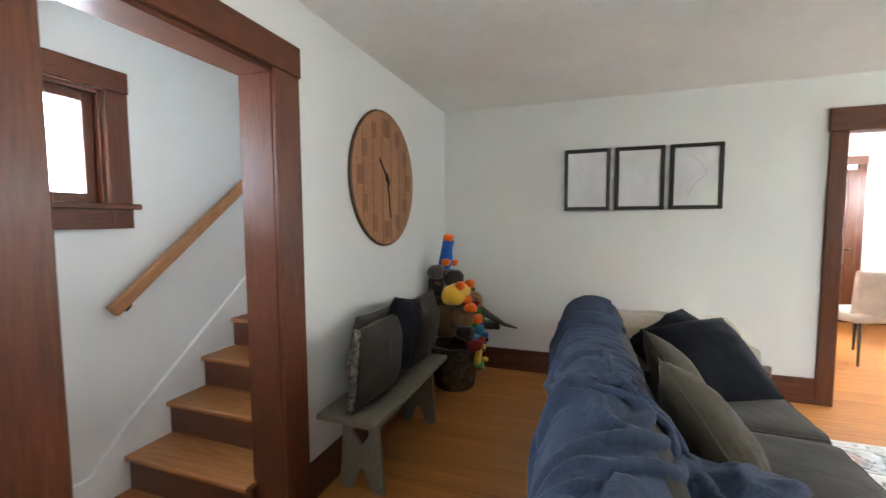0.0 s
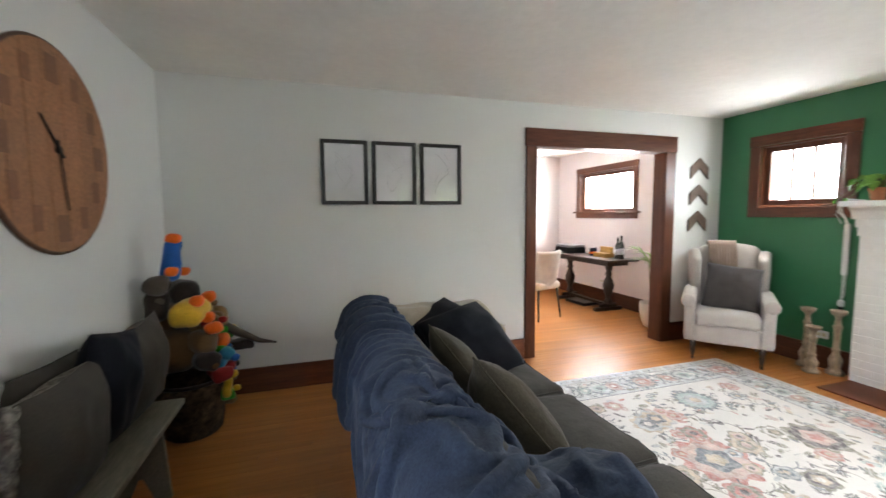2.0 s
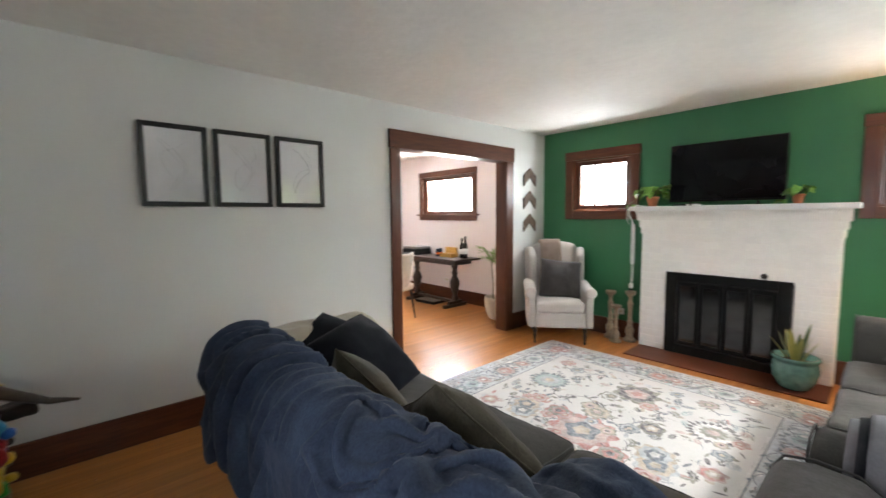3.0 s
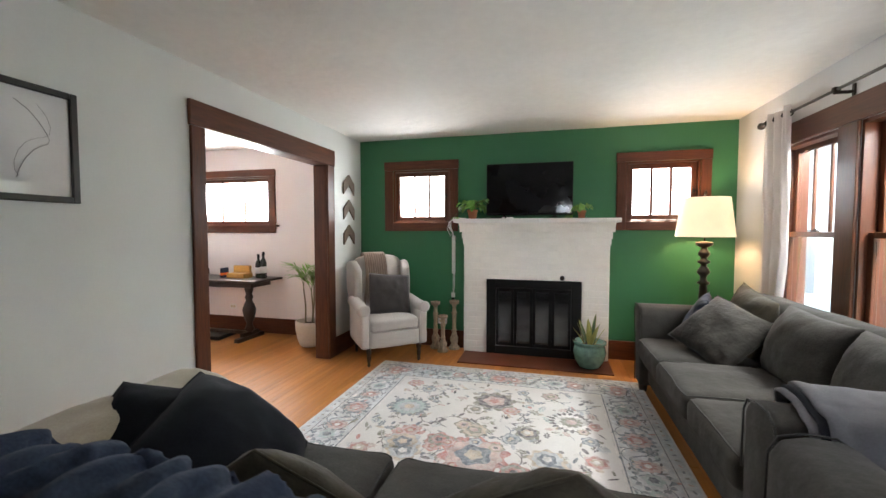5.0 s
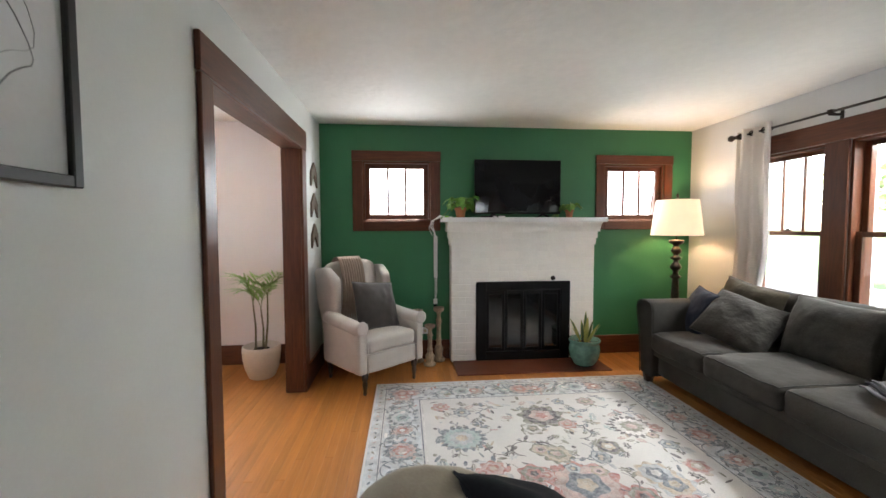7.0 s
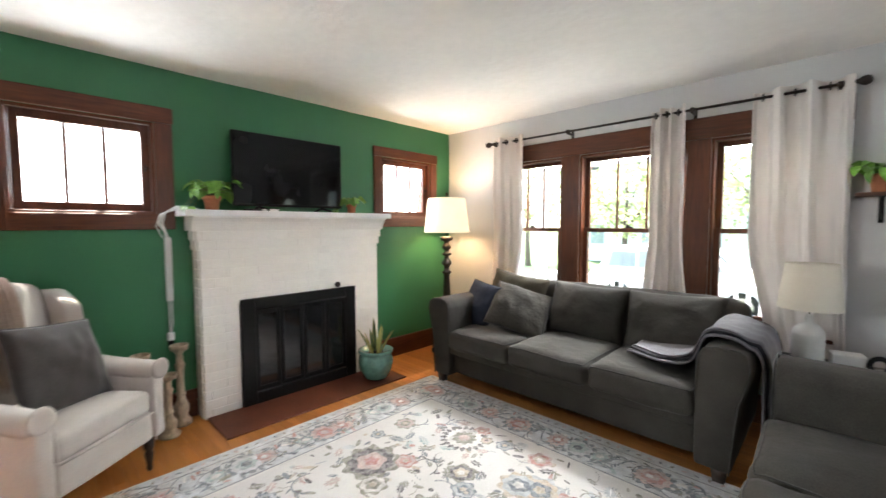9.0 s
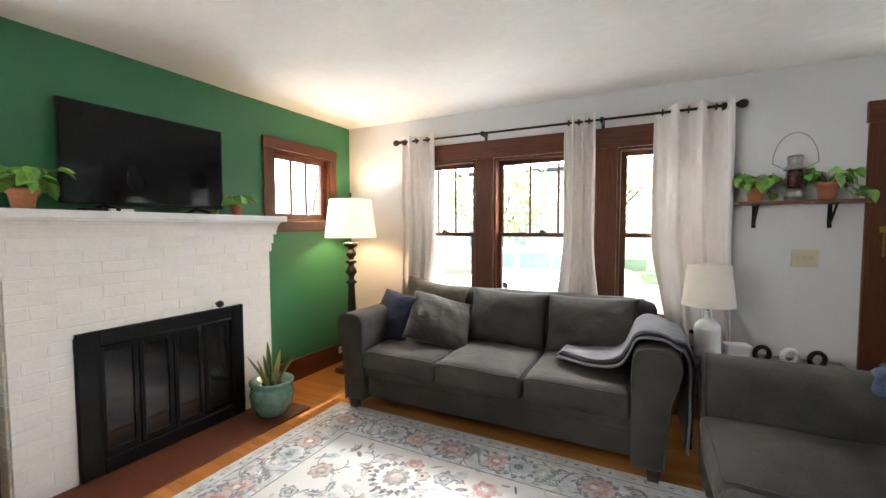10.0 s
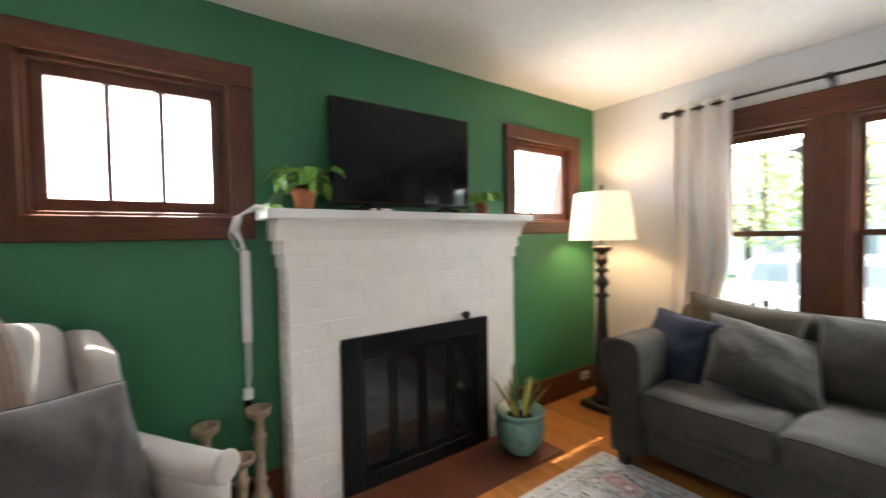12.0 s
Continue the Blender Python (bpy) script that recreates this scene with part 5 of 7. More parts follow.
# ---- mantel clutter ----
for x, y, w, nm, lb, mt in ((4.58, 2.43, 0.17, "remote_control", "dark remote control lying on the mantel", M_BLACK), (4.56, 2.33, 0.12, "remote_control", "pale remote control lying on the mantel", M_PLASTIC)):
    rc = thing(nm, lb, "remote control", pose(x, y, 1.49))
    part("body", bm_box(-0.022, 0.022, -w / 2, w / 2, 0, 0.016, 0.005, 2), mt, rc)
    part("button", bm_join(*[bm_box(-0.012 + 0.012 * i, -0.005 + 0.012 * i, -w / 2 + 0.02 + 0.02 * j, -w / 2 + 0.03 + 0.02 * j, 0.016, 0.018) for i in range(3) for j in range(4)]), M_CUSHION_GREY, rc)

# ---- shelf by the door ----
M_SHELF = material("brown_shelf_board", (0.12, 0.052, 0.028), 0.5, grain=(1.5, 12, 12), scale=7, vary=0.3)
shelf = thing("wall_shelf", "brown wooden shelf on black iron brackets", "shelf")
part("board", bm_box(0.70, 1.365, YF + 0.002, YF + 0.165, 1.545, 1.565, 0.003), M_SHELF, shelf)
for x in (1.25, 0.86):
    part("bracket", bm_join(bm_box(x - 0.012, x + 0.012, YF, YF + 0.006, 1.39, 1.545, 0.002), bm_box(x - 0.012, x + 0.012, YF, YF + 0.14, 1.538, 1.544, 0.002),
                            bm_tube([(x, YF + 0.006, 1.41), (x, YF + 0.05, 1.46), (x, YF + 0.11, 1.538)], 0.007, 6)), M_BLACK, shelf)
pothos(pose(1.26, 0.225, 1.565, 0, 0, 200), "bright green pothos in a terracotta pot on the shelf", 0.056, 0.105, 32, 0.105, 3, 2)
pothos(pose(0.905, 0.225, 1.565, 0, 0, 180), "trailing pothos in a terracotta pot on the shelf", 0.056, 0.105, 36, 0.12, 5, 6)
lan = thing("lantern", "old metal railroad lantern with a red globe", "lantern", pose(1.065, 0.225, 1.565))
M_TIN = material("galvanised_tin", (0.26, 0.25, 0.24), 0.4, metal=0.8, scale=40, vary=0.3, bump=0.1)
part("font", bm_lathe([(0.05, 0), (0.052, 0.05), (0.04, 0.062), (0.03, 0.075)], 20), M_TIN, lan)
part("globe", bm_lathe([(0.034, 0.075), (0.045, 0.10), (0.048, 0.14), (0.042, 0.18), (0.036, 0.195)], 20), material("dark_red_glass", (0.05, 0.008, 0.008), 0.1, scale=20, vary=0.1, bump=0.0, coat=0.5), lan)
part("hood", bm_lathe([(0.056, 0.193), (0.058, 0.205), (0.04, 0.22), (0.038, 0.26), (0.044, 0.268), (0.036, 0.285), (0.003, 0.29)], 20), M_TIN, lan)
for a in (0.6, 2.2, 3.8, 5.3):
    part("guard_wire", bm_tube([(0.05 * math.cos(a), 0.05 * math.sin(a), 0.05), (0.06 * math.cos(a), 0.06 * math.sin(a), 0.13), (0.054 * math.cos(a), 0.054 * math.sin(a), 0.2)], 0.0025, 5), M_TIN, lan)
part("bail", bm_tube([(0.115 * math.cos(a), 0, 0.24 + 0.19 * math.sin(a)) for a in [i * math.pi / 12 for i in range(13)]], 0.003, 6), M_TIN, lan)
part("bail_lug", bm_join(bm_tube([(0.115, 0, 0.24), (0.05, 0, 0.2)], 0.003, 6), bm_tube([(-0.115, 0, 0.24), (-0.05, 0, 0.2)], 0.003, 6)), M_TIN, lan)

# ---- side table ----
tab = thing("side_table", "low dark wooden side table behind the sofa arm", "side table")
part("top", bm_box(0.80, 1.66, 0.24, 0.66, 0.53, 0.555, 0.004), M_LEG, tab)
for x in (0.83, 1.63):
    for y in (0.27, 0.63):
        part("leg", bm_box(x - 0.02, x + 0.02, y - 0.02, y + 0.02, 0, 0.53, 0.003), M_LEG, tab)
tl = thing("table_lamp", "white ribbed ceramic table lamp with a cream shade", "table lamp", pose(1.53, 0.45, 0.555))
prof = [(0.055, 0), (0.075, 0.01)]
for i in range(9):
    prof += [(0.078, 0.02 + 0.02 * i), (0.074, 0.03 + 0.02 * i)]
prof += [(0.072, 0.205), (0.05, 0.235), (0.022, 0.25), (0.018, 0.29), (0.012, 0.30)]
part("base", bm_lathe(prof, 32), material("white_glazed_ceramic", (0.66, 0.65, 0.62), 0.3, scale=40, vary=0.05, coat=0.3), tl)
bm = bm_lathe([(0.152, 0.335), (0.122, 0.60), (0.120, 0.60), (0.150, 0.335)], 40)
bmesh.ops.delete(bm, geom=[f for f in bm.faces if len(f.verts) > 4], context="FACES_ONLY")
part("shade", bm, cloth_material("cream_lamp_shade", (0.66, 0.60, 0.50), 300, 0.2, 0.04, 0.1, 0.03), tl)
part("harp", bm_tube([(0, 0, 0.29), (0, 0, 0.59)], 0.004, 6), M_IRON, tl)
bx = thing("small_box", "small white cardboard box on the side table", "box", pose(1.36, 0.40, 0.555, 0, 0, 12))
part("carton", bm_box(-0.07, 0.07, -0.05, 0.05, 0, 0.085, 0.002), M_WHITE, bx)
part("lid_flap", bm_box(-0.068, 0.068, -0.048, 0.048, 0.086, 0.09, 0.001), M_PLASTIC, bx)
for x, mt, lb in ((1.235, M_BLACK, "black"), (1.10, M_PLASTIC, "white"), (0.97, M_BLACK, "black")):
    t2 = thing("tape_roll", "%s roll lying among clutter on the side table" % lb, "roll", pose(x, 0.42, 0.555 + 0.05, 90, 0, 20), group="rolls on the table")
    part("ring", bm_tube([(0.042 * math.cos(a), 0.042 * math.sin(a), 0) for a in [i * math.pi / 12 for i in range(25)]], 0.014, 8), mt, t2)

# ---- bench and its pillows ----
M_BENCH = material("grey_olive_painted_wood", (0.205, 0.185, 0.135), 0.6, grain=(12, 2, 12), scale=7, vary=0.2, bump=0.15, stain=0.15, stain_scale=6)
bench = thing("bench", "small grey-olive painted wooden bench with cut-out legs", "bench")
part("seat", bm_box(-0.63, -0.285, 2.03, 3.08, 0.42, 0.45, 0.006, 2), M_BENCH, bench)
for y in (2.16, 2.93):
    out = [(-0.13, 0), (-0.06, 0), (-0.01, 0.12), (0.01, 0.12), (0.06, 0), (0.13, 0), (0.10, 0.42), (0.045, 0.42), (0.045, 0.30), (0, 0.245), (-0.045, 0.30), (-0.045, 0.42), (-0.10, 0.42)]
    part("leg_board", bm_prism(out, 0.022, 0.002), M_BENCH, bench, "", pose(-0.455, y, 0))
    part("leg_cleat", bm_box(-0.555, -0.355, y + 0.002, y + 0.020, 0.335, 0.42), M_BENCH, bench)
part("stretcher", bm_box(-0.475, -0.435, 2.18, 2.93, 0.36, 0.42, 0.003), M_BENCH, bench)
M_BOUCLE = material("speckled_boucle", (0.17, 0.155, 0.13), 0.95, scale=55, vary=0.95, bump=0.9, bump_distance=0.006, stain=0.3, stain_scale=20, spec=0.1)
M_DARKCLOTH = cloth_material("dark_olive_cloth", (0.044, 0.038, 0.030), 260, 0.4, 0.2, 0.1)


def two_tone(label, w, h, t, m, seed):
    p = thing("throw_pillow", label, "pillow", m, group="throw pillows")
    part("back_cover", half(bm_pillow(w, h, t, 18, seed), True), M_DARKCLOTH, p, "plain dark olive back")
    part("front_cover", half(bm_pillow(w, h, t, 18, seed), False), M_BOUCLE, p, "speckled looped front")
    bm = bm_tube([(-w / 2 * 0.97, 0.006, z * h / 20 * 0.94) for z in range(-10, 11)], 0.020, 8)
    for v in bm.verts:
        v.co += noise.noise_vector(v.co * 45) * 0.016
    part("fringe", bm, M_BOUCLE, p, "speckled looped fringe")


two_tone("dark pillow with a speckled looped front on a bench", 0.44, 0.44, 0.24, pose(-0.43, 2.29, 0.67, 6, 0, 90), 31.0)
pillow("dark olive pillow behind another on the bench", 0.42, 0.44, 0.15, pose(-0.535, 2.42, 0.672, 5, 4, 92), M_DARKCLOTH, 32.0)
pillow("dark navy pillow standing on a bench", 0.42, 0.46, 0.20, pose(-0.43, 2.63, 0.705, 6, 12, 92), M_NAVY, 33.0)
two_tone("dark pillow with a speckled looped front by the toys", 0.44, 0.46, 0.22, pose(-0.43, 2.90, 0.68, 6, -4, 90), 34.0)

# ---- plush toys ----
PLUSH = {n: cloth_material("plush_" + n, c, 160, 0.8, 0.25, 0.3) for n, c in (("orange", (0.75, 0.13, 0.01)), ("yellow", (0.60, 0.36, 0.03)), ("blue", (0.02, 0.10, 0.34)), ("brown", (0.13, 0.075, 0.03)),
         ("dark", (0.03, 0.022, 0.018)), ("tan", (0.22, 0.145, 0.065)), ("green", (0.05, 0.30, 0.03)), ("red", (0.25, 0.02, 0.02)), ("sky", (0.04, 0.22, 0.36)), ("grey", (0.09, 0.075, 0.06)))}
bask = thing("toy_basket", "dark wire basket full of plush toys", "basket", pose(-0.40, 3.62, 0))
part("bowl", bm_lathe([(0.15, 0.0), (0.17, 0.02), (0.195, 0.20), (0.205, 0.36), (0.195, 0.36), (0.18, 0.2), (0.15, 0.03), (0.003, 0.03)], 28), material("woven_dark_basket", (0.06, 0.038, 0.02), 0.8, scale=30, vary=0.9, bump=0.8, bump_distance=0.008, stain=0.6, stain_scale=14, spec=0.2), bask)
part("rim", bm_tube([(0.202 * math.cos(a), 0.202 * math.sin(a), 0.362) for a in [i * math.pi / 14 for i in range(29)]], 0.012, 6), M_IRON, bask)


def plush(label, body, tips, x, y, z, size, m, seed):
    p = thing("plush_toy", label, "plush toy", pose(x, y, z) @ m, group="heap of plush toys")
    a, b, c = size
    part("body", bm_softbox(a, b, c, min(size) * 0.95, 0, 8, 0.012, seed), PLUSH[body], p)
    for dx, dy, dz, rr in tips[1:]:
        part("limb", bm_softbox(rr, rr, rr * 0.85, rr * 0.8, 0, 6, 0.006, seed + 1), PLUSH[tips[0]], p, "%s plush tip" % tips[0], pose(dx, dy, dz))


plush("blue plush toy with orange feet atop the heap", "blue", ("orange", (0, 0, 0.13, 0.042), (0.02, -0.07, -0.07, 0.034), (0.05, 0.07, -0.07, 0.032)), -0.46, 3.60, 1.13, (0.05, 0.055, 0.13), pose(0, 0, 0, -6, 4, 0), 1.0)
plush("dark grey plush toy in the heap", "grey", ("dark", (0.05, 0, 0, 0.035)), -0.52, 3.50, 0.99, (0.07, 0.06, 0.06), pose(0, 0, 0, 20, 0, 10), 2.0)
plush("dark brown plush toy in the heap", "dark", ("tan", (0.05, 0.11, 0.0, 0.04)), -0.42, 3.66, 0.92, (0.09, 0.11, 0.07), pose(0, 0, 0, 0, 10, 20), 3.0)
plush("yellow plush duck with orange bill and feet", "yellow", ("orange", (0.03, 0.19, 0.035, 0.045), (0.06, -0.06, 0.075, 0.04), (0.09, 0.0, -0.05, 0.04)), -0.36, 3.55, 0.815, (0.085, 0.15, 0.065), pose(0, 0, 0, 4, 0, -8), 4.0)
plush("tan plush bear in the heap", "tan", ("brown", (0.06, -0.05, 0.05, 0.04), (0.06, 0.06, 0.05, 0.04)), -0.31, 3.63, 0.69, (0.085, 0.09, 0.085), pose(0, 0, 0), 5.0)
plush("brown plush animal in the heap", "brown", ("tan", (0.05, 0.05, 0.06, 0.04)), -0.50, 3.72, 0.74, (0.11, 0.14, 0.11), pose(0, 0, 0), 6.0)
plush("brown plush animal at the bottom of the heap", "brown", ("dark", (0.05, 0.05, 0.06, 0.04)), -0.46, 3.62, 0.56, (0.15, 0.17, 0.14), pose(0, 0, 0), 6.5)
plush("orange plush ring with a green top", "orange", ("green", (0.0, 0.075, 0.05, 0.04)), -0.22, 3.70, 0.56, (0.045, 0.07, 0.05), pose(0, 0, 0, 10, 0, 10), 7.0)
plush("black plush toy over the basket rim", "dark", ("dark", (0.0, 0.14, 0.02, 0.04)), -0.24, 3.74, 0.46, (0.06, 0.13, 0.045), pose(0, 0, 0, 8, 0, 0), 8.0)
plush("sky blue plush toy over the basket rim", "sky", ("red", (0.03, 0.08, -0.06, 0.04)), -0.22, 3.58, 0.44, (0.04, 0.07, 0.04), pose(0, 0, 0, 12, 0, 0), 9.0)
plush("yellow knotted rope toy hanging on the basket", "yellow", ("green", (0.01, 0.07, 0.02, 0.035)), -0.185, 3.55, 0.30, (0.025, 0.035, 0.075), pose(0, 0, 0, 10, 0, 0), 10.0)
plush("red plush toy in the basket", "red", ("sky", (0.0, 0.07, 0.03, 0.035)), -0.26, 3.67, 0.38, (0.06, 0.08, 0.05), pose(0, 0, 0), 11.0)
for k, (lab, bod, tip, x, y, z, sz) in enumerate((("dark furry plush toy at the back of the heap", "dark", "grey", -0.55, 3.56, 0.86, (0.06, 0.08, 0.10)), ("blue plush toy hanging over the rim", "blue", "dark", -0.20, 3.76, 0.37, (0.035, 0.05, 0.07)),
        ("maroon plush toy pressed into the basket", "red", "brown", -0.205, 3.64, 0.33, (0.03, 0.08, 0.035)), ("tan plush toy against the basket side", "tan", "yellow", -0.20, 3.68, 0.20, (0.03, 0.06, 0.06)),
        ("brown plush dog on the far side of the heap", "tan", "brown", -0.34, 3.74, 0.80, (0.06, 0.07, 0.075)), ("green plush frog in the heap", "green", "yellow", -0.24, 3.80, 0.61, (0.05, 0.075, 0.05)), ("orange plush ball in the heap", "orange", "red", -0.225, 3.50, 0.71, (0.04, 0.05, 0.035)))):
    plush(lab, bod, (tip, (0.03, 0.05, 0.03, 0.028), (0.03, -0.05, 0.03, 0.026)), x, y, z, sz, pose(0, 0, 0, 12 * (k % 3) - 10, 8, 15 * k), 20.0 + k)
for k, (lab, bod, tip, x, y, z, sz) in enumerate((("green plush toy over the basket rim", "green", "dark", -0.23, 3.66, 0.50, (0.05, 0.06, 0.04)), ("dark plush puppy in the basket", "dark", "brown", -0.28, 3.50, 0.50, (0.08, 0.08, 0.06)),
        ("blue plush ball over the basket rim", "sky", "blue", -0.19, 3.62, 0.50, (0.04, 0.05, 0.04)), ("brown plush ape in the heap", "brown", "tan", -0.30, 3.52, 0.62, (0.08, 0.08, 0.07)), ("red knitted toy on the basket", "red", "yellow", -0.19, 3.52, 0.40, (0.03, 0.06, 0.04)),
        ("black plush cat over the basket rim", "dark", "grey", -0.16, 3.80, 0.50, (0.06, 0.11, 0.035)), ("green knotted toy on the basket side", "green", "yellow", -0.19, 3.58, 0.24, (0.025, 0.05, 0.04)), ("tan plush rabbit in the heap", "tan", "dark", -0.24, 3.78, 0.72, (0.05, 0.06, 0.08)))):
    plush(lab, bod, (tip, (0.03, 0.05, 0.03, 0.026), (0.035, -0.045, -0.02, 0.028)), x, y, z, sz, pose(0, 0, 0, 9 * (k % 4) - 12, 10, 21 * k), 40.0 + k)
tail = thing("plush_tail", "long grey-green plush dinosaur tail", "plush toy", group="heap of plush toys")
part("tail", bm_tube([(-0.36, 3.78, 0.66), (-0.25, 3.78, 0.66), (-0.12, 3.77, 0.585), (0.0, 3.76, 0.525), (0.11, 3.75, 0.505)], 0.05, 10, 0.12), PLUSH["grey"], tail)

# ---- dining room ----
console = thing("console_table", "dark carved wooden trestle table under the dining window", "table")
part("top", bm_box(4.16, 4.68, 5.22, 6.72, 0.735, 0.765, 0.008, 2), M_LEG, console)
part("apron", bm_box(4.24, 4.60, 5.34, 6.60, 0.67, 0.735, 0.004), M_LEG, console)
for y in (5.52, 6.45):
    part("leg", bm_lathe([(0.035, 0.09), (0.06, 0.13), (0.04, 0.17), (0.035, 0.21), (0.055, 0.25), (0.075, 0.33), (0.08, 0.38), (0.06, 0.44), (0.035, 0.49), (0.05, 0.53), (0.035, 0.57), (0.05, 0.62), (0.06, 0.68)], 24), M_LEG, console, "turned baluster leg", pose(4.42, y, 0))
    part("foot", bm_join(bm_box(4.19, 4.65, y - 0.035, y + 0.035, 0.0, 0.05, 0.01, 2), bm_box(4.28, 4.56, y - 0.03, y + 0.03, 0.05, 0.10, 0.01, 2)), M_LEG, console)
part("stretcher", bm_box(4.39, 4.45, 5.55, 6.42, 0.06, 0.10, 0.004), M_LEG, console)
M_BOTTLE = material("dark_green_bottle_glass", (0.012, 0.022, 0.010), 0.08, scale=20, vary=0.1, bump=0.0, coat=0.3)
for x, y, h in ((4.48, 5.42, 0.30), (4.47, 5.34, 0.33)):
    b = thing("wine_bottle", "dark green wine bottle standing on the table", "bottle", pose(x, y, 0.765), group="wine bottles")
    part("glass", bm_lathe([(0.036, 0), (0.038, 0.01), (0.038, h * 0.58), (0.03, h * 0.68), (0.015, h * 0.76), (0.014, h * 0.97)], 20), M_BOTTLE, b)
    part("label", bm_lathe([(0.0386, h * 0.2), (0.0386, h * 0.45)], 20), M_PAPER, b, "pale paper label")
    part("cap", bm_lathe([(0.016, h * 0.84), (0.016, h)], 12), M_BLACK, b)
crate = thing("wooden_box", "small yellow wooden box on the console table", "box", pose(4.45, 5.68, 0.765))
M_YELLOW = material("golden_wood", (0.48, 0.26, 0.05), 0.5, grain=(10, 2, 10), scale=7, vary=0.2)
part("body", bm_box(-0.08, 0.08, -0.13, 0.13, 0, 0.06, 0.004), M_YELLOW, crate)
part("back_board", bm_box(0.03, 0.075, -0.12, 0.12, 0.06, 0.15, 0.004), M_YELLOW, crate)
book = thing("book", "small dark blue and orange book beside the box", "book", pose(4.44, 5.90, 0.765, 0, 0, 8))
part("cover", bm_box(-0.06, 0.06, -0.018, 0.018, 0, 0.12, 0.002), M_DENIM, book)
part("spine_band", bm_box(-0.0605, 0.0605, -0.0185, 0.0185, 0.03, 0.06), PLUSH["orange"], book)
prn = thing("printer", "black and silver printer on the console table", "printer", pose(4.42, 6.46, 0.765))
part("body", bm_box(-0.16, 0.16, -0.20, 0.20, 0, 0.10, 0.02, 3), M_BLACK, prn)
part("lid", bm_box(-0.15, 0.15, -0.19, 0.19, 0.10, 0.135, 0.012, 3), M_TIN, prn, "silver lid")
part("tray", bm_box(-0.26, -0.15, -0.12, 0.12, 0.02, 0.03, 0.002), M_BLACK, prn)
scale_ob = thing("floor_scale", "flat dark case lying under the console table", "case", pose(4.38, 6.05, 0, 0, 0, 5))
part("body", bm_box(-0.16, 0.16, -0.22, 0.22, 0.004, 0.045, 0.01, 2), M_BLACK, scale_ob)
part("top_plate", bm_box(-0.14, 0.14, -0.20, 0.20, 0.045, 0.052, 0.002), M_TIN, scale_ob)

M_DCHAIR = cloth_material("cream_dining_upholstery", (0.60, 0.54, 0.47), 300, 0.25, 0.05, 0.1)
DC = pose(3.25, 5.55, 0, 0, 0, 20)
dch = thing("dining_chair", "cream upholstered dining chair on slim dark legs", "dining chair", DC)
part("seat", bm_softbox(0.235, 0.235, 0.05, 0.04, 0.015, 10, 0.003, 1.0), M_DCHAIR, dch, "", pose(0, 0, 0.45))
bm = bm_softbox(0.235, 0.03, 0.25, 0.028, 0, 12, 0.002, 2.0)
for v in bm.verts:
    v.co.y += 1.2 * v.co.x ** 2
    v.co.x *= 1 + 0.25 * v.co.z
part("backrest", bm, M_DCHAIR, dch, "", pose(0, -0.235, 0.665, 8, 0, 0))
for x in (-0.19, 0.19):
    for y in (-0.2, 0.2):
        part("leg", bm_tube([(x, y, 0.42), (x * 1.2, y * 1.2, 0.0)], 0.019, 8, 0.55), M_LEG, dch)

palm = thing("potted_palm", "slender palm in a tall cream pot by the doorway", "potted plant", pose(4.36, 4.62, 0))
part("pot", bm_lathe([(0.095, 0), (0.115, 0.015), (0.145, 0.09), (0.162, 0.18), (0.168, 0.25), (0.166, 0.30), (0.152, 0.30), (0.148, 0.27), (0.003, 0.265)], 32), M_CREAMPOT, palm, "cream ceramic pot")
part("soil", bm_lathe([(0.146, 0.262), (0.003, 0.272)], 20), M_SOIL, palm)
r = random.Random(9)
M_CANE = material("palm_cane", (0.12, 0.10, 0.045), 0.6, scale=40, vary=0.25)
LEAFLET = mesh_of("leaflet", leaf_bm(0.15, 0.014, 0.12, False), M_PALM)
for k in range(3):
    foot, head = Vector((0.05 * math.cos(2.1 * k), 0.05 * math.sin(2.1 * k), 0.26)), Vector((0.07 * math.cos(2.1 * k + 0.3), 0.07 * math.sin(2.1 * k + 0.3), 0.62 + 0.07 * k))
    part("cane", bm_tube([foot, foot.lerp(head, 0.5) + Vector((0.01, -0.008, 0)), head], 0.011, 8, 0.6), M_CANE, palm, "slender green-brown cane")
    for f in range(3):
        a = 2.1 * k + 2.1 * f + r.uniform(-0.4, 0.4)
        reach, rise = r.uniform(0.16, 0.26), r.uniform(0.20, 0.34)
        pts = [head + Vector((reach * math.cos(a) * t ** 1.6, reach * math.sin(a) * t ** 1.6, rise * (t * 1.25 - 0.45 * t ** 3))) for t in [i / 10 for i in range(11)]]
        fr = part("frond", bm_tube(pts, 0.004, 6, 0.35), M_STEM, palm)
        for j in range(13):
            t = 0.28 + 0.72 * j / 12
            q = min(9, int(t * 10))
            p = pts[q].lerp(pts[q + 1], t * 10 - q)
            way = (pts[q + 1] - pts[q]).normalized()
            side = way.cross(Vector((0, 0, 1))).normalized()
            for s in (-1, 1):
                yy = (way * 0.75 + side * s * r.uniform(0.5, 0.8) + Vector((0, 0, r.uniform(-0.12, 0.2)))).normalized()
                xx = yy.cross(Vector((0, 0, 1))).normalized()
                ob = new("leaflet", LEAFLET)
                ob.parent = fr
                ob.matrix_basis = Matrix.Translation(p) @ Matrix((xx, yy, xx.cross(yy))).transposed().to_4x4()

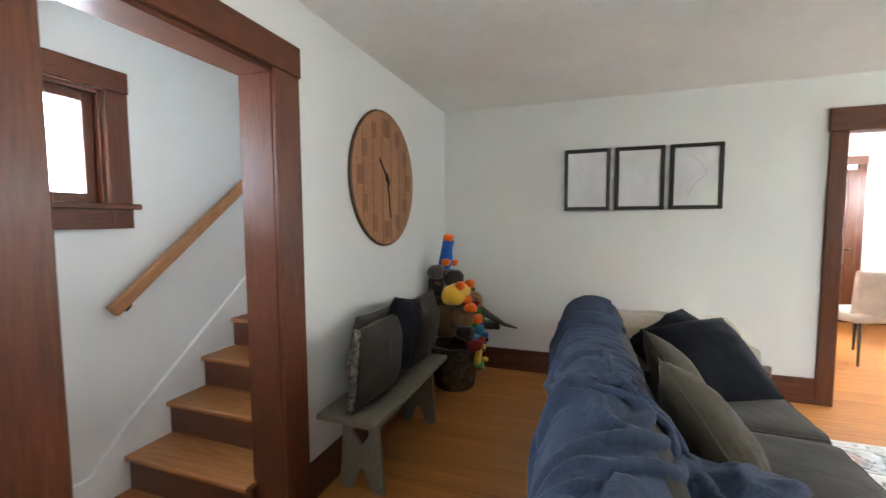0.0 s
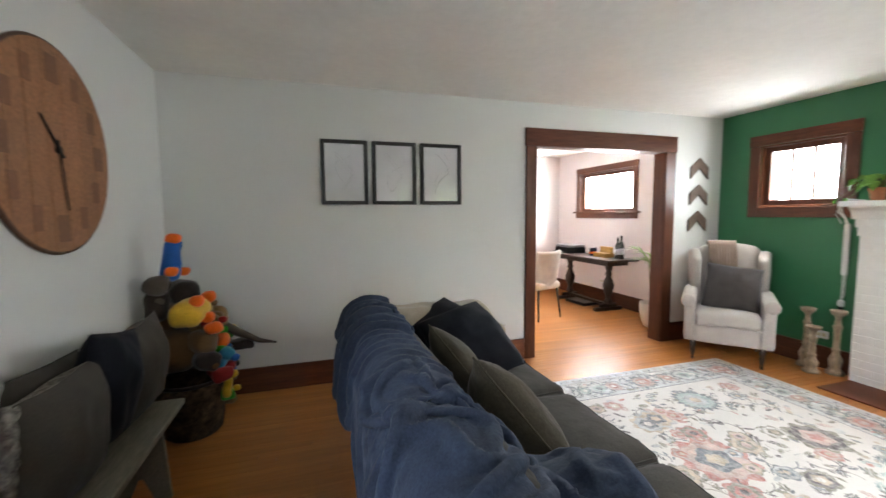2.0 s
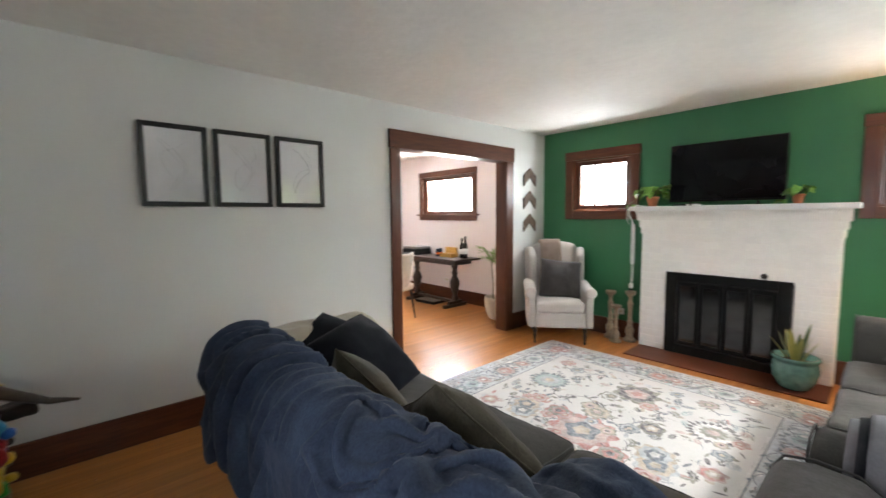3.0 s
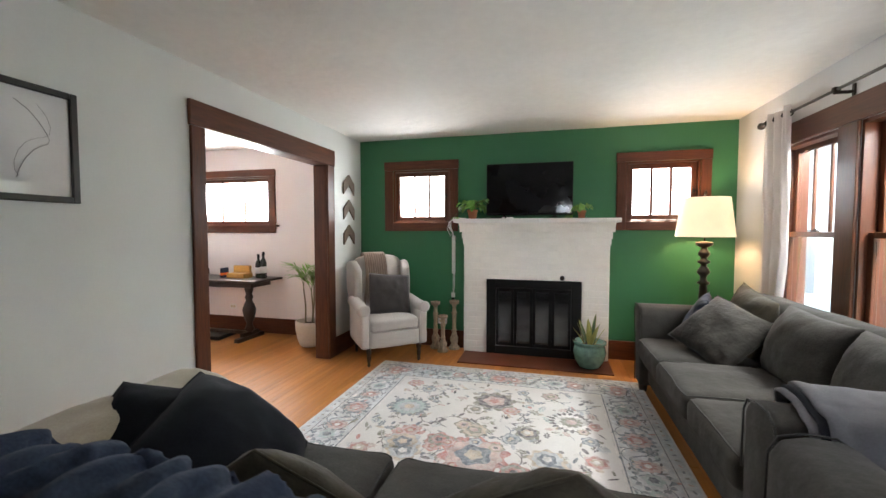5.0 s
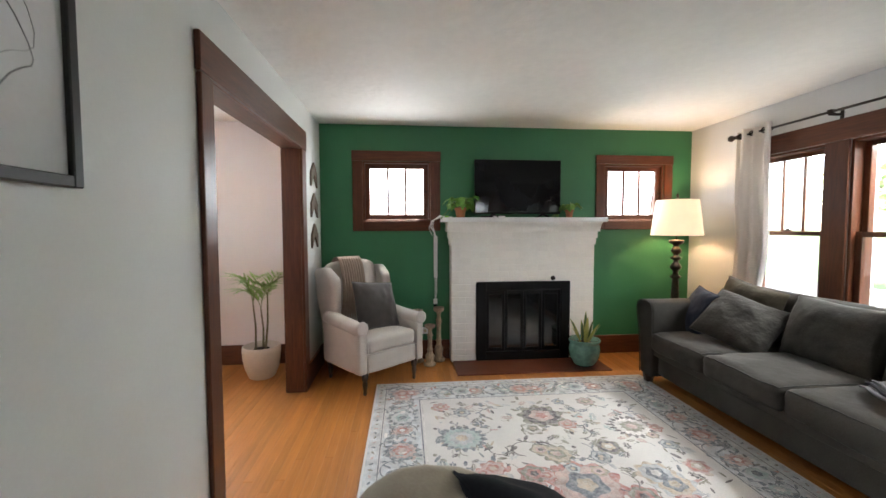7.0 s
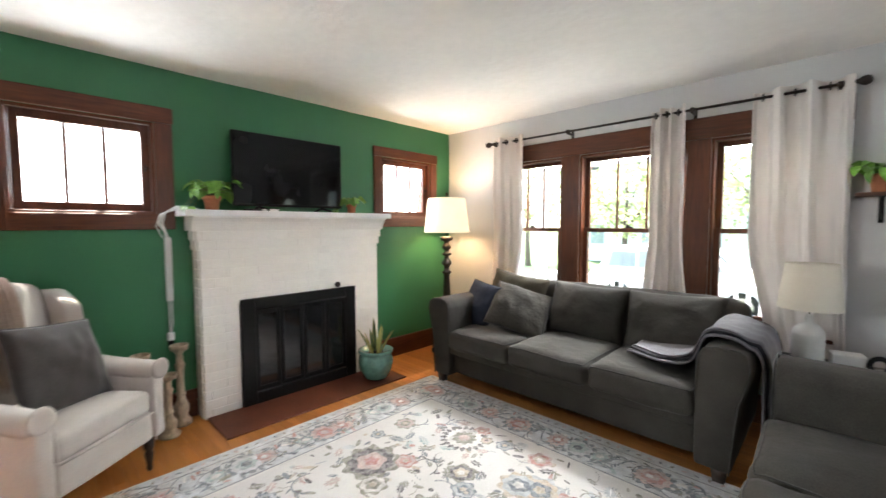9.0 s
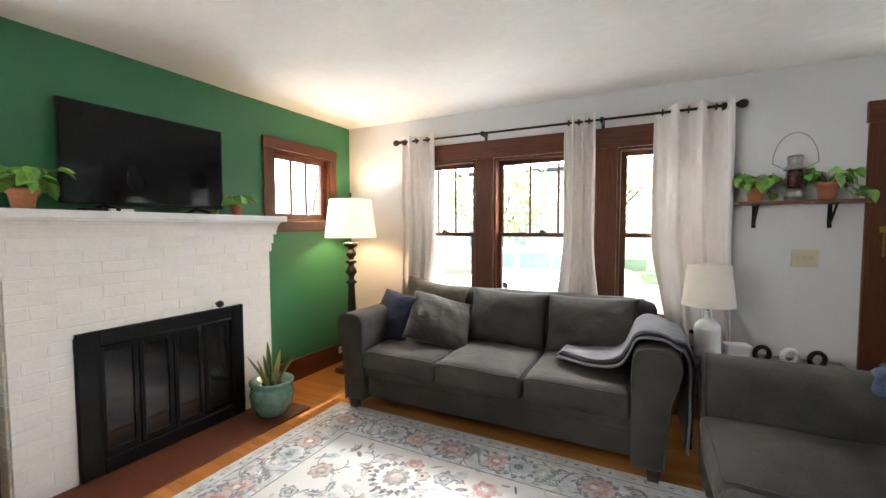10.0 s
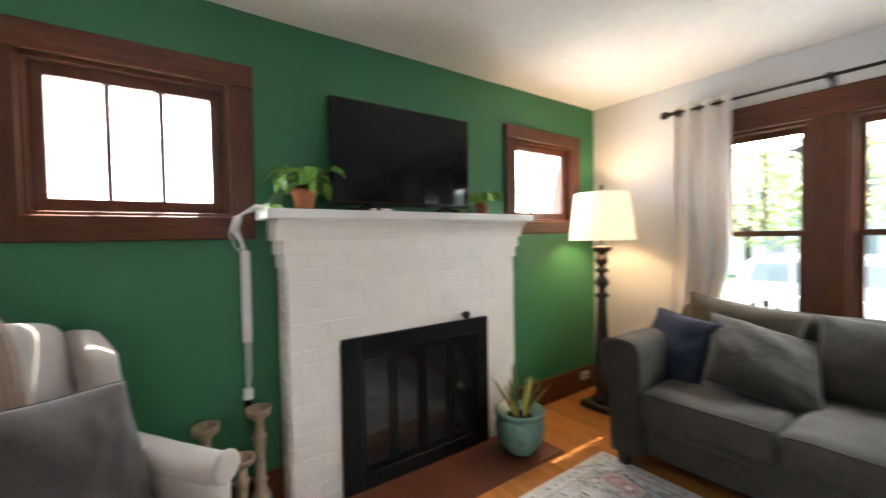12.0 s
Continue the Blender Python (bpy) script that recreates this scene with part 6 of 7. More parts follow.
dd = thing("door_2", "dark-stained glazed door in the dining room", "", kind="structure")
part("door_leaf", bm_join(bm_box(3.2, 3.32, YD - 0.055, YD - 0.012, 0.01, 2.05, 0.003), bm_box(3.92, 4.04, YD - 0.055, YD - 0.012, 0.01, 2.05, 0.003), bm_box(3.32, 3.92, YD - 0.054, YD - 0.013, 1.92, 2.05, 0.003), bm_box(3.32, 3.92, YD - 0.054, YD - 0.013, 0.01, 0.80, 0.003)), M_TRIM, dd)
part("pane", bm_box(3.32, 3.92, YD - 0.034, YD - 0.028, 0.80, 1.92), M_PGLASS, dd, "pale glazed panel")
part("casing_board", bm_box(4.04, 4.13, YD - 0.024, YD, 0, 2.12, 0.003), M_TRIM, dd)
part("casing_board", bm_box(3.11, 3.20, YD - 0.024, YD, 0, 2.12, 0.003), M_TRIM, dd)
part("casing_board", bm_box(3.10, 4.14, YD - 0.026, YD, 2.121, 2.23, 0.003), M_TRIM_X, dd)
part("door_handle", bm_tube([(3.97, YD - 0.055, 1.0), (3.97, YD - 0.10, 1.0), (3.88, YD - 0.10, 1.0)], 0.009, 8), M_IRON, dd)

# ---- heating register on the picture wall ----
M_REG = material("dull_brown_enamel", (0.20, 0.145, 0.125), 0.5, scale=60, vary=0.12, bump=0.1)
reg = thing("wall_register", "dull brown metal heating register low on the wall", "vent")
part("cover", bm_join(bm_box(1.64, 2.01, YP - 0.06, YP - 0.0205, 0.03, 0.272, 0.006, 2)), M_REG, reg)
for k in range(13):
    part("slot", bm_box(1.665 + 0.026 * k, 1.680 + 0.026 * k, YP - 0.0625, YP - 0.058, 0.205, 0.225, 0.001), M_BLACK, reg, "dark vent slot")
    part("slot", bm_box(1.665 + 0.026 * k, 1.680 + 0.026 * k, YP - 0.0625, YP - 0.058, 0.09, 0.19, 0.001), M_BLACK, reg, "dark vent slot")

# ---- rug pattern ----
INK = {n: cloth_material("rug_" + n, c, 420, 0.5, 0.35, 0.1, 0.35, 14.0, (0.66, 0.64, 0.62) if n != "cream" else None) for n, c in (("slate", (0.145, 0.17, 0.205)), ("dark", (0.085, 0.075, 0.085)), ("rose", (0.42, 0.185, 0.165)), ("pink", (0.50, 0.37, 0.345)),
       ("teal", (0.34, 0.43, 0.43)), ("olive", (0.225, 0.215, 0.175)), ("tan", (0.48, 0.40, 0.31)), ("mist", (0.42, 0.445, 0.47)), ("haze", (0.54, 0.565, 0.59)), ("cream", (0.66, 0.64, 0.62)))}
INKS = {n: bmesh.new() for n in INK}
MARKS = [0]
RCX, RCY = 2.525, 2.32


def blot(ink, x, y, r, lobes, depth=0.25, turn=0.0, level=0, squash=1.0, n=48):
    """A lobed flat figure in the pile."""
    MARKS[0] += 1
    bm, z = INKS[ink], 0.0093 + 0.0005 * level + 0.000016 * (MARKS[0] % 28)
    if not (RX0 + 0.01 < x < RX1 - 0.01 and RY0 + 0.01 < y < RY1 - 0.01):
        return
    pts = []
    n = max(n, 6 * lobes)
    for i in range(n):
        a = 2 * math.pi * i / n
        q = r * (1 - depth * (0.5 - 0.5 * math.cos(lobes * a)))
        dx, dy = q * math.cos(a), squash * q * math.sin(a)
        px = x + dx * math.cos(turn) - dy * math.sin(turn)
        py = y + dx * math.sin(turn) + dy * math.cos(turn)
        pts.append(bm.verts.new((min(RX1 - 0.004, max(RX0 + 0.004, px)), min(RY1 - 0.004, max(RY0 + 0.004, py)), z)))
    bm.faces.new(pts)


def leafmark(ink, x, y, l, w, turn, level=0):
    blot(ink, x, y, l, 2, 0.12, turn, level, w / l, 12)


def stripe(ink, x0, x1, y0, y1, level=0):
    bm, z = INKS[ink], 0.0093 + 0.0005 * level
    bm.faces.new([bm.verts.new(p) for p in ((x0, y0, z), (x1, y0, z), (x1, y1, z), (x0, y1, z))])


def band(ink, inset, width, level=0):
    a, b, c, d = RX0 + inset, RX1 - inset, RY0 + inset, RY1 - inset
    for x0, x1, y0, y1 in ((a, b, c, c + width), (a, b, d - width, d), (a, a + width, c + width, d - width), (b - width, b, c + width, d - width)):
        stripe(ink, x0, x1, y0, y1, level)


band("haze", 0.015, 0.07)
band("slate", 0.088, 0.008, 1)
band("haze", 0.10, 0.255)
band("slate", 0.358, 0.010, 1)
band("cream", 0.378, 0.006, 1)
r = random.Random(12)


def medallion(x, y, rad, inks, lobes, turn=0.0):
    for k, (ink, q) in enumerate(zip(inks, (1.0, 0.78, 0.52, 0.26))):
        blot(ink, x, y, rad * q, lobes if k < 2 else max(5, lobes // 2), 0.22 if k != 1 else 0.14, turn + 0.2 * k, 2 + k)


medallion(RCX, RCY, 0.23, ("rose", "pink", "slate", "tan"), 10)
for s in (1, -1):
    for dx, dy, rad, inks, lobes in ((0.54, 0.60, 0.17, ("slate", "teal", "mist", "tan"), 18), (0.58, -0.59, 0.16, ("dark", "cream", "olive", "pink"), 20), (0.80, -0.02, 0.18, ("olive", "dark", "pink", "rose"), 9),
                                      (0.19, 0.47, 0.085, ("rose", "pink", "rose", "tan"), 7), (1.01, 0.70, 0.075, ("rose", "pink", "rose", "tan"), 8), (-0.06, 0.43, 0.12, ("tan", "mist", "slate", "cream"), 8),
                                      (-0.04, -0.47, 0.13, ("mist", "tan", "slate", "tan"), 8), (0.10, -0.71, 0.08, ("pink", "rose", "tan", "cream"), 6), (-0.12, -0.25, 0.10, ("rose", "olive", "rose", "dark"), 6),
                                      (0.30, 0.05, 0.11, ("olive", "tan", "olive", "pink"), 9), (0.62, 0.10, 0.09, ("olive", "cream", "olive", "tan"), 7), (1.0, -0.45, 0.08, ("olive", "pink", "olive", "tan"), 7), (0.35, -0.30, 0.09, ("olive", "dark", "tan", "cream"), 6)):
        medallion(RCX + s * dx, RCY + s * dy, rad, inks, lobes)
for k in range(170):
    # serrated leaves with a pale vein
    x, y, a, q = RCX + r.uniform(-1.08, 1.08), RCY + r.uniform(-0.77, 0.77), r.uniform(0, 6.28), r.uniform(0.03, 0.062)
    ink = r.choice(("olive", "olive", "slate", "dark", "mist", "pink", "teal"))
    blot(ink, x, y, q, r.choice((7, 9, 11)), 0.42, a, 1, r.uniform(0.4, 0.65), 44)
    leafmark("cream", x, y, q * 0.6, q * 0.07, a, 2)
for k in range(26):
    x, y, a, q = RCX + r.uniform(-1.05, 1.05), RCY + r.uniform(-0.74, 0.74), r.uniform(0, 6.28), r.uniform(0.04, 0.075)
    medallion(x, y, q, r.choice((("rose", "pink", "rose", "tan"), ("slate", "mist", "slate", "tan"), ("olive", "tan", "pink", "dark"))), r.choice((5, 6, 8)), a)
for k in range(420):
    x, y = RCX + r.uniform(-1.12, 1.12), RCY + r.uniform(-0.80, 0.80)
    leafmark(r.choice(("olive", "olive", "dark", "dark", "slate", "tan", "mist", "rose", "olive")), x, y, r.uniform(0.012, 0.04), r.uniform(0.007, 0.018), r.uniform(0, 6.28), 1)
for k in range(60):
    x, y, a = RCX + r.uniform(-1.05, 1.05), RCY + r.uniform(-0.75, 0.75), r.uniform(0, 6.28)
    for j in range(9):
        leafmark("olive" if k % 3 else "slate", x + 0.014 * j * math.cos(a + 0.15 * j), y + 0.014 * j * math.sin(a + 0.15 * j), 0.009, 0.003, a + 0.15 * j, 0)
# border figures
EDGE = [(RX0 + 0.23, "y"), (RX1 - 0.23, "y"), (RY0 + 0.23, "x"), (RY1 - 0.23, "x")]
for at, ax in EDGE:
    lo, hi, mid = (RY0, RY1, RCY) if ax == "y" else (RX0, RX1, RCX)
    n = 5 if ax == "y" else 7
    for k in (range(1, n - 1) if ax == "y" else range(n)):
        p = lo + 0.23 + (hi - lo - 0.46) * k / (n - 1)
        x, y = (at, p) if ax == "y" else (p, at)
        medallion(x, y, 0.118, ("slate", "pink", "rose", "pink") if k % 2 == 0 else ("slate", "haze", "teal", "slate"), 12)
        for s in (-1, 1):
            for j in range(11):
                a = j / 10 * math.pi
                u, w = s * (0.13 + 0.011 * j), 0.085 * math.cos(a) * (1 if k % 2 else -1)
                px, py = (x + w, y + u) if ax == "y" else (x + u, y + w)
                leafmark("slate", px, py, 0.02, 0.007, a + (1.57 if ax == "y" else 0), 2)
    for k in range(34):
        p, q = lo + r.uniform(0.12, hi - lo - 0.12), r.uniform(-0.09, 0.09)
        x, y = (at + q, p) if ax == "y" else (p, at + q)
        blot(r.choice(("slate", "slate", "olive", "pink", "cream")), x, y, r.uniform(0.03, 0.055), r.choice((7, 9)), 0.4, r.uniform(0, 6.28), 1, 0.5, 40)
    for k in range(120):
        p, q = lo + r.uniform(0.1, hi - lo - 0.1), r.uniform(-0.115, 0.115)
        x, y = (at + q, p) if ax == "y" else (p, at + q)
        leafmark(r.choice(("slate", "slate", "olive", "cream", "cream", "teal", "rose")), x, y, r.uniform(0.014, 0.036), r.uniform(0.007, 0.015), r.uniform(0, 6.28), 1)
    for k in range(int((hi - lo) / 0.06)):
        p = lo + 0.03 + 0.06 * k
        o = -0.18 if at in (RX0 + 0.23, RY0 + 0.23) else 0.18
        x, y = (at + o, p) if ax == "y" else (p, at + o)
        leafmark(("slate", "pink", "olive")[k % 3], x, y, 0.016, 0.009, 0.8 * k, 1)


def scroll(ink, x, y, rad, turn, sweep, level=3):
    """A curling vine with small leaves along it."""
    for j in range(22):
        a = turn + sweep * j / 21
        q = rad * (1 - 0.45 * j / 21)
        leafmark(ink, x + q * math.cos(a), y + q * math.sin(a), 0.5 * abs(sweep) * rad / 21 + 0.004, 0.0042, a + 1.5708, level)
        if j % 5 == 2:
            leafmark(ink, x + (q + 0.02) * math.cos(a), y + (q + 0.02) * math.sin(a), 0.02, 0.008, a + 0.9, level)


for at, ax in EDGE:
    lo, hi = (RY0, RY1) if ax == "y" else (RX0, RX1)
    m = 8 if ax == "y" else 10
    for k in range(m):
        p = lo + 0.3 + (hi - lo - 0.6) * k / (m - 1)
        x, y = (at, p) if ax == "y" else (p, at)
        scroll(("slate", "dark")[k % 2], x, y, 0.10, 1.57 * k, 4.4 if k % 2 else -4.4)
        scroll("slate", x + (0.03 if ax == "y" else 0.11), y + (0.11 if ax == "y" else 0.03), 0.115, 1.57 * k + 2.0, -4.8 if k % 2 else 4.8)
        if k % 2:
            blot("pink", x, y, 0.085, 11, 0.2, 0.3 * k, 3, 0.8)
            blot("rose", x, y, 0.05, 7, 0.3, 0.3 * k, 4, 0.8)
            blot("cream", x, y, 0.022, 6, 0.2, 0, 5)
        else:
            blot("teal", x, y, 0.06, 9, 0.25, 0.3 * k, 3, 0.7)
            blot("cream", x, y, 0.03, 7, 0.25, 0.3 * k, 4, 0.7)
for k in range(34):
    x, y = RCX + r.uniform(-1.0, 1.0), RCY + r.uniform(-0.7, 0.7)
    scroll(r.choice(("olive", "slate", "dark")), x, y, r.uniform(0.06, 0.13), r.uniform(0, 6.28), r.choice((-3.2, 3.2, 4.0)), 2)
for n, bmk in INKS.items():
    tagged(part("woven_pattern", bmk, INK[n], rug, "%s coloured woven figures" % n), kind="stuff")

# ---- outdoors ----
GZ = -0.85
M_GRASS = material("grass", (0.06, 0.11, 0.028), 0.9, scale=30, vary=0.4, bump=0.5, bump_distance=0.03, stain=0.3, stain_scale=0.5)
M_ROAD = material("asphalt", (0.055, 0.055, 0.055), 0.85, scale=60, vary=0.25, bump=0.3)
M_CONC = material("pale_concrete", (0.38, 0.37, 0.35), 0.8, scale=40, vary=0.1, bump=0.2)
M_SIDING = material("white_siding", (0.70, 0.70, 0.68), 0.5, scale=20, vary=0.04)
tagged(solid("ground", bm_box(-300, 300, -300, 300, GZ - 0.5, GZ), M_GRASS, "green lawn around the house"), kind="structure")
tagged(solid("road", bm_box(-80, 80, -13.5, -7.2, GZ - 0.2, GZ + 0.004), M_ROAD, "grey asphalt street"), kind="structure")
tagged(solid("pavement", bm_box(-80, 80, -6.2, -4.7, GZ - 0.2, GZ + 0.03, 0.01), M_CONC, "pale concrete sidewalk"), kind="structure")
porch = thing("porch", "white painted front porch with a roof and rail", "porch")
# Deck lies out of view; coloured white to bounce skylight into the room.
part("deck", bm_box(-2.0, 5.0, -2.3, YF - 0.19, -0.25, -0.12), M_SIDING, porch)
part("skirt", bm_box(-2.0, 5.0, -2.3, -2.2, GZ, -0.25), M_SIDING, porch)
# Roof is only a front strip, left open behind to let skylight in.
part("roof", bm_box(-2.2, 5.2, -2.6, -1.9, 2.85, 3.0), M_SIDING, porch)
# Unseen strip, added only to block direct sun from the front windows.
part("eave", bm_box(-2.2, 5.2, -0.62, YF - 0.19, 2.88, 2.96), M_SIDING, porch, "added white strip that blocks sun above the front windows")
part("beam", bm_box(-2.0, 5.0, -2.32, -2.18, 2.25, 2.85, 0.005), M_SIDING, porch)
for x in (-1.9, 1.45, 4.9):
    part("post", bm_box(x - 0.07, x + 0.07, -2.32, -2.18, -0.12, 2.25, 0.008), M_SIDING, porch)
part("top_rail", bm_box(-1.83, 4.83, -2.29, -2.21, 0.60, 0.65, 0.005), M_SIDING, porch)
part("bottom_rail", bm_box(-1.83, 4.83, -2.28, -2.22, -0.02, 0.03, 0.005), M_SIDING, porch)
for k in range(54):
    x = -1.76 + 0.122 * k
    if abs(x - 1.45) > 0.09:
        part("baluster", bm_box(x - 0.018, x + 0.018, -2.268, -2.232, 0.03, 0.60), M_SIDING, porch)


def vehicle(m, paint, label):
    c = thing("parked_car", label, "car", m, group="parked cars")
    side = [(-2.25, 0.35), (-2.25, 0.80), (-2.15, 0.98), (-1.95, 1.05), (-1.75, 1.55), (-1.5, 1.66), (0.4, 1.66), (0.75, 1.58), (1.25, 1.08), (1.9, 1.0), (2.2, 0.85), (2.3, 0.6), (2.28, 0.35)]
    bm = bm_prism(side, 1.8, 0.05)
    for v in bm.verts:
        v.co.y = (v.co.y - 0.9) * (1 - 0.16 * smooth(v.co.z, 1.0, 1.65))
    part("body", bm, paint, c)
    for s in (-1, 1):
        for a, b, x0, x1 in ((1.10, 1.50, -1.70, -0.95), (1.10, 1.54, -0.88, 0.0), (1.10, 1.50, 0.07, 0.85)):
            bm = bm_prism([(x0, a), (x1 + (0.2 if x1 > 0.5 else 0), a), (x1 - (0.1 if x1 > 0.5 else 0), b), (x0 + (0.12 if x0 < -1.5 else 0), b)], 0.02)
            part("side_window", bm, M_CARGLASS, c, "", pose(0, s * 0.885 - 0.01, 0))
        for x in (-1.4, 1.4):
            w = part("wheel", bm_lathe([(0.33, -0.1), (0.34, -0.06), (0.34, 0.06), (0.33, 0.1)], 28), M_BLACK, c, "", pose(x, s * 0.83, 0.34, 90, 0, 0))
            part("rim", bm_lathe([(0.21, -0.11), (0.21, 0.11)], 20), M_TIN, w)
    part("windscreen", bm_box(-0.01, 0.01, -0.68, 0.68, -0.33, 0.33), M_CARGLASS, c, "", pose(1.03, 0, 1.34, 0, -43, 0))
    part("rear_window", bm_box(-0.01, 0.01, -0.66, 0.66, -0.22, 0.22), M_CARGLASS, c, "", pose(-1.87, 0, 1.32, 0, 22, 0))


# Pale base colour paints in the sky that car and house panes reflect.
M_CARGLASS = material("painted_sky_pane", (0.25, 0.28, 0.3), 0.1, scale=20, vary=0.02, bump=0.0, spec=0.8)
M_CARWHITE = material("white_car_paint", (0.72, 0.72, 0.72), 0.2, scale=20, vary=0.02, bump=0.0, coat=0.6)
M_CARBLUE = material("silver_car_paint", (0.42, 0.44, 0.46), 0.25, scale=20, vary=0.02, bump=0.0, coat=0.6)
vehicle(pose(4.3, -8.6, GZ, 0, 0, 180), M_CARWHITE, "white car parked at the kerb")
vehicle(pose(-1.8, -8.7, GZ, 0, 0, 180), M_CARBLUE, "silver car parked at the kerb")

M_FOL = material("tree_foliage", (0.11, 0.17, 0.05), 0.7, scale=3, vary=0.35, stain=0.3, stain_scale=1.0)
M_BARK = material("tree_bark", (0.09, 0.065, 0.045), 0.9, scale=12, vary=0.3, bump=0.6, bump_distance=0.02)

let_light_through(M_FOL, (0.55, 0.62, 0.34), 0.55)


def tree(x, y, h, spread, seed):
    t = thing("tree", "leafy green street tree with an uneven crown", "tree", pose(x, y, GZ), group="street trees")
    r = random.Random(seed)
    part("trunk", bm_tube([(0, 0, 0), (0.05, 0.02, h * 0.25), (-0.03, 0.05, h * 0.5), (0.02, 0, h * 0.8)], 0.17, 10, 0.3), M_BARK, t)
    for k in range(5):
        a = k * 1.26 + r.random()
        part("limb", bm_tube([(0, 0, h * 0.35), (spread * 0.3 * math.cos(a), spread * 0.3 * math.sin(a), h * 0.5), (spread * 0.7 * math.cos(a), spread * 0.7 * math.sin(a), h * 0.65)], 0.07, 7, 0.3), M_BARK, t)
    vs, fs = [], []
    for k in range(1900):
        d = Vector((r.gauss(0, 1), r.gauss(0, 1), r.gauss(0, 1))).normalized() * r.uniform(0.45, 1.0)
        lump = 1 + 0.3 * noise.noise(d * 2.2 + Vector((seed, 0, 0)))
        p = Vector((d.x * spread * lump, d.y * spread * lump, h * 0.62 + d.z * h * 0.38 * lump))
        u = Vector((r.gauss(0, 1), r.gauss(0, 1), r.gauss(0, 1))).normalized() * 0.13
        w = u.orthogonal().normalized() * 0.08
        i = len(vs)
        vs += [p - u, p + w, p + u, p - w]
        fs.append((i, i + 1, i + 2, i + 3))
    me = bpy.data.meshes.new("crown")
    me.from_pydata([tuple(v) for v in vs], [], fs)
    me.materials.append(M_FOL)
    cr = new("crown", me)
    cr.parent = t


for x, y, h, s, sd in ((8.5, -16, 6.0, 2.6, 1), (3.5, -17.5, 7.0, 3.0, 2), (-2.5, -16.5, 6.5, 2.8, 3), (-8, -17, 7, 3, 4), (13.5, -15.5, 7, 3, 5)):
    tree(x, y, h, s, sd)


def house(m, w, d, h, label):
    b = thing("house", label, "house", m, group="neighbouring houses")
    part("wall", bm_box(-w / 2, w / 2, -d / 2, d / 2, 0, h), M_SIDING, b)
    roof = bm_prism([(-w / 2 - 0.4, h), (w / 2 + 0.4, h), (0, h + w * 0.35)], d + 0.8)
    part("roof", roof, M_ROAD, b, "dark shingle roof", pose(0, -d / 2 - 0.4, 0))
    for z in (1.0, 3.6):
        if z + 1.4 < h:
            for k in range(3):
                for s in (-1, 1):
                    x = -w / 2 + w * (k + 0.5) / 3
                    wd = part("window", bm_box(x - 0.5, x + 0.5, s * d / 2 - 0.02, s * d / 2 + 0.04, z, z + 1.3), M_WHITE, b)
                    part("pane", bm_box(x - 0.43, x + 0.43, s * d / 2 - 0.03 + s * 0.02, s * d / 2 + 0.03 + s * 0.02, z + 0.07, z + 1.23), M_CARGLASS, wd)


house(pose(9.0, -25, GZ), 9, 8, 5.6, "white two-storey house across the street")
house(pose(-3.0, -25, GZ), 9, 8, 5.6, "white two-storey house across the street")
house(pose(12.5, 2.0, GZ, 0, 0, 90), 13.0, 7, 5.6, "white neighbouring house beside the lawn")
tagged(solid("roof", bm_box(XS - 0.5, XG + 0.6, YF - 0.18, YD + 0.5, 5.1, 5.3), M_ROAD, "dark roof over the house"), kind="structure")
tagged(solid("upper_floor", bm_join(bm_box(XC - 0.05, XG + 0.2, YF - 0.18, YF - 0.05, 2.6, 5.1), bm_box(XC - 0.05, XG + 0.2, YD, YD + 0.15, 2.6, 5.1), bm_box(XG + 0.05, XG + 0.2, YF, YD, 2.6, 5.1)), M_SIDING, "white sided upper storey"), kind="structure")

# ---- pieces of the floor ----
floor = tagged(solid("floor", bm_box(XC - 0.1, XG, YF - 0.18, YD, -0.021, -0.004), M_FLOOR_GAP, "warm golden oak strip floor with a satin finish"), kind="structure")
rng = random.Random(5)
PLANKS = {}


def plank_mesh(length):
    if length not in PLANKS:
        PLANKS[length] = mesh_of("plank", bm_box(-length / 2, length / 2, -0.0283, 0.0283, -0.0035, 0.0, 0.0012), M_FLOOR)
    return PLANKS[length]


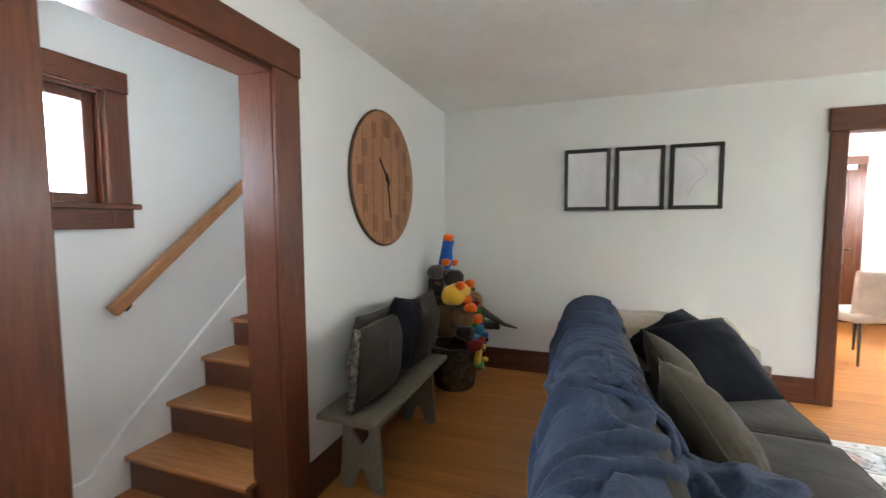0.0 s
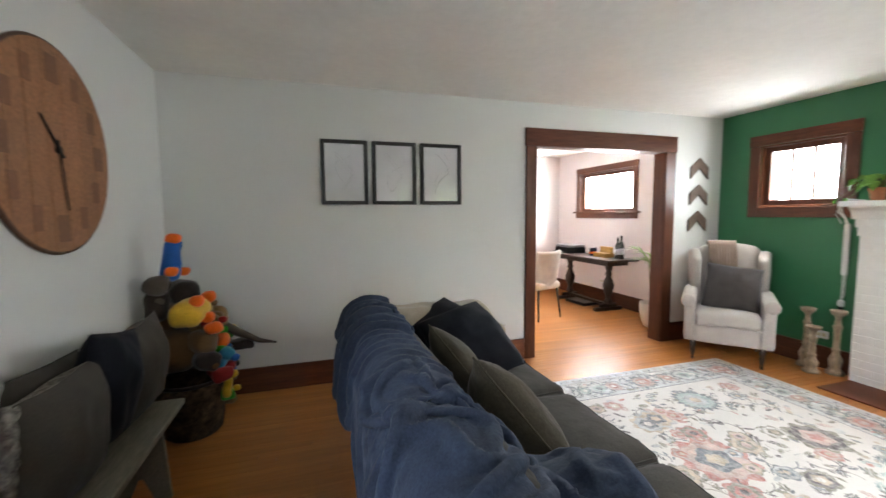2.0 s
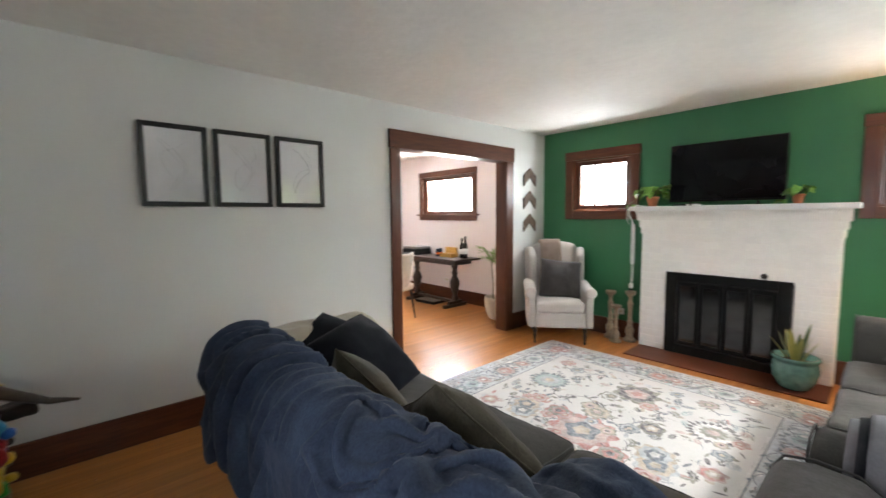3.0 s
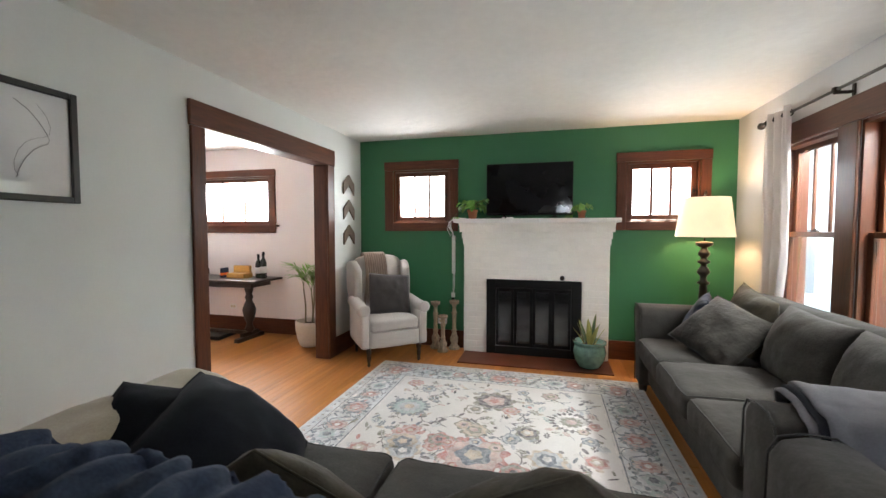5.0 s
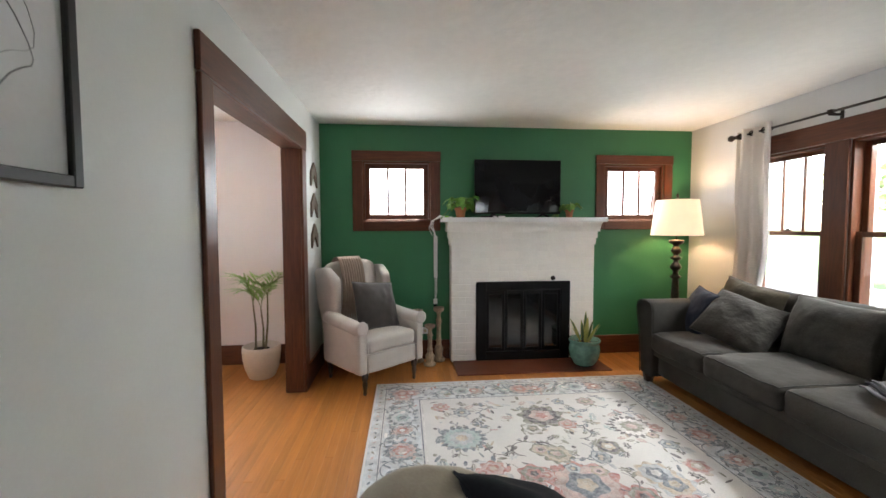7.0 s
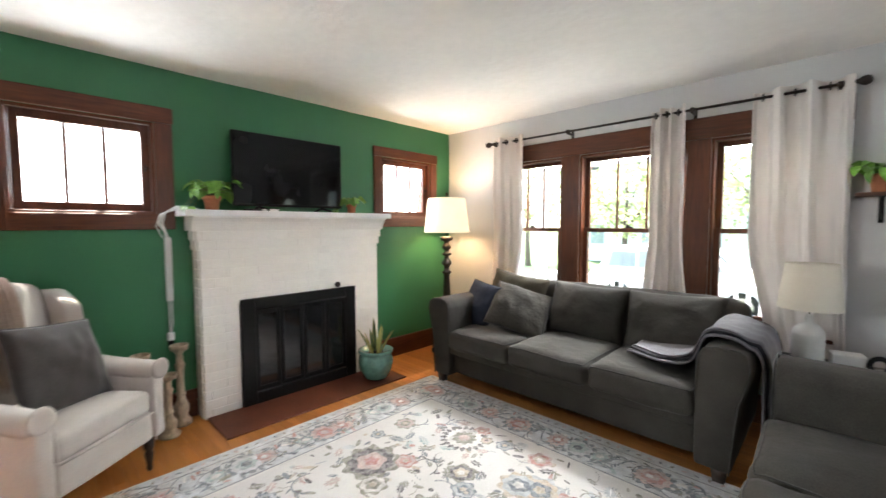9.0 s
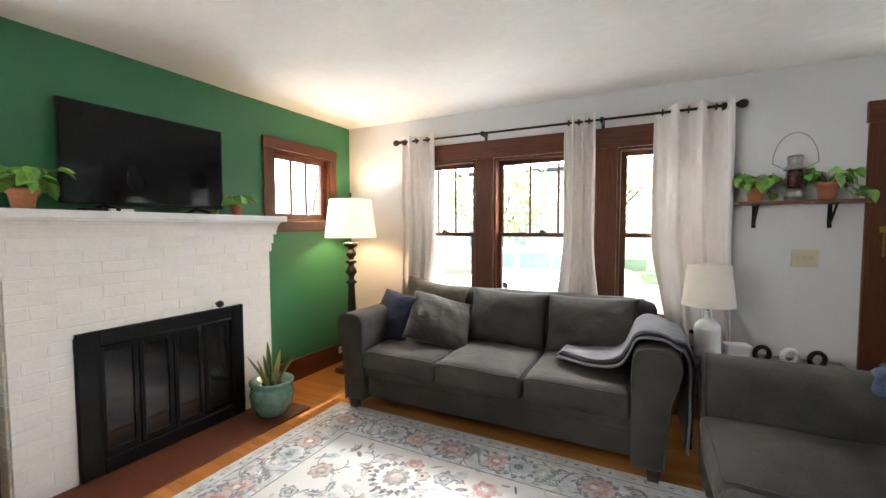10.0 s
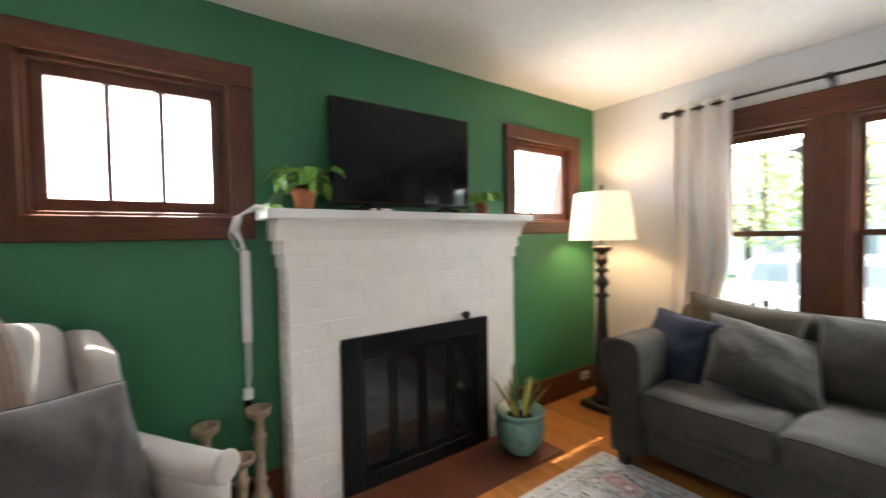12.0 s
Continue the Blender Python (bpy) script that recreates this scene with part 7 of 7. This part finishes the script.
rest = []
for row in range(126):
    y = YF + 0.0285 + 0.057 * row
    x0, x1 = (XC, XG) if y < 4.2 else (XD, XG)
    x = x0 - rng.choice((0.0, 0.3, 0.7, 1.1))
    while x < x1 - 0.02:
        length = rng.choice((1.5, 1.8, 2.1, 2.4))
        a, b = max(x, x0 - 0.02), min(x + length, x1 - 0.001)
        if b - a > 0.03:
            if y < 5.2 and b - a > 0.2:
                ob = new("plank", plank_mesh(round(b - a - 0.001, 3)))
                ob.parent, ob.location = floor, ((a + b) / 2, y, rng.uniform(-0.0004, 0.0))
            else:
                rest.append((a, b, y))
        x += length
tagged(part("planks", bm_join(*[bm_box(a + 0.0005, b - 0.0005, y - 0.0283, y + 0.0283, -0.0035, 0.0, 0.0012) for a, b, y in rest]), M_FLOOR, floor), kind="stuff")
tagged(solid("floor_landing", bm_join(*[bm_box(XS, XC - 0.1, YF + 0.057 * k, YF + 0.057 * k + 0.0565, -0.02, -0.0005, 0.001) for k in range(30)]), M_TREAD, "varnished oak floor at the foot of the stairs"), kind="structure")

# ---- bricks of the fireplace ----
BRICKS = {}


def brick_mesh(length, deep, high):
    key = (round(length, 3), deep, high)
    if key not in BRICKS:
        BRICKS[key] = mesh_of("brick", bm_box(-deep / 2, deep / 2, -length / 2, length / 2, -high / 2, high / 2, 0.002), M_BRICK)
    return BRICKS[key]


rng = random.Random(8)
for c in range(20):
    z = COURSE * (c + 0.5)
    proud = 0.0055 + 0.012 * max(0, c - 17)
    wide = proud - 0.0055
    spans = [(FY0 - wide, FY1 + wide)] if z > 0.83 else [(FY0, 1.558), (2.562, FY1)]
    for a, b in spans:
        y = a - (0.102 if c % 2 else 0.0)
        while y < b - 0.01:
            y0, y1 = max(a, y), min(b, y + 0.2015)
            if y1 - y0 > 0.03:
                ob = new("brick", brick_mesh(y1 - y0, 0.03, 0.0652))
                ob.parent = fire
                ob.location = (FX - proud + 0.015 + rng.uniform(-0.001, 0.001), (y0 + y1) / 2, z + rng.uniform(-0.0006, 0.0006))
            y += 0.2035
    for y in (FY0 + 0.012, FY1 - 0.012):
        me = brick_mesh(0.026, 0.118, 0.0642)
        ob = new("brick", me)
        ob.parent, ob.location = fire, (4.675, y + (0.008 + wide if y > 2 else -0.008 - wide), z)
